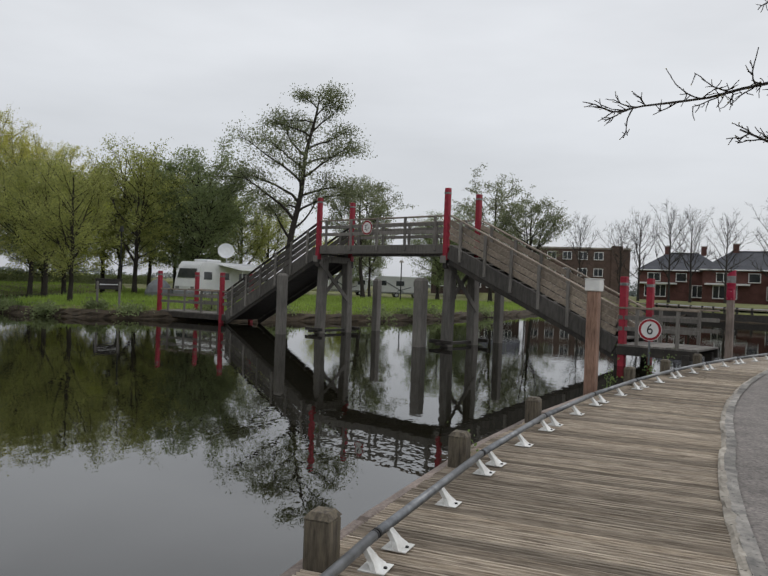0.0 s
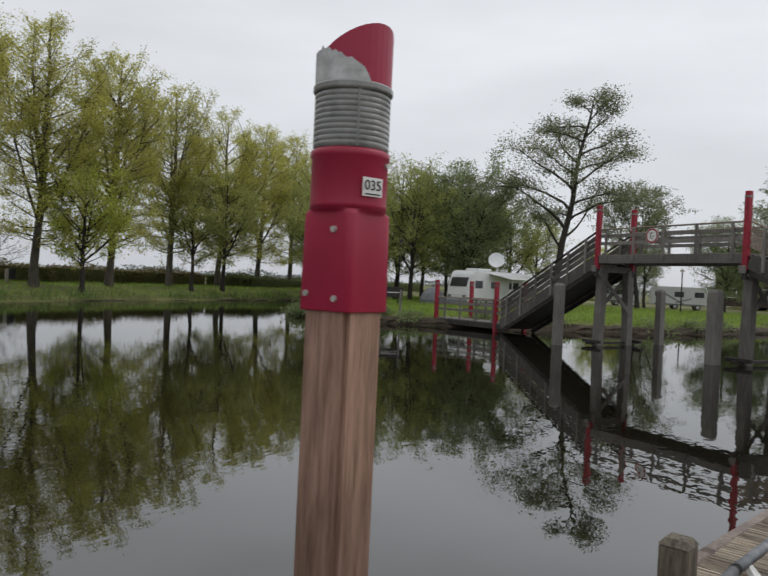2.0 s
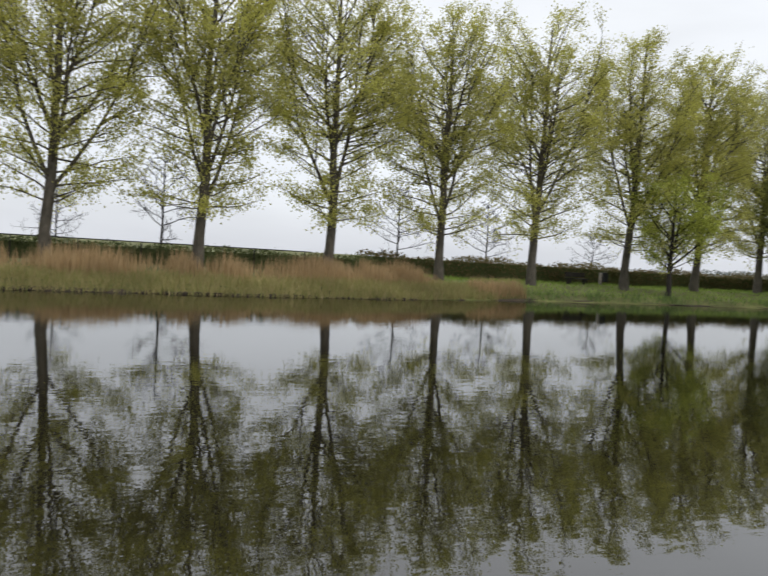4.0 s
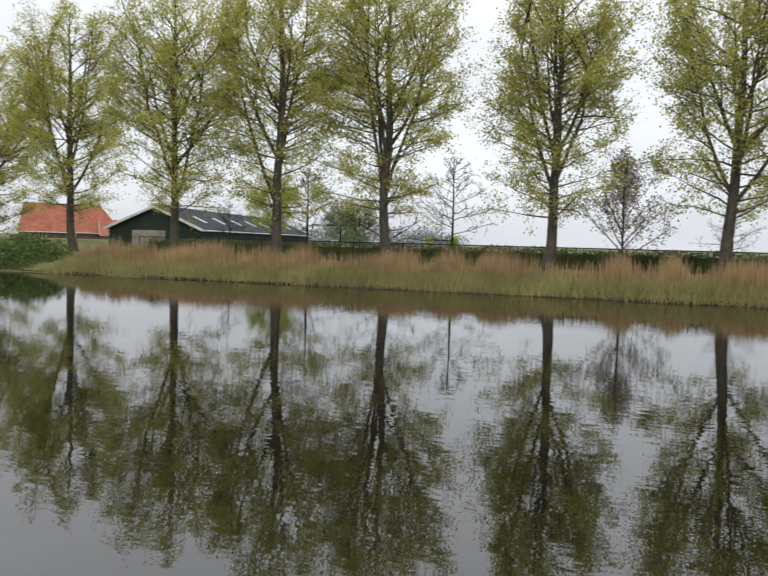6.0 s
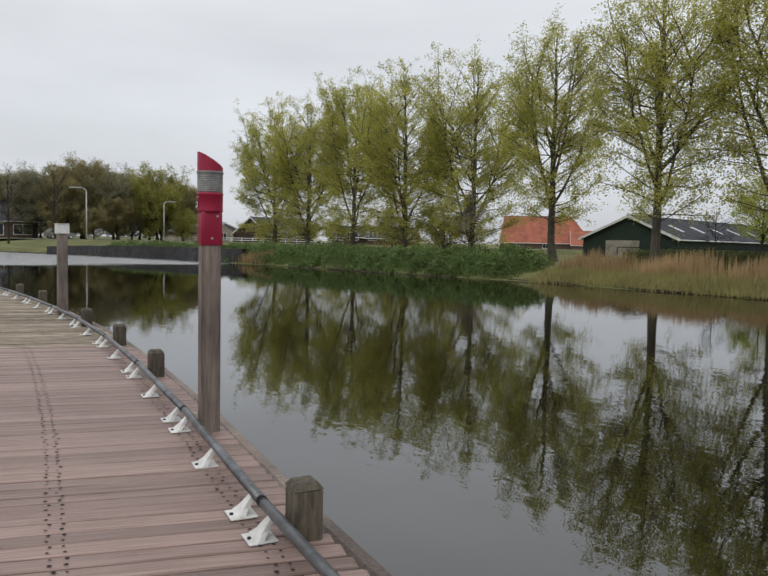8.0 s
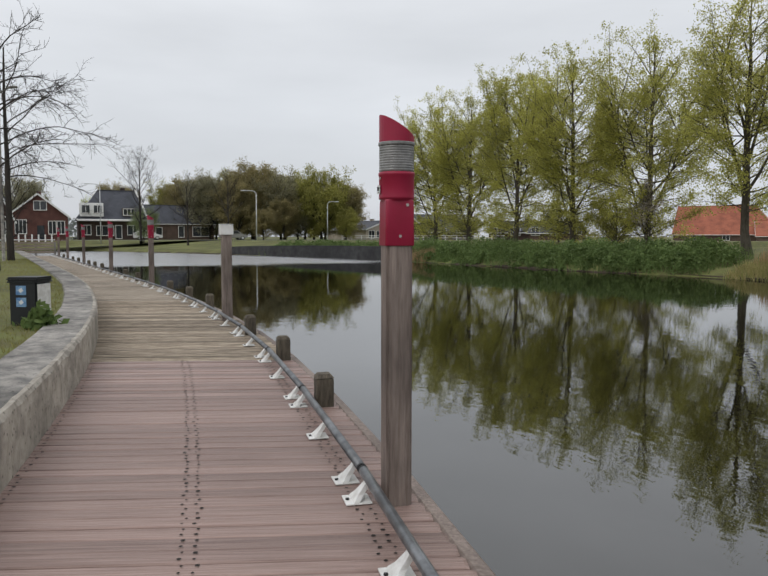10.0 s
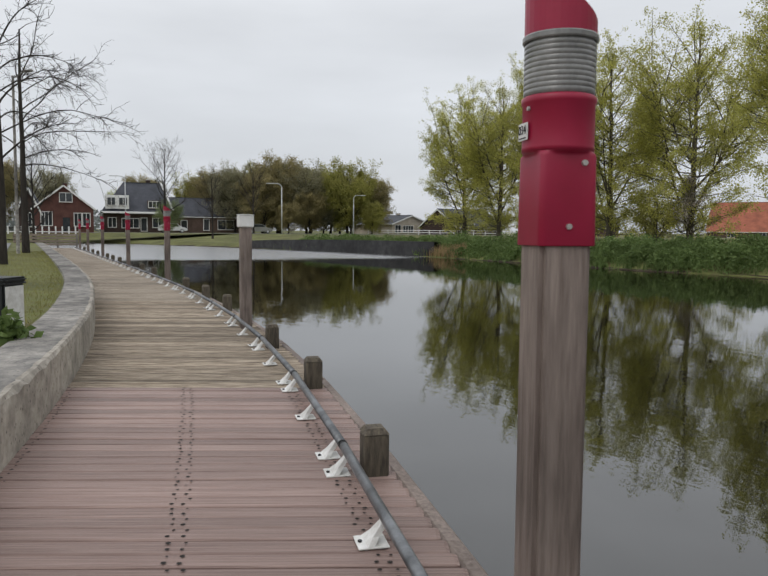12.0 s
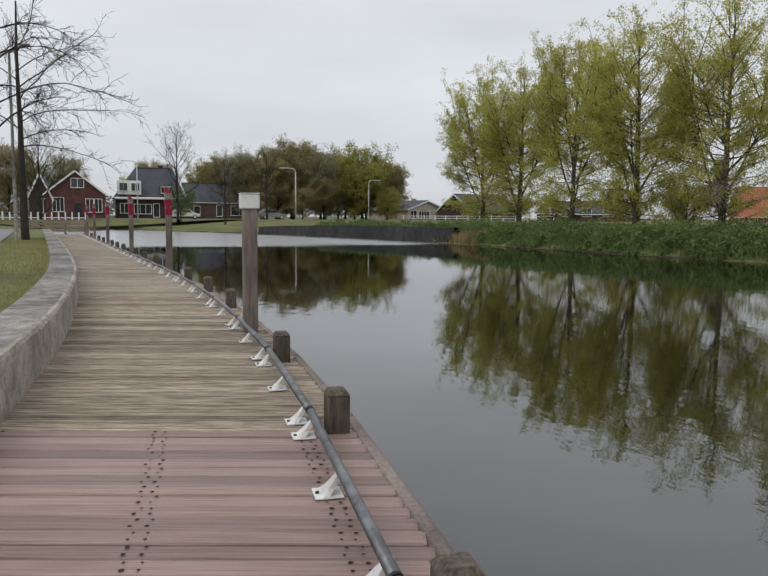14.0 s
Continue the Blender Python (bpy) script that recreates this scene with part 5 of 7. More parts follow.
SAPLING = [make_tree(130 + k, 4.6, 0.9, 0.045, 2.3, flat_prof, 24, 10, 44, 9, 0, 0.1, BARK_D, LEAF_GREY, fork=0.15, ter=3, sec_len=0.4, wob=0.1, limb=0.006) for k in range(2)]
BUSH = make_tree(140, 4.0, 0.3, 0.04, 2.4, lambda f: 1 - 0.6 * f, 30, 40, 78, 9, 26, 0.09, BARK, BLOSSOM, fork=0.2, ter=1, sec_len=0.34, jitter=0.14, limb=0.005)

rng = np.random.RandomState(33)


def grow(kind, name, label, spots, group=""):
    for k, (x, y, sc) in enumerate(spots):
        plant(kind[k % len(kind)], name, label, (x, y), rng.uniform(0, 6.28), sc, group)


grow(GREYTREES, "park_tree", "slender tree in thin grey-green leaf on the grass", [(39.2, 14.1, 0.62), (43.4, 17.2, 0.7), (64.7, 20.2, 1.1), (54.9, 23.2, 0.92), (69.0, 23.0, 1.05), (60.5, 17.5, 1.0), (73.0, 17.6, 1.0), (81.4, 9.7, 0.85), (72.0, 11.0, 0.8), (80.0, 22.0, 1.1), (88, 17, 1.1)], "park trees by the campers")
grow(LIME, "young_tree", "small tree in fresh lime-green leaf", [(38.4, 32.0, 0.98), (58.0, 22.0, 1.1), (95.0, 4.0, 0.9)], "young trees on the bank")
UNDER = [leafy_tree(150 + k, 3.6, 0.3, 0.06, round_env(3.6, 0.3, 2.0, 0.45), 7, 12, 20, 5, 3, 12, (0.2, 0.2, 0.16), 0.12, BARK, (LEAF_OLIVE, LEAF_POP)[k], sweep=30, fork=0.15) for k in range(2)]
for k, (x, y, q) in enumerate(((-81.5, 43.0, 0.9), (-72.8, 42.0, 0.75), (-62.6, 42.6, 1.1), (-55.4, 43.5, 1.25), (-52.8, 41.5, 1.0), (-90.5, 42.0, 0.8))):
    plant(UNDER[k % 2], "bank_bush", "loose olive-green bush between the poplar trunks", (x, y), 0.9 * k, q, "bushes under the poplars", "bush")
grow(DARKTREES, "dark_tree", "broad dense dark-green tree behind the campers", [(64.4, 13.9, 1.04), (69.5, 15.5, 0.95), (62.5, 25.5, 0.8)], "dark trees behind the campers")
grow(GREYTREES, "park_tree", "bank tree with forked stem and thin leaf", [(50.5, 32.2, 0.78), (54.0, 31.6, 0.86)], "park trees by the campers")
plant(ALDER, "alder_tree", "tall open alder with dark layered foliage behind the bridge", (61.8, 5.9), 0.0, 1.09)
grow(SPARSE, "open_tree", "thin-leaved open tree beyond the footbridge", [(77.0, -0.7, 1.05), (82.8, -14.9, 1.12), (76.1, -18.0, 0.92), (90.0, -1.5, 0.8)], "open trees beyond the bridge")
grow(DARKTREES, "dark_tree", "dark green tree beyond the caravan", [(83.0, -9.0, 0.82), (100.0, 0.0, 0.7), (99, -13, 0.7)], "dark trees behind the campers")
grow(BARE, "bare_tree", "leafless street tree in front of the brick houses", [(86.8, -30.9, 0.95), (84.9, -35.9, 1.12), (84.4, -38.2, 1.05), (82.4, -41.3, 1.0), (79.0, -44.6, 1.1), (92.0, -27.5, 1.0), (88.0, -33.5, 1.05), (97, -22, 0.9)], "bare street trees")
grow(SAPLING, "bare_sapling", "thin bare sapling behind the reeds", [(-11.4, 41.2, 1.4), (-15.8, 41.0, 1.3), (8.8, 41.0, 1.35), (3.6, 42.5, 0.9), (23.6, 41.0, 1.3), (-20.8, 41.2, 1.3), (31.0, 41.5, 1.2), (41.5, 42.0, 0.9), (-27, 42, 0.8)], "bare saplings")
plant(BUSH, "blossom_bush", "open bush with pale blossom behind the reeds", (-1.7, 36.0), 0.4, 1.28, kind="bush")
plant(BUSH, "blossom_bush", "pale blossoming bush beside the farmhouse", (-50.0, 42.0), 1.9, 1.25, kind="bush")
grow(BUDDING, "roadside_tree", "dense roadside tree in brown-green bud", [(-132.4, 27.3, 1.08), (-129.5, 31.4, 0.95), (-125.6, 37.7, 1.03), (-128.1, 43.0, 0.82), (-140.5, 21.8, 0.85), (-146.5, 14.5, 0.9), (-155.4, -20.6, 1.05), (-127.7, 34.0, 0.6), (-134, 37, 0.9), (-150, 5, 0.85), (-158, -12, 0.95), (-122, 41, 0.45), (-124, 27, 0.42), (-138, 28, 0.9), (-133, 33, 1.0), (-130, 24, 0.85), (-136, 20, 0.95), (-142, 26, 1.05), (-126, 31, 0.6), (-131, 40, 0.85), (-128, 37, 0.75), (-143, 17, 0.9)], "trees along the road")
grow(BARE, "bare_tree", "bare tree in front of the houses", [(-111.9, 6.9, 1.35), (-101.5, 12.1, 0.9), (-115.5, 19.8, 1.05), (-68.9, -5.6, 0.85)], "bare street trees")
grow(LIME, "young_tree", "small tree in fresh lime-green leaf", [(-150, 2, 1.0), (-36.0, 64.0, 0.9), (-29.0, 108.0, 0.3), (-33.0, 108.0, 0.28)], "young trees on the bank")


def bare_street_tree(at, seed, arms, H, r0, label):
    """A leafless tree whose main arms are given by direction and length."""
    r = np.random.RandomState(seed)
    zz = np.linspace(0, H, 9)
    trunk = np.column_stack([np.cumsum(0.015 * r.randn(9)), np.cumsum(0.015 * r.randn(9)), zz])
    paths = [(trunk, r0 * (1 - zz / (H * 1.15)) + 0.01)]
    tips = []
    for z, az, el, L in arms:
        p = [np.interp(z, zz, trunk[:, c]) for c in range(3)]
        a, e = radians(az), radians(el)
        pts, _ = branch(p, (math.cos(a) * math.cos(e), math.sin(a) * math.cos(e), math.sin(e)), L, 9, (0, 0, -0.85 if at[0] < 0 else 0.14), r, 0.10 if at[0] < 0 else 0.055)
        paths.append((pts, np.linspace(0.032, 0.009, 10)))
        for j in range(16 if at[0] < 0 else 26):
            g = r.uniform(0.15, 1.0) * 9
            q = np.array([np.interp(g, range(10), pts[:, c]) for c in range(3)])
            d = pts[min(int(g) + 1, 9)] - pts[min(int(g), 8)]
            d = d / np.linalg.norm(d) + 0.65 * r.randn(3)
            sp, _ = branch(q, d / np.linalg.norm(d), L * r.uniform(0.06, 0.17 if at[0] > 0 else 0.40), 5, (0, 0, -0.35 if at[0] < 0 else 0.12), r, 0.2)
            paths.append((sp, np.linspace(0.010, 0.005, 6)))
            for m in range(5):
                h = r.uniform(0.2, 1.0) * 5
                q2 = np.array([np.interp(h, range(6), sp[:, c]) for c in range(3)])
                d2 = d + 0.9 * r.randn(3)
                tp, _ = branch(q2, d2 / np.linalg.norm(d2), L * (r.uniform(0.05, 0.12) if at[0] < 0 else r.uniform(0.02, 0.05)), 3, (0, 0, 0.2), r, 0.2)
                paths.append((tp, np.linspace(0.0065, 0.004, 4)))
                tips.append(tp[-1])
    V, F = tubes(paths, 8)
    ob = thing("bare_tree", label, "tree", (at[0], at[1], ground_z(*at) - 0.05))
    part("trunk", data_mesh("trunk", [tuple(map(float, v)) for v in V], F, BARK_D), BARK_D, ob)
    tagged(part("buds", data_mesh("buds", *leaf_cards(np.array(tips), r, 0.022), LEAF_BROWN), LEAF_BROWN, ob), kind="stuff")


bare_street_tree((-41.0, -3.02), 5, [(4.2, 60, 34, 3.6), (4.9, 95, 40, 4.8), (5.8, 40, 45, 4.0), (5.3, 150, 38, 3.6), (6.3, 80, 48, 4.2), (4.6, 250, 36, 3.6), (6.6, 300, 45, 3.4), (3.9, 85, 22, 3.9), (7.2, 200, 55, 3.2), (7.0, 110, 50, 3.8), (5.0, 20, 34, 3.8), (7.7, 60, 58, 3.4)], 9.8, 0.17, "bare street tree with drooping twigs on the lawn")
bare_street_tree((-29.9, -2.45), 8, [(3.2, 60, 36, 2.9), (4.0, 95, 34, 3.4), (4.8, 40, 44, 2.9), (4.4, 150, 38, 2.8), (5.2, 80, 48, 3.0), (3.6, 250, 36, 2.8), (5.4, 300, 48, 2.6), (6.0, 200, 55, 2.4), (5.8, 110, 50, 2.8), (6.4, 60, 55, 2.6)], 7.9, 0.15, "bare street tree with a stout trunk on the lawn")
bare_street_tree((-24.6, -3.6), 6, [(3.0, 60, 38, 2.8), (3.9, 85, 36, 3.2), (4.6, 30, 42, 2.8), (4.4, 140, 38, 2.8), (5.0, 250, 45, 2.8), (3.6, 330, 36, 2.6)], 7.4, 0.13, "bare street tree with drooping twigs on the lawn")
bare_street_tree((9.05, -6.05), 7, [(4.06, 76, -20, 3.0), (2.92, 82, 2, 1.75), (4.3, 120, 20, 2.4), (4.2, 10, 20, 2.6), (4.6, 260, 25, 2.5), (3.6, 190, 18, 2.4)], 6.6, 0.12, "bare street tree leaning over the footpath")


# ---- bank growth ----
def blades(P, r, h0, h1, w, lean=0.25):
    n = len(P)
    h = r.uniform(h0, h1, n)
    a = r.uniform(0, 6.28, n)
    u = np.column_stack([np.cos(a), np.sin(a), np.zeros(n)]) * w * r.uniform(0.6, 1.3, n)[:, None]
    tip = P + np.column_stack([lean * h * r.randn(n), lean * h * r.randn(n), h])
    return np.stack([P - u / 2, P + u / 2, tip], 1).reshape(-1, 3), np.arange(3 * n).reshape(-1, 3)


def strip(n, r, d0, d1, x0, x1, power=1.0):
    """Random places inland of the far shore between two distances, with the ground's height."""
    out_p = []
    fx = spline(FAR_EDGE, 10)
    fx = fx[(fx[:, 0] > min(x0, x1)) & (fx[:, 0] < max(x0, x1)) & (fx[:, 1] > 15)]
    t = np.gradient(fx, axis=0)
    t /= np.maximum(np.linalg.norm(t, axis=1), 1e-9)[:, None]
    nn = np.stack([-t[:, 1], t[:, 0]], 1)
    if shore(fx[:, 0] + nn[:, 0], fx[:, 1] + nn[:, 1])[0].mean() < 0:
        nn = -nn
    k = r.uniform(0, len(fx) - 1.001, n)
    i, f = k.astype(int), (k % 1)[:, None]
    d = d0 + (d1 - d0) * r.uniform(0, 1, n) ** power
    p = fx[i] * (1 - f) + fx[i + 1] * f + nn[i] * d[:, None]
    dd, sg, _ = shore(p[:, 0], p[:, 1])
    return np.column_stack([p, np.maximum(land(p[:, 0], p[:, 1], dd, sg), 0.0)])


def stuff(name, label, category, V, F, mat):
    tagged(part(name, data_mesh(name, V, F, mat), mat), label, category, kind="stuff")


r = np.random.RandomState(41)
P = strip(25500, r, 1.7, 4.8, -29.5, 22.0)
clump = 0.5 + 0.5 * np.sin(P[:, 0] * 1.9 + 2 * np.sin(P[:, 0] * 0.7))
P = P[r.uniform(0, 1, len(P)) < 0.22 + 0.78 * clump ** 1.5]
V, F = blades(P, r, 0.40, 1.0, 0.045, 0.07)
V[2::3, 2] += 0.28 * np.sin(P[:, 0] * 1.9 + 2 * np.sin(P[:, 0] * 0.7)) * r.uniform(0.4, 1.0, len(P))
stuff("reeds", "dry tan reeds standing along the far bank", "reeds", V, F, REED)
P = strip(34000, r, -0.12, 2.2, -29.5, 24)
V, F = blades(P, r, 0.18, 0.52, 0.04, 0.3)
stuff("bank_grass", "mixed green and straw grass on the far bank", "grass", V, F, GRASS)
P = strip(5200, r, 0.0, 0.9, 22, 60)
P = P[r.uniform(0, 1, len(P)) < 0.35 + 0.65 * (np.sin(P[:, 0] * 1.3 + np.sin(P[:, 0] * 0.37) * 3) > 0)]
V, F = blades(P, r, 0.15, 0.6, 0.05, 0.25)
stuff("sedge", "green sedge clumps at the water's edge", "sedge", V, F, LEAF_HERB)
P = strip(30000, r, 0.5, 8.5, 22, 76)
V, F = blades(P, r, 0.06, 0.22, 0.06, 0.35)
stuff("bank_lawn", "fresh mown grass on the bank under the poplars", "grass", V, F, PARK_BLADES)
P = strip(900, r, 0.1, 1.4, 22, 27)
V, F = blades(P, r, 0.5, 1.0, 0.045, 0.1)
stuff("reed_patch", "small patch of dry reeds on the bank", "reeds", V, F, REED)


def hedge_band(name, label, x0, x1, y, z0, z1, depth, n, size, mat, wave=0.15):
    V0, F0 = [], []
    xs = np.linspace(x0, x1, max(int(abs(x1 - x0) / 0.8), 8))
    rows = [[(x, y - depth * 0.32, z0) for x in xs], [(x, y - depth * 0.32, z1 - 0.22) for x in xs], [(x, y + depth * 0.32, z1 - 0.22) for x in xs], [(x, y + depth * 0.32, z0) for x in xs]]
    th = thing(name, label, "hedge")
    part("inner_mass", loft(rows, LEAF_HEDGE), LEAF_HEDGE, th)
    x = r.uniform(x0, x1, n)
    f = r.uniform(0, 1, n)
    top = z1 + wave * (np.sin(x * 0.7) * 0.4 + np.sin(x * 2.3 + 1) * 0.3) + 0.05 * r.randn(n)
    C = np.column_stack([x, y + depth * (r.uniform(-0.5, 0.5, n)), z0 + (top - z0) * f ** 0.7])
    part("foliage", data_mesh("foliage", *leaf_cards(C, r, size), mat), mat, th)


hedge_band("hedge", "long dark clipped hedge behind the poplar row", -30, 20, 37.6, 0.7, 1.86, 1.4, 24000, 0.15, LEAF_HEDGE)
hedge_band("hedge", "long brown-green bramble hedge behind the poplar row", 20, 62, 39.0, 0.7, 2.1, 1.8, 22000, 0.17, LEAF_BRAMBLE, 0.4)
hedge_band("hedge", "rough field hedge between the park trees", 60, 68, 36.4, 0.7, 2.0, 1.8, 4000, 0.18, LEAF_HEDGE, 0.3)
hedge_band("hedge", "rough field hedge beyond the park trees", 62, 120, 34.0, 0.7, 1.9, 2.0, 14000, 0.2, LEAF_HEDGE, 0.3)
rail = thing("guard_rail", "thin dark rail running along the hedge top", "guard rail", (-30, 36.6, 0))
part("rail", beam((0, 0, 1.93), (46, 0.3, 1.93), 0.04, 0.05), BLACK, rail)
for k in range(17):
    part("post", blk((0.05, 0.05, 1.2), (k * 2.85, 0.3 * k / 17, 1.3)), BLACK, rail)

# lush green herbs on the western bank
P = strip(620, r, 0.1, 4.4, -78, -29.5)
size = r.uniform(0.45, 1.0, len(P)) * sstep(shore(P[:, 0], P[:, 1])[0], -0.6, 1.2)
C = np.repeat(np.column_stack([P, size]), 110, axis=0)
n = len(C)
a, e = r.uniform(0, 6.28, n), r.uniform(0, 1, n) ** 0.8 * 1.5
k = C[:, 3] * r.uniform(0.72, 1.06, n)
C = C[:, :3] + np.column_stack([np.cos(a) * np.cos(e) * k * 0.95, np.sin(a) * np.cos(e) * k * 0.95, np.sin(e) * k * 1.15])
stuff("bank_herbs", "lush tall green herbs and nettles on the bank", "herbs", *leaf_cards(C, r, 0.19, slim=0.5), LEAF_HERB)
P = strip(12000, r, -0.1, 4.6, -80, -29.3)
V, F = blades(P, r, 0.3, 0.8, 0.035, 0.22)
stuff("tall_grass", "tall fresh green grass among the bank herbs", "grass", V, F, LEAF_HERB)
P = strip(1500, r, 0.0, 1.2, -60, -52)
V, F = blades(P, r, 0.4, 0.9, 0.05, 0.1)
stuff("reed_patch", "small patch of dry reeds on the bank", "reeds", V, F, REED)
# shrubs along the peninsula edge
fx = [(35.4, 13.6, 0.4), (35.7, 9.9, 0.45), (36.6, 16.2, 0.5), (38.5, 3.6, 0.55), (41.6, -1.4, 0.6), (46.2, -4.7, 0.6), (52.0, -8.9, 0.7), (44.0, -3.2, 0.45), (37.0, 6.6, 0.5), (36, 11.6, 0.35)]
for x, y, s in fx:
    n = 900
    C = np.array((0, 0, 0.25)) + r.randn(n, 3) * np.array((s, s, 0.55 * s)) * 0.75
    C = C[C[:, 2] > 0]
    th = thing("waterside_shrub", "low dark green shrub on the grassy bank edge", "shrub", (x, y, ground_z(x, y)))
    part("foliage", data_mesh("foliage", *leaf_cards(C, r, 0.14), LEAF_DARK), LEAF_DARK, th)
n = 110000
x, y = r.uniform(35, 82, n), r.uniform(-24, 24, n)
d, sg, _ = shore(x, y)
k = (d > 0.3) & (r.uniform(0, 1, n) < np.where(d < 3.5, 1.0, 0.55))
P = np.column_stack([x, y, land(x, y, d, sg)])[k]
V, F = blades(P, r, 0.10, 0.35, 0.05, 0.3)
stuff("park_grass", "tufty spring grass on the camper park bank", "grass", V, F, PARK_BLADES)
# lawn behind the retaining wall
n = 42000
s = r.uniform(s_of_x(-7.5), s_of_x(-44), n)
off = -2.66 - 6.0 * r.uniform(0, 1, n) ** 1.5
xy = np.array([rail_at(a, b)[:2] for a, b in zip(s, off)])
P = np.column_stack([xy, np.full(n, 0.80)])
V, F = blades(P, r, 0.03, 0.10, 0.012, 0.6)
stuff("lawn_grass", "short tufted lawn grass behind the wall", "grass", V, F, LAWN_BLADES)
# broad-leaved weed by the litter bin
C = r.randn(230, 3) * np.array((0.10, 0.10, 0.07))
C[:, 2] = 0.03 + np.abs(C[:, 2]) + 0.20 * np.exp(-(C[:, 0] ** 2 + C[:, 1] ** 2) / 0.02) * r.uniform(0, 1, 230)
th = thing("weed_plant", "broad-leaved dark green weed beside the litter bin", "plant", (-12.85, -0.06, 0.80))
part("foliage", data_mesh("foliage", *leaf_cards(C, r, 0.13, slim=0.55), LEAF_HERB), LEAF_HERB, th)
for x in (8.7, 13.6, 15.2, 16.1):
    p = rail_at(s_of_x(x), 0.36)
    n = 70
    C = r.randn(n, 3) * np.array((0.06, 0.06, 0.07)) + np.array((0, 0, 0.08))
    C[:, 2] = np.abs(C[:, 2]) * (1.0 if x < 10 else 2.0)
    th = thing("edge_weed", "small green weed growing at the boardwalk edge", "plant", (p[0], p[1], DECK - 0.05))
    part("foliage", data_mesh("foliage", *leaf_cards(C, r, 0.05), LEAF_HERB), LEAF_HERB, th)


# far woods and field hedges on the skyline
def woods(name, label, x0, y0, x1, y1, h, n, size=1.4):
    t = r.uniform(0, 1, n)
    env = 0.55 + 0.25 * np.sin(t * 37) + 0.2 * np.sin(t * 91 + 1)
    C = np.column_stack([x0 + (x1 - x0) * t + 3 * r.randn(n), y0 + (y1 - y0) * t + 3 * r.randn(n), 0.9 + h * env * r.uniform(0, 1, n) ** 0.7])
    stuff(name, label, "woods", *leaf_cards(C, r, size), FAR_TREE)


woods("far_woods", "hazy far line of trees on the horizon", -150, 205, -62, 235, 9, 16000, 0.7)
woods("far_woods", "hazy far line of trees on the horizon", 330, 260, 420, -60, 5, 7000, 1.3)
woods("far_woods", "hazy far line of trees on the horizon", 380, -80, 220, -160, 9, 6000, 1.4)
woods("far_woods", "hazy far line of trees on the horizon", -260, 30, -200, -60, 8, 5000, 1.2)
grow(DARKTREES, "field_tree", "rounded green field tree beyond the hedge", [(-38.0, 92.0, 0.55), (-44.5, 100, 0.6), (-113.5, 7.3, 0.42)], "field trees")


# ---- buildings ----
def window(parent, at, rz, w, h, name="window", bars=1, sill=True, frame_m=None):
    """A window standing proud of a wall; its front faces local -y."""
    m = Matrix.LocRotScale(at, Euler((0, 0, rz)), None)
    f = frame_m or WHITE_P
    b = None
    for sx, sz, x, z in ((w + 0.16, 0.09, 0, h / 2 + 0.03), (w + 0.16, 0.09, 0, -h / 2 - 0.03), (0.09, h, -w / 2 - 0.03, 0), (0.09, h, w / 2 + 0.03, 0)):
        b = blk((sx, 0.1, sz), (x, -0.05, z), bm=b)
    for k in range(bars):
        b = blk((0.07, 0.08, h), (-w / 2 + (k + 1) * w / (bars + 1), -0.04, 0), bm=b)
    bmesh.ops.transform(b, matrix=m, verts=b.verts)
    wi = part(name, b, f, parent, "white window frame")
    g = blk((w, 0.03, h), (0, -0.018, 0))
    bmesh.ops.transform(g, matrix=m, verts=g.verts)
    part("pane", g, GLASS_D, wi)
    if sill:
        g = blk((w + 0.2, 0.2, 0.05), (0, -0.1, -h / 2 - 0.1))
        bmesh.ops.transform(g, matrix=m, verts=g.verts)
        part("sill", g, CONC, wi)


def gable_roof(th, L, W, eave, ridge, wall_m, roof_m, over, barge):
    b = poly([(-W / 2, -0.4), (W / 2, -0.4), (W / 2, eave), (0, ridge), (-W / 2, eave)], L, Matrix.Translation((-L / 2, 0, 0)) @ Matrix.Rotation(-math.pi / 2, 4, "Z") @ Matrix.Scale(-1, 4, (1, 0, 0)))
    bmesh.ops.recalc_face_normals(b, faces=b.faces[:])
    part("wall", b, wall_m, th)
    sl = math.atan2(ridge - eave, W / 2)
    run = math.hypot(ridge - eave, W / 2) + over
    for sg in (-1, 1):
        c = (0, sg * (W / 2 + over * math.cos(sl)) / 2, (ridge + eave - over * math.sin(sl)) / 2 + 0.10)
        ro = part("roof", blk((L + 2 * over, run, 0.14), c, (-sg * sl, 0, 0), 0.02), roof_m, th)
        part("gutter", rod((-L / 2 - over, sg * (W / 2 + over), eave - over * math.tan(sl) + 0.05), (L / 2 + over, sg * (W / 2 + over), eave - over * math.tan(sl) + 0.05), 0.07), WHITE_P, th)
    part("ridge_tiles", beam((-L / 2 - over, 0, ridge + 0.16), (L / 2 + over, 0, ridge + 0.16), 0.24, 0.12, 0.03), roof_m, th)
    if barge:
        for ex in (-1, 1):
            for sg in (-1, 1):
                x = ex * (L / 2 + over)
                part("bargeboard", beam((x, 0, ridge + 0.05), (x, sg * (W / 2 + over), eave - over * math.tan(sl) + 0.05), 0.06, 0.24), WHITE_P, th, "white bargeboard")


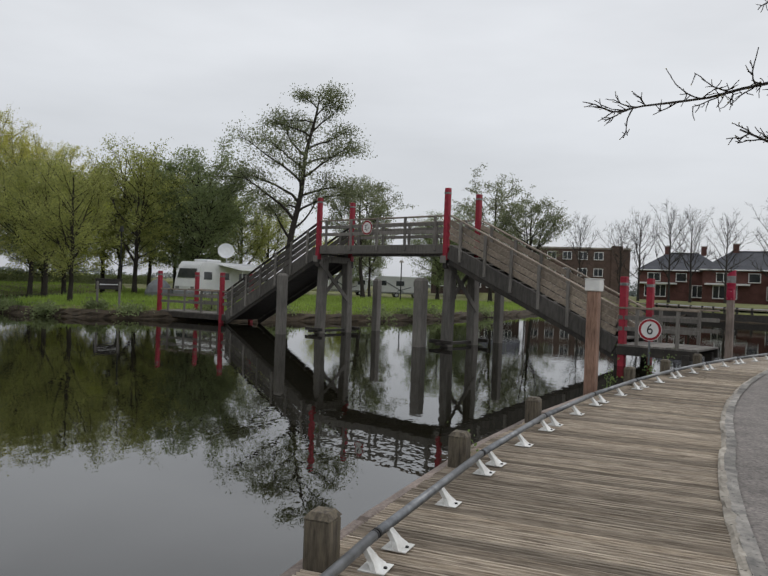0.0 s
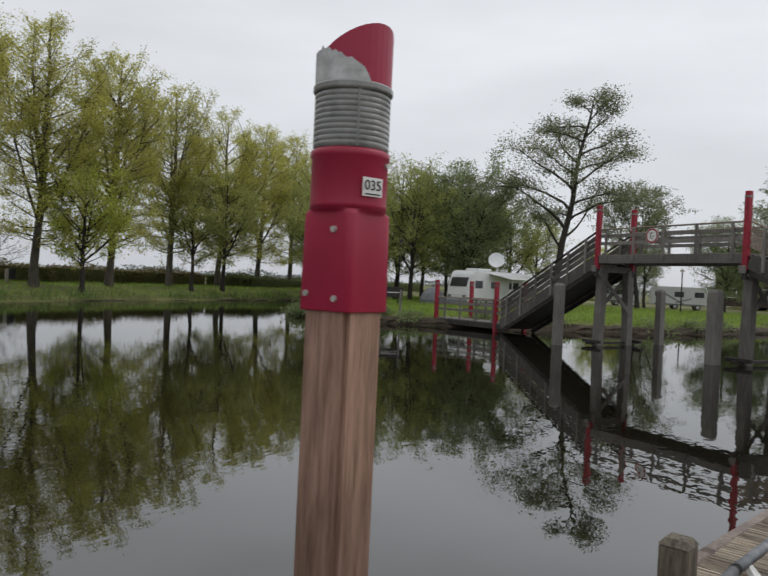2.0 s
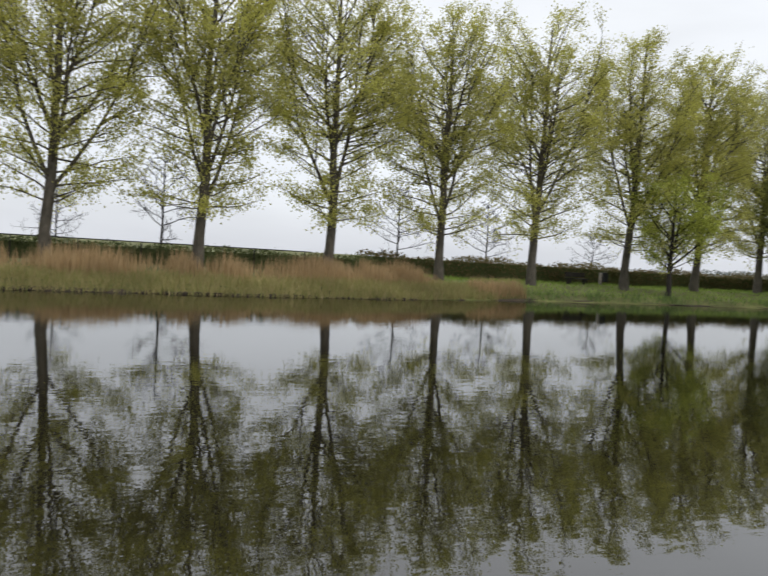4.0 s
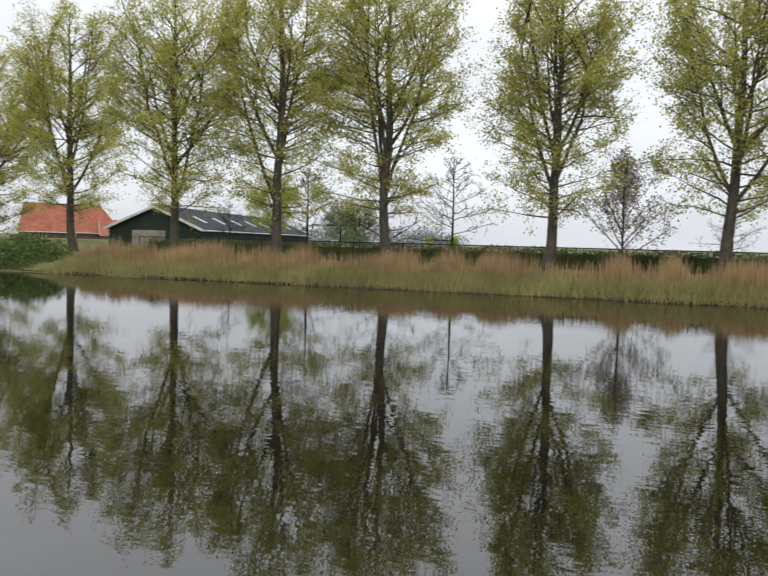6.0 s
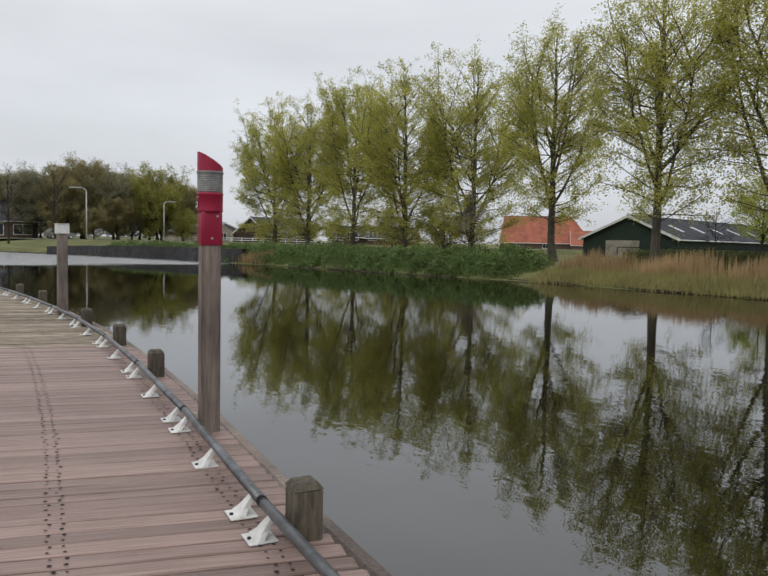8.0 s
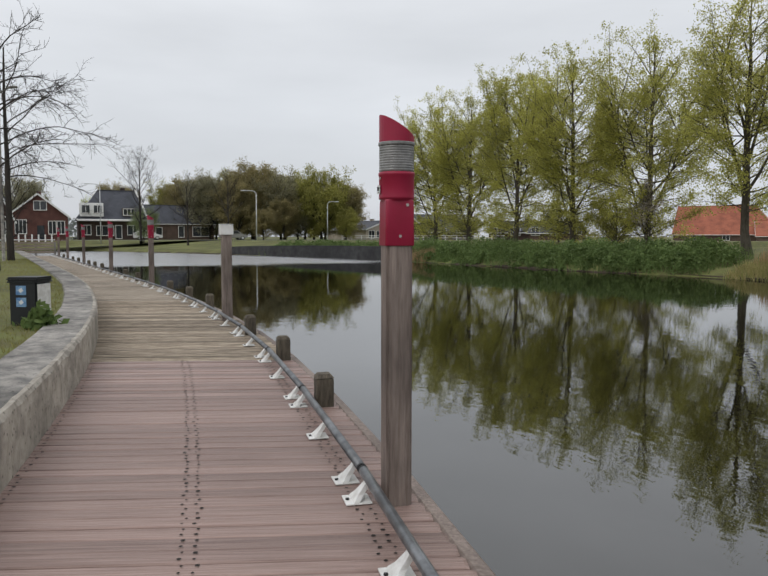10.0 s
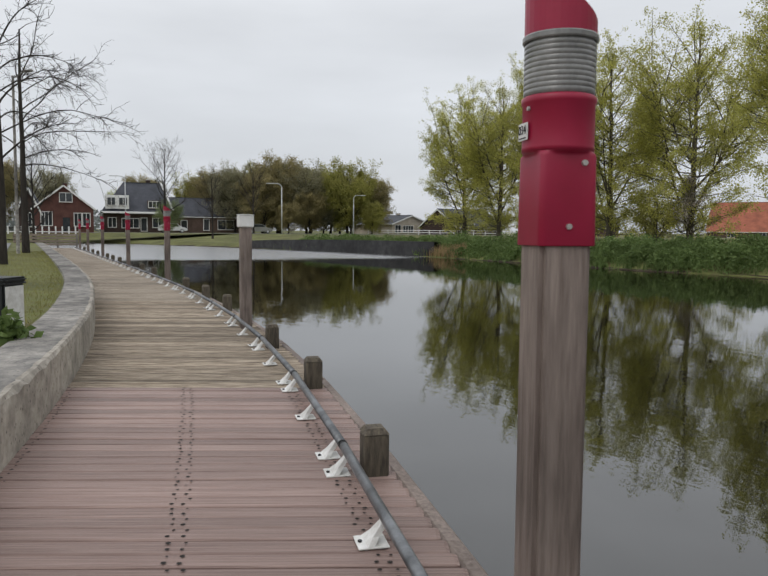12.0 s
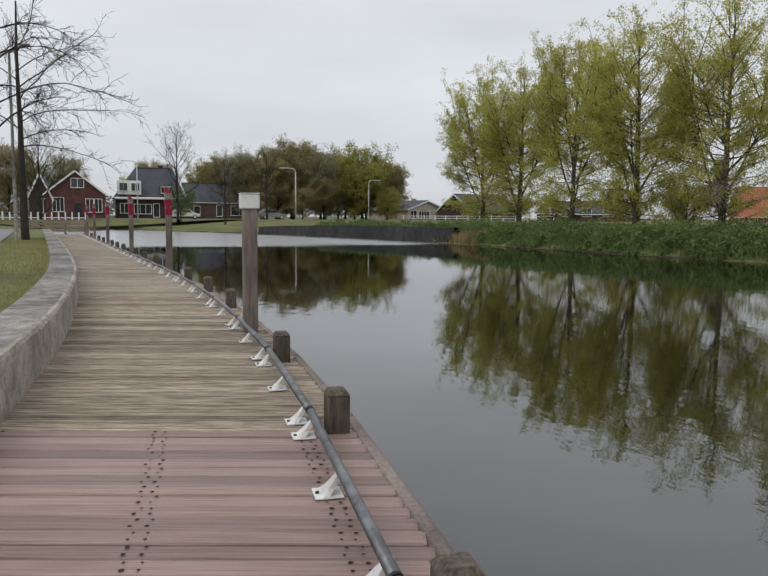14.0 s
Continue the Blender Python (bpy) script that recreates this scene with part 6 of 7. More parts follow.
def hip_roof(th, L, W, eave, ridge, wall_m, roof_m, over, hip):
    """Square walls under a hipped roof whose ridge is shortened by hip at each end."""
    h0, h1 = hip if isinstance(hip, tuple) else (hip, hip)
    part("wall", blk((L, W, eave + 0.4), (0, 0, eave / 2 - 0.2)), wall_m, th)
    b = bmesh.new()
    x, y = L / 2 + over, W / 2 + over
    v = [b.verts.new(q) for q in ((-x, -y, eave), (x, -y, eave), (x, y, eave), (-x, y, eave), (-x, -y, eave + 0.16), (x, -y, eave + 0.16), (x, y, eave + 0.16), (-x, y, eave + 0.16), (-L / 2 + h0, 0, ridge), (L / 2 - h1, 0, ridge))]
    for f in ((3, 2, 1, 0), (0, 1, 5, 4), (1, 2, 6, 5), (2, 3, 7, 6), (3, 0, 4, 7), (4, 5, 9, 8), (6, 7, 8, 9), (5, 6, 9), (7, 4, 8)):
        b.faces.new([v[k] for k in f])
    part("roof", b, roof_m, th)
    part("ridge_tiles", beam((-L / 2 + h0, 0, ridge + 0.03), (L / 2 - h1, 0, ridge + 0.03), 0.24, 0.12, 0.03), roof_m, th)
    for sg in (-1, 1):
        if h0 != h1:
            part("bargeboard", beam((x, sg * y, eave + 0.2), (L / 2 - h1, 0, ridge + 0.05), 0.25, 0.25), WHITE_P, th, "white hip edging")
        part("gutter", rod((-x, sg * (y + 0.06), eave + 0.1), (x, sg * (y + 0.06), eave + 0.1), 0.08), WHITE_P, th, "white gutter")


def house(name, label, at, rz, L, W, eave, ridge, wall_m, roof_m, wins=(), chimneys=(), barge=True, over=0.35, z0=None, hip=0.0):
    """Ridge along local x; long walls at y = -W/2 and W/2; gables at x = -L/2 and L/2. eave, ridge: above the ground."""
    z = ground_z(at[0], at[1]) if z0 is None else z0
    th = thing(name, label, "house", (at[0], at[1], z), rz)
    if hip:
        hip_roof(th, L, W, eave, ridge, wall_m, roof_m, over, hip)
    else:
        gable_roof(th, L, W, eave, ridge, wall_m, roof_m, over, barge)
    for x, y, h in chimneys:
        ch = part("chimney", blk((0.7, 0.6, h), (x, y, ridge - 0.3 + h / 2), (0, 0, 0), 0.03), wall_m, th)
        part("chimney_cap", blk((0.85, 0.75, 0.1), (x, y, ridge - 0.25 + h)), CONC, ch)
    for face, u, zc, w, h, bars in wins:
        if face == "f":
            window(th, (u, -W / 2, zc), 0, w, h, bars=bars)
        elif face == "b":
            window(th, (u, W / 2, zc), math.pi, w, h, bars=bars)
        elif face == "l":
            window(th, (-L / 2, u, zc), -math.pi / 2, w, h, bars=bars)
        else:
            window(th, (L / 2, u, zc), math.pi / 2, w, h, bars=bars)
    return th


E90 = math.pi / 2
# west: houses across the water, gables or fronts to the east
hs = house("brick_house", "red brick house with a white-trimmed front gable", (-128.6, -7.2), 0.03, 8.0, 8.2, 3.6, 6.9, BRICK_R, TILE_D,
           [("r", -2.4, 2.0, 1.5, 2.0, 2), ("r", 1.9, 1.9, 1.0, 1.9, 1), ("r", 3.1, 1.9, 1.0, 1.9, 1), ("r", 0.3, 5.2, 1.7, 1.3, 1)], [(-2, 0, 1.0)])
part("door", blk((0.08, 1.0, 2.2), (4.04, 0.3, 1.1), (0, 0, 0), 0.01), GLASS_D, hs)
house("side_wing", "dark timber side wing with a small white-edged gable", (-128.0, -12.0), 0.03, 6.7, 3.0, 3.2, 6.4, BRICK_D, TILE_D, [("r", 0.4, 1.8, 0.9, 2.0, 1)])
dk = house("dark_house", "dark brick house with a steep slate roof and white dormer", (-135.5, 3.4), E90 + 0.05, 10.5, 8.0, 3.2, 8.3, BRICK_D, TILE_D,
           [("f", 3.6, 1.6, 2.6, 1.5, 2), ("f", -1.2, 1.5, 2.6, 1.5, 2), ("f", 0.9, 1.3, 0.9, 2.1, 0), ("f", -4.0, 1.6, 1.2, 1.5, 1)], [(2.0, 0.4, 0.8)], hip=(3.2, 1.2))
part("dormer", blk((3.6, 3.0, 2.2), (-3.2, -2.9, 4.9), (0, 0, 0), 0.03), WHITE_P, dk, "white flat-roofed dormer")
for u in (-4.1, -2.3):
    window(dk, (u, -4.4, 5.0), 0, 1.2, 1.2, bars=1)
part("small_dormer", blk((2.1, 2.2, 1.4), (2.6, -2.9, 4.55), (0, 0, 0), 0.03), BRICK_D, dk)
window(dk, (2.6, -4.0, 4.6), 0, 1.8, 1.0, bars=2)
part("awning", blk((10.8, 1.1, 0.2), (0, -4.4, 3.15), (0, 0, 0), 0.02), WHITE_P, dk, "white porch board")
house("long_house", "low brown brick house with a long dark roof", (-139.8, 14.6), E90 + 0.05, 12.0, 8.0, 2.9, 6.0, BRICK_B, TILE_D,
      [("f", -3.6, 1.4, 1.0, 1.4, 0), ("f", 3.6, 1.4, 2.8, 1.6, 1), ("f", 0.2, 1.4, 0.9, 1.9, 0)], [(2, 0, 0.8)], barge=False)
house("bungalow", "cream bungalow with a low white-edged roof", (-141.5, 51.6), 0.35, 12.0, 9.6, 2.3, 3.9, CREAM, TILE_D, [("r", -0.8, 1.4, 2.6, 1.2, 3), ("r", -3.4, 1.4, 1.4, 1.4, 1)], [(1.0, 1.0, 0.8)], z0=1.0)
house("corner_house", "pale corner house with a yellow board", (-122.0, -22.0), 0.2, 9, 9, 4.5, 8.0, CREAM, TILE_D, [("r", 1.5, 1.8, 1.6, 1.6, 1), ("r", 1.5, 5.2, 1.2, 1.2, 1)])
# behind the poplars
for x, y, rz, L, W, ev, rg, wm in ((-131.0, 62.0, 1.9, 12, 10, 1.4, 4.6, BRICK_D), (-110.0, 68.0, 0.55, 8, 6.5, 1.3, 3.0, BRICK_D), (-101.0, 69.5, 0.55, 7, 6, 1.2, 2.8, BRICK_B)):
    house("village_house", "dark-roofed village house behind the poplars", (x, y), rz, L, W, ev, rg, wm, TILE_D, [("r", 0, 1.5, 2.0, 1.2, 1), ("f", 1.0, 1.4, 1.6, 1.2, 1), ("f", -2.4, 1.4, 1.4, 1.2, 1)], [(1.5, 0, 0.8)])
# farmhouse and barn
house("farmhouse", "brick farmhouse with a big orange tiled roof", (-149.9, 157.5), 0.75, 25.0, 22.0, 1.4, 9.3, BRICK_B, TILE_O, [("f", -7, 0.8, 1.6, 1.2, 1), ("f", 0, 0.8, 1.6, 1.2, 1)], [(4.5, 0, 1.2)], z0=0.9, hip=(0.3, 5.5))
house("farm_annexe", "lower farm annexe with orange tiles and white edge", (-135.0, 161.0), 0.75, 13.0, 15.0, 1.2, 5.0, BRICK_B, TILE_O, [("f", 0, 0.7, 1.0, 0.8, 1)], z0=0.9)
bn = house("barn", "long dark green barn with grey sheet roof and roof lights", (-53.1, 83.4), radians(102), 44.0, 10.0, 1.95, 4.15, GREEN_B, SHEET, (), z0=0.85)
part("barn_door", blk((0.1, 3.6, 1.7), (-22.08, 0.6, 0.9), (0, 0, 0), 0.02), CONC, bn, "pale grey sliding door")
sl = math.atan2(2.2, 5.0)
for k in range(7):
    part("roof_light", blk((0.75, 1.6, 0.05), (-17.5 + k * 5.6, -3.0, 4.15 - 3.0 * math.tan(sl) + 0.24), (sl, 0, 0)), SKYLIGHT, bn, "pale roof-light sheet")
# east: brick terrace beyond the bridge
for (x, y), rz, L in (((100.8, -44.5), -2.02, 10.5), ((91.7, -49.4), -2.02, 11.5), ((83.9, -54.5), -2.02, 11.0)):
    t = house("terrace_house", "dark red brick terrace house with white trim and tiled roof", (x, y), rz, L, 8.0, 3.9, 6.5, BRICK_R, TILE_D,
              [("f", -3.4, 3.1, 1.5, 1.0, 1), ("f", 0, 3.1, 1.2, 1.0, 0), ("f", 3.4, 3.1, 1.5, 1.0, 1), ("f", -3.2, 1.3, 2.6, 1.5, 3), ("f", 2.6, 1.3, 2.4, 1.5, 3)], [(-2.0, 0, 1.2), (2.6, 0, 1.2)], hip=3.2)
    part("canopy", blk((5.0, 0.9, 0.22), (-3.0, -4.4, 2.25), (0, 0, 0), 0.02), WHITE_P, t, "white canopy board")
fl = thing("brick_flats", "flat-roofed brown brick block of flats", "building", (131.5, -39.0, 1.0), -1.85)
part("wall", blk((17.0, 12.0, 8.4), (0, 0, 4.2), (0, 0, 0), 0.05), BRICK_B, fl)
part("roof_edge", blk((17.3, 12.3, 0.3), (0, 0, 8.5), (0, 0, 0), 0.03), CONC, fl)
part("stair_tower", blk((1.8, 3.0, 9.0), (6.4, -4.8, 4.5), (0, 0, 0), 0.05), BRICK_B, fl)
for k in range(5):
    for z in (1.8, 4.4, 7.2):
        window(fl, (-7.0 + k * 2.6, -6.0, z), 0, 1.4, 1.2, bars=1)
house("park_house", "white-windowed dark house seen under the bridge", (120.0, -19.0), -1.73, 14, 8, 4.6, 7.2, BRICK_D, TILE_D, [("f", -5 + 2.5 * k, z, 1.6, 1.2, 2) for k in range(5) for z in (1.5, 3.9)])

# quay, fence and road on the east side
q = [(80, -29.2), (66, -29.6), (58.5, -32.6), (50.2, -41.2)]
qs = spline(q, 12)
rows = [[(x, y, z) for x, y in qs] for z in (-0.6, 0.62)]
tagged(part("east_quay", loft(rows, W_DARK), W_DARK), "dark timber quay boards on the opposite side", "quay wall", kind="structure")
fence = thing("quay_rail", "low dark timber rail along the opposite quay", "rail", (0, 0, 0))
for k in range(0, len(qs) - 1, 2):
    a = qs[k]
    part("post", blk((0.16, 0.16, 0.55), (a[0], a[1] - 0.3, 0.9), (0, 0, 0), 0.02), W_DARK, fence)
for k in range(0, len(qs) - 3, 3):
    a, b = qs[k], qs[k + 3]
    part("rail", beam((a[0], a[1] - 0.3, 1.02), (b[0], b[1] - 0.3, 1.02), 0.12, 0.10, 0.01), W_HAND, fence)
rows = [[(x + 2.5 + o * 0.5, y - 2.6 - o, 1.0 + 0.02 * o) for x, y in qs] for o in (0, 2.2)]
tagged(part("east_path", loft(rows, ROADM), ROADM), "pale path along the opposite quay", "path", kind="structure")
jet = thing("jetty", "small low timber jetty in the water beyond the bridge", "jetty", (66.5, -23.5, 0), -0.35)
for k in range(7):
    part("plank", blk((1.3, 1.5, 0.06), (k * 1.32 - 4, 0, 0.72), (0, 0, 0), 0.01), W_HAND, jet)
for k in range(5):
    for y in (-0.65, 0.65):
        part("post", blk((0.14, 0.14, 2.2), (k * 2.0 - 4.2, y, 0.1), (0, 0, 0), 0.015), W_DARK, jet)
part("rail", beam((-4.6, 0.7, 1.15), (4.6, 0.7, 1.15), 0.08, 0.06), W_HAND, jet)

# west: quay wall, road, fences
q = spline([(-56.0, 23.6), (-63.0, 21.6), (-71.0, 19.0), (-79.0, 15.6), (-83.0, 13.6)], 10)
top = [1.15, 1.15, 1.1, 0.95, 0.8]
tz = np.interp(np.linspace(0, 4, len(q)), range(5), top)
rows = [[(x, y - 0.25, -0.6) for x, y in q], [(x, y - 0.2, t) for (x, y), t in zip(q, tz)], [(x, y + 0.35, t) for (x, y), t in zip(q, tz)], [(x, y + 0.5, t - 0.9) for (x, y), t in zip(q, tz)]]
tagged(part("west_quay_wall", loft(rows, CONC_D), CONC_D), "dark stained concrete quay wall at the far end", "quay wall", kind="structure")
rows = [[(-106.0 - 0.10 * y + o, y, 1.42 + 0.02) for y in range(-40, 70, 4)] for o in (0.0, -6.0)]
tagged(part("west_road", loft(rows, ROADM), ROADM), "pale road in front of the houses", "road", kind="structure")
rows = [[(*rail_at(s, o)[:2], 0.87) for s in np.arange(s_of_x(-38), LEN - 1, 2.0)] for o in (-4.2, -5.6, -13.5)]
tagged(part("near_road", loft(rows, ROADM), ROADM), "pale asphalt road beside the lawn", "road", kind="structure")
pf = thing("white_fence", "low white fence with square posts by the road bridge", "fence", (-86.5, -7.2, 1.35))
for k in range(13):
    part("post", blk((0.14, 0.14, 0.8), (-0.05 * (k - 6), (k - 6) * 0.62, 0.4), (0, 0, 0), 0.015), WHITE_P, pf)
for z in (0.62, 0.25):
    part("rail", beam((0.3, -4.0, z), (-0.3, 4.0, z), 0.06, 0.08), W_DARK if z > 0.5 else WHITE_P, pf)
gf = thing("board_fence", "grey timber board fence at the end of the boardwalk", "fence", (-67.0, -4.2, 0.45), 0.15)
for z in (0.25, 0.5, 0.75, 0.98):
    part("board", beam((0.15, -2.6, z), (-0.1, 2.0, z), 0.04, 0.17, 0.006), W_HAND, gf)
for y in (-2.5, -1.0, 0.5, 1.9):
    part("post", blk((0.12, 0.12, 1.1), (-0.1, y, 0.5), (0, 0, 0), 0.01), W_BRIDGE, gf)
wf = thing("field_fence", "white post-and-rail fence by the bungalow", "fence", (-112.0, 50.0, 1.2), 0.65)
for k in range(16):
    part("post", blk((0.1, 0.1, 1.0), (k * 2.0 - 15, 0, 0.5)), WHITE_P, wf)
for z in (0.55, 0.9):
    part("rail", beam((-15, 0, z), (15, 0, z), 0.04, 0.1), WHITE_P, wf)


def street_lamp(at, h, arm, az):
    th = thing("street_lamp", "pale tall street lamp with a curved arm", "street lamp", (at[0], at[1], ground_z(*at)), az)
    part("pole", cyl(0.09, 0.06, h - 0.5, seg=12), LAMP_M, th, smooth=True)
    pts = [np.array((arm * (1 - math.cos(t)), 0, h - 0.5 + 0.55 * math.sin(t))) for t in np.linspace(0, math.pi / 2, 7)] + [np.array((arm + 0.9, 0, h + 0.06))]
    V, F = tubes([(np.array(pts), np.full(8, 0.055))], 8)
    part("arm", data_mesh("arm", [tuple(map(float, v)) for v in V], F, LAMP_M), LAMP_M, th)
    part("lamp_head", blk((0.7, 0.22, 0.12), (arm + 1.1, 0, h + 0.05), (0, 0, 0), 0.04), LAMP_M, th)


street_lamp((-104.9, 21.9), 6.9, 0.7, -E90 - 0.1)
street_lamp((-121.5, 37.5), 6.4, 0.6, E90)
street_lamp((-118.0, 1.6), 8.6, 0.7, -E90)
street_lamp((-98.0, 70.0), 4.2, 0.6, E90)
park_lamp = thing("park_lamp", "dark park lamp post behind the information board", "street lamp", (48.5, 14.7, 0.4))
part("pole", cyl(0.06, 0.05, 4.3, seg=10), BLACK, park_lamp)
part("lamp_head", cyl(0.16, 0.10, 0.35, (0, 0, 4.3), seg=12), BLACK, park_lamp)
pl2 = thing("park_lamp", "dark park lamp post by the caravan", "street lamp", (70.0, -4.2, 0.5))
part("pole", cyl(0.06, 0.05, 3.6, seg=10), BLACK, pl2)
part("lamp_head", cyl(0.22, 0.12, 0.2, (0, 0, 3.6), seg=12), CONC, pl2)

# litter bin on the lawn
lb = thing("litter_bin", "black litter bin with blue stickers and a pale side", "litter bin", (-13.3, -0.20, 0.80), -0.45)
part("body", blk((0.34, 0.36, 0.57), (0, 0, 0.305), (0, 0, 0), 0.02, seg=2), BIN_K, lb)
part("lid", blk((0.39, 0.42, 0.055), (0, 0, 0.617), (0, 0, 0), 0.022, seg=2), BIN_K, lb)
part("lid_rim", blk((0.37, 0.40, 0.02), (0, 0, 0.582), (0, 0, 0), 0.006), BIN_K, lb)
part("side_panel", blk((0.30, 0.006, 0.47), (0.0, 0.184, 0.32)), WHITE_M, lb, "pale side panel")
for z in (0.48, 0.33):
    st = part("sticker", blk((0.006, 0.13, 0.115), (0.173, -0.02, z)), BLUE, lb, "blue sticker")
    part("symbol", blk((0.002, 0.05, 0.045), (0.1775, -0.02, z), (0.6, 0, 0)), PLATE, st)
# bench and bin far away on the grass
bb = thing("bench", "low dark bench on the far grass bank", "bench", (34.8, 36.4, 0.8), 0.1)
part("seat", blk((1.9, 0.4, 0.06), (0, 0, 0.42), (0, 0, 0), 0.01), W_DARK, bb)
part("backrest", blk((1.9, 0.06, 0.3), (0, 0.2, 0.68), (0, 0, 0), 0.01), W_DARK, bb)
for x in (-0.75, 0.75):
    part("leg", blk((0.1, 0.36, 0.42), (x, 0, 0.2), (0, 0, 0), 0.01), W_DARK, bb)
fb = thing("litter_bin", "slim dark bin on a pale post on the far bank", "litter bin", (36.6, 35.8, 0.8))
part("body", blk((0.42, 0.42, 0.62), (0, 0, 0.62), (0, 0, 0), 0.03), BIN_K, fb)
part("post", blk((0.16, 0.16, 0.9), (-0.3, 0, 0.45), (0, 0, 0), 0.01), CONC, fb)

# information board on the peninsula
ib = thing("information_board", "dark timber information board on two posts", "sign board", (36.1, 11.1, 0.40), radians(113))
part("panel", blk((1.16, 0.08, 0.46), (0, 0, 1.1), (0, 0, 0), 0.01), W_DARK, ib)
part("top_rail", blk((1.2, 0.12, 0.06), (0, 0, 1.34), (0, 0, 0), 0.01), W_DARK, ib)
part("lettering", blk((0.80, 0.004, 0.04), (0.0, -0.043, 1.1)), PLATE, ib, "pale unreadable line of lettering")
part("lettering", blk((0.80, 0.004, 0.04), (0.0, 0.043, 1.1)), PLATE, ib, "pale unreadable line of lettering")
for x in (-0.48, 0.48):
    part("post", blk((0.1, 0.1, 1.3), (x, 0, 0.6), (0, 0, 0), 0.01), W_BRIDGE, ib)


# ---- vehicles ----
def wheel(th, x, y, r):
    w_ = part("wheel", cyl(r, r, 0.2, (x, y + (0.1 if y > 0 else 0.1), r), (E90, 0, 0), 22, bevel=0.03), TYRE, th)
    part("rim", cyl(r * 0.6, r * 0.6, 0.22, (x, y + 0.11, r), (E90, 0, 0), 16), LAMP_M, w_)


def camper(at, rz):
    th = thing("camper_van", "white motorhome with awning and roof dish", "camper van", (at[0], at[1], ground_z(*at)), rz)
    side = [(-3.1, 0.45), (3.0, 0.45), (3.12, 0.9), (3.02, 1.5), (2.72, 2.45), (2.45, 2.76), (-3.0, 2.76), (-3.12, 2.5)]
    b = poly(side, 2.2, Matrix.Translation((0, -1.1, 0)))
    bmesh.ops.bevel(b, geom=b.edges[:], offset=0.06, segments=2, affect="EDGES")
    part("body", b, VAN_W, th)
    part("windscreen", blk((0.05, 1.7, 0.7), (2.91, 0, 1.9), (0, -0.3, 0)), GLASS_D, th)
    for sy in (-1, 1):
        for x, z, w, h in ((-1.9, 1.75, 1.1, 0.5), (0.2, 1.75, 0.9, 0.5), (1.95, 1.75, 0.8, 0.55)):
            part("window", blk((w, 0.03, h), (x, sy * 1.105, z), (0, 0, 0), 0.01), GLASS_D, th)
        part("door", blk((0.7, 0.03, 1.7), (-0.75, sy * 1.108, 1.4), (0, 0, 0), 0.01), VAN_W, th)
        part("skirt", blk((5.6, 0.03, 0.18), (-0.2, sy * 1.106, 0.62)), VAN_G, th)
        part("headlight", blk((0.06, 0.35, 0.2), (3.12, sy * 0.75, 0.85), (0, 0, 0), 0.02), LENS, th)
        wheel(th, 1.9, sy * 0.95, 0.34)
        wheel(th, -1.8, sy * 0.95, 0.34)
    part("bumper", blk((0.2, 2.1, 0.3), (3.15, 0, 0.5), (0, 0, 0), 0.05), VAN_G, th)
    part("roof_box", blk((1.5, 1.3, 0.2), (0.9, 0, 2.85), (0, 0, 0), 0.06), VAN_W, th)
    part("awning", blk((4.2, 2.3, 0.05), (-1.2, 2.2, 2.42), (-0.17, 0, 0), 0.01), VAN_W, th, "pale extended awning")
    for x in (-3.2, 0.8):
        part("awning_pole", rod((x, 3.3, 0.0), (x, 3.3, 2.2), 0.025), LAMP_M, th)
    ds = part("dish_mast", rod((-0.9, 0.2, 2.75), (-0.9, 0.2, 3.3), 0.04), LAMP_M, th)
    b = lathe([(0.02, 0.0), (0.34, 0.05), (0.60, 0.16), (0.61, 0.17), (0.34, 0.075), (0.02, 0.025)], 28)
    bmesh.ops.transform(b, matrix=Matrix.Translation((-0.9, 0.1, 3.65)) @ Vector((math.cos(0.75) * 0.9, math.sin(0.75) * 0.9, 0.35)).to_track_quat("Z", "Y").to_matrix().to_4x4(), verts=b.verts)
    part("dish", b, VAN_W, ds, "white satellite dish")
    return th


camper((57.0, 10.4), radians(148))
th = thing("covered_motorbike", "grey tarpaulin-covered bike beside the motorhome", "motorbike", (55.6, 14.2, 0.42), 0.3)
b = lathe([(0.75, 0.0), (0.8, 0.4), (0.62, 0.9), (0.35, 1.25), (0.08, 1.4)], 12)
bmesh.ops.scale(b, vec=(0.6, 1.25, 1.0), verts=b.verts)
part("cover", b, VAN_G, th)


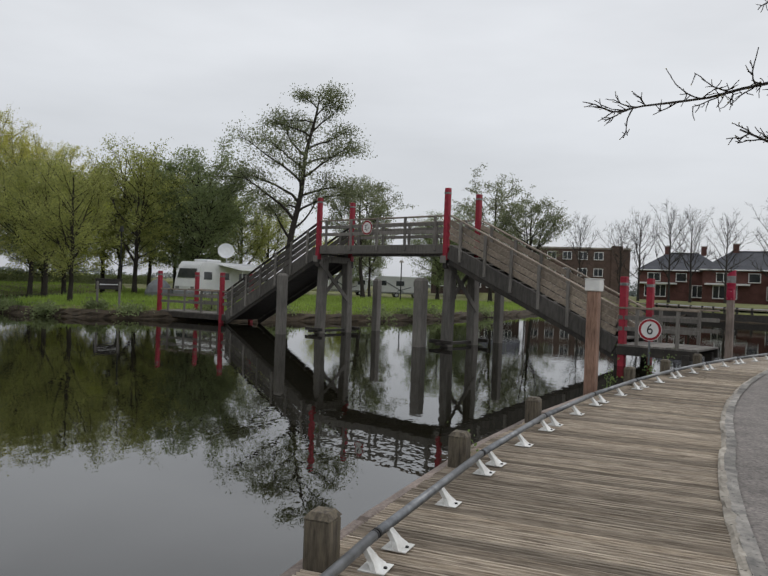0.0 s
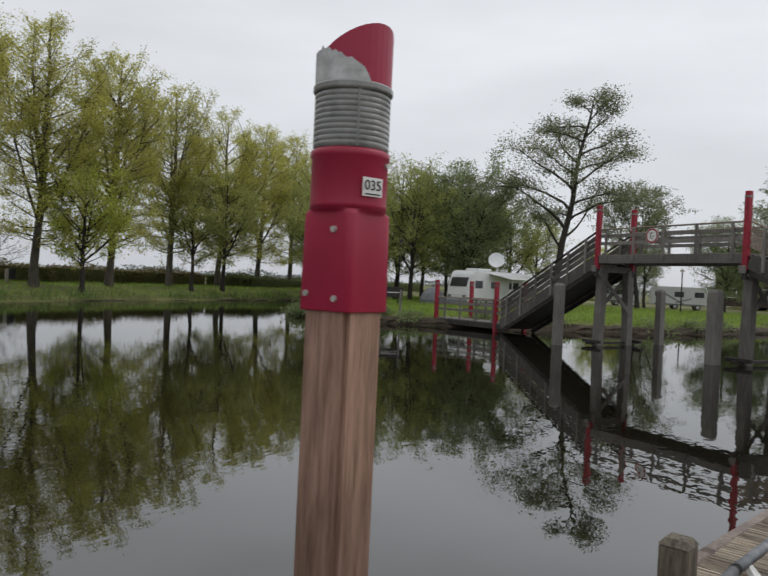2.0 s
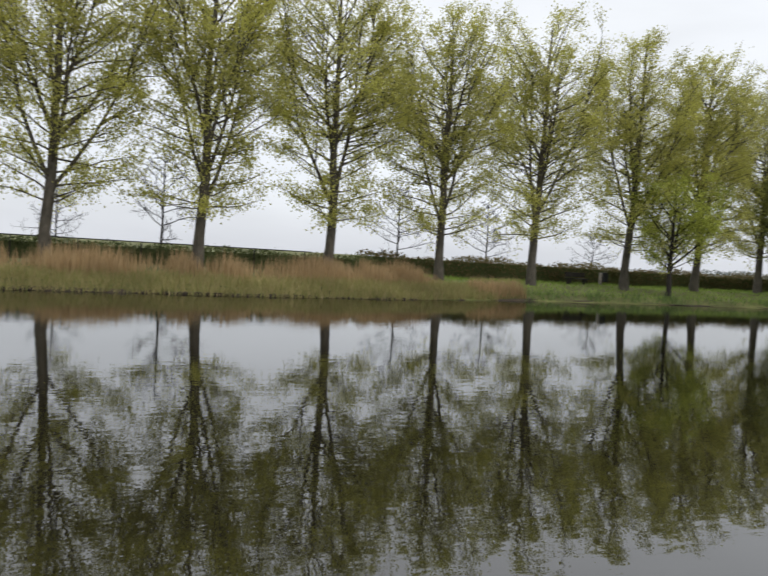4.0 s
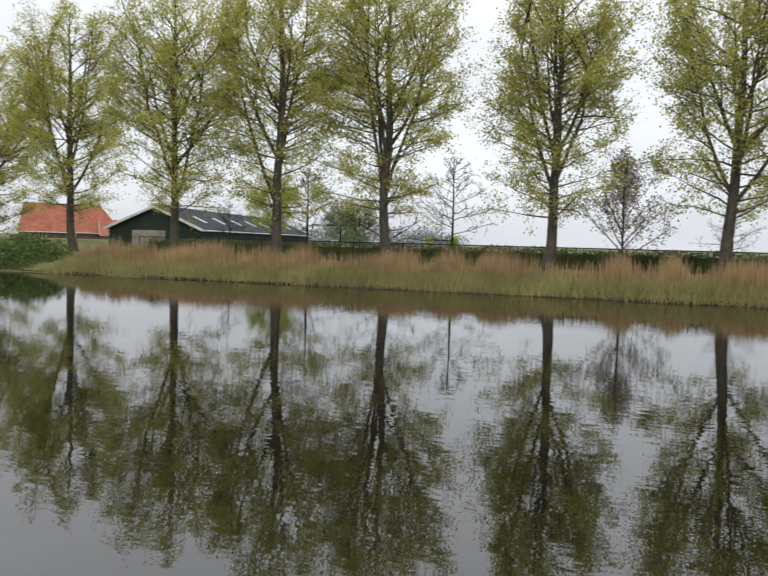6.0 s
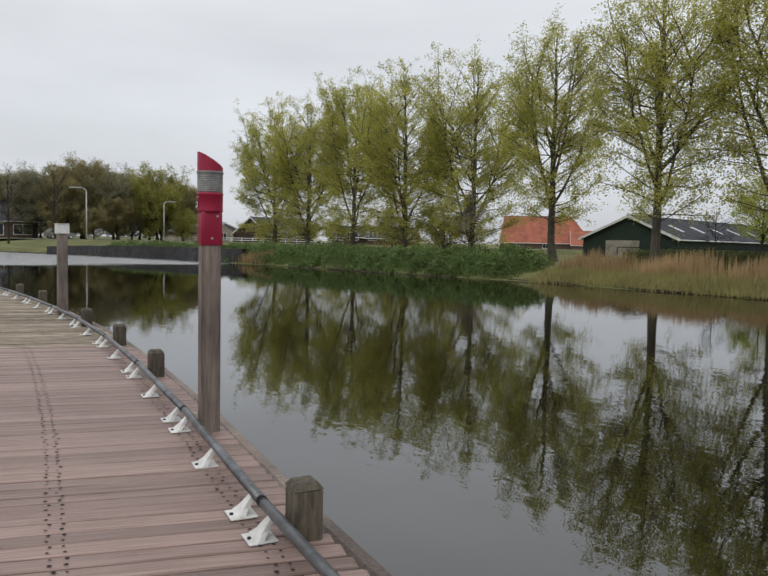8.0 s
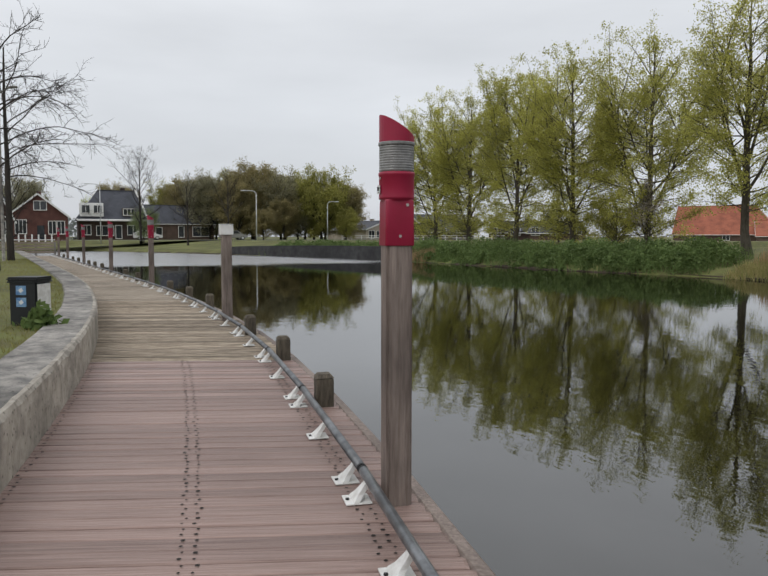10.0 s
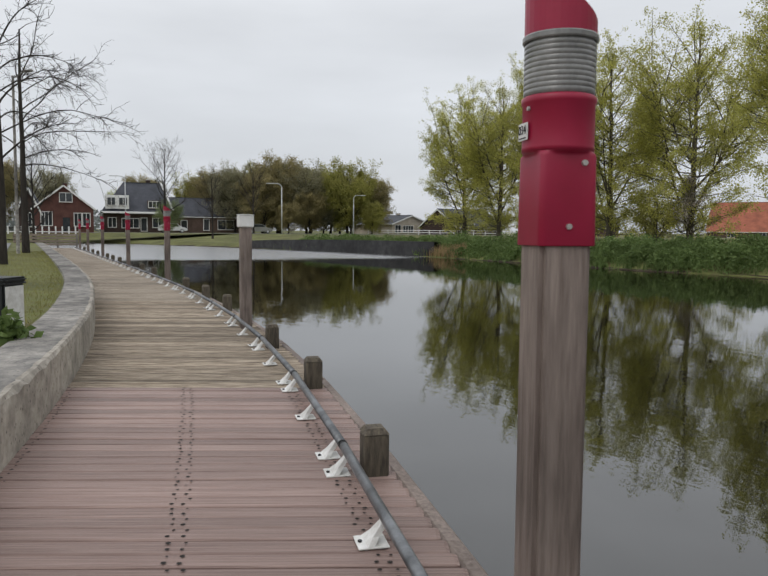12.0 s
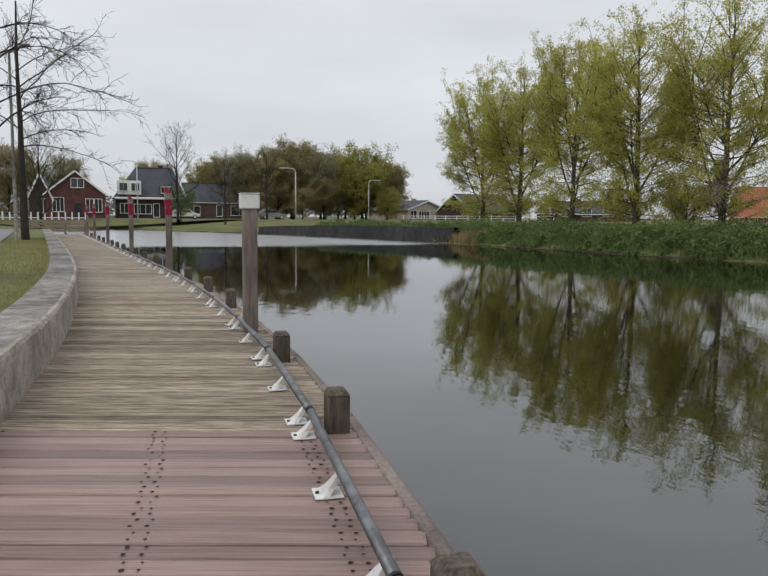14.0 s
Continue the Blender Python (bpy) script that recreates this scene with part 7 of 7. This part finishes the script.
def caravan(at, rz, L, label):
    th = thing("caravan", label, "caravan", (at[0], at[1], ground_z(*at)), rz)
    b = poly([(-L / 2, 0.5), (L / 2, 0.5), (L / 2 + 0.15, 1.2), (L / 2 - 0.1, 2.4), (L / 2 - 0.45, 2.62), (-L / 2 + 0.3, 2.62), (-L / 2, 2.4)], 2.2, Matrix.Translation((0, -1.1, 0)))
    bmesh.ops.bevel(b, geom=b.edges[:], offset=0.06, segments=2, affect="EDGES")
    part("body", b, VAN_W, th)
    for sy in (-1, 1):
        for x, w in ((-L * 0.36, 0.9), (0.0, 1.0), (L * 0.36, 1.0)):
            part("window", blk((w, 0.03, 0.6), (x, sy * 1.106, 1.75), (0, 0, 0), 0.01), GLASS_D, th)
        part("stripe", blk((L * 0.4, 0.02, 0.14), (-0.6, sy * 1.106, 1.25), (0, 0.5, 0)), VAN_G, th)
        part("stripe", blk((L * 0.3, 0.02, 0.12), (0.5, sy * 1.106, 1.05), (0, -0.3, 0)), VAN_G, th)
        part("skirt", blk((L * 0.9, 0.02, 0.12), (0, sy * 1.106, 0.6)), VAN_G, th)
        wheel(th, -0.4, sy * 0.95, 0.33)
        wheel(th, L * 0.34, sy * 0.95, 0.33)


caravan((93.0, -5.2), radians(-86), 6.0, "white touring motorhome parked on the grass")
caravan((100.0, 1.5), radians(-80), 5.0, "white caravan parked further back")


def car(at, rz, paint, label):
    th = thing("parked_car", label, "car", (at[0], at[1], 1.42), rz)
    b = poly([(-2.1, 0.3), (2.1, 0.3), (2.15, 0.7), (1.2, 0.95), (0.5, 1.45), (-1.3, 1.5), (-2.05, 0.95)], 1.7, Matrix.Translation((0, -0.85, 0)))
    bmesh.ops.bevel(b, geom=b.edges[:], offset=0.08, segments=2, affect="EDGES")
    part("body", b, paint, th)
    for sy in (-1, 1):
        part("side_window", poly([(-1.5, 1.0), (0.9, 1.0), (0.42, 1.38), (-1.2, 1.4)], 0.02, Matrix.Translation((0, sy * 0.855 - 0.01, 0))), GLASS_D, th)
        part("headlight", blk((0.08, 0.3, 0.14), (2.12, sy * 0.6, 0.68), (0, 0, 0), 0.02), LENS, th)
        wheel(th, 1.3, sy * 0.75, 0.32)
        wheel(th, -1.3, sy * 0.75, 0.32)


car((-118.5, 21.0), radians(99), CAR_S, "beige-silver hatchback parked by the road")
car((-121.5, 8.4), radians(95), VAN_W, "white car parked in front of the house")

# slim grey lamp post on the lawn near the road
gl = thing("street_lamp", "slim grey street lamp post on the lawn", "street lamp", (-40.2, -3.25, 0.82))
part("pole", cyl(0.075, 0.05, 7.6, seg=12), CONC_TOP, gl)
part("arm", rod((0, 0, 7.5), (0.5, 0.5, 7.7), 0.03), CONC_TOP, gl)
part("lamp_head", blk((0.5, 0.18, 0.09), (0.66, 0.66, 7.72), (0, 0, 0.785), 0.03), CONC_TOP, gl)
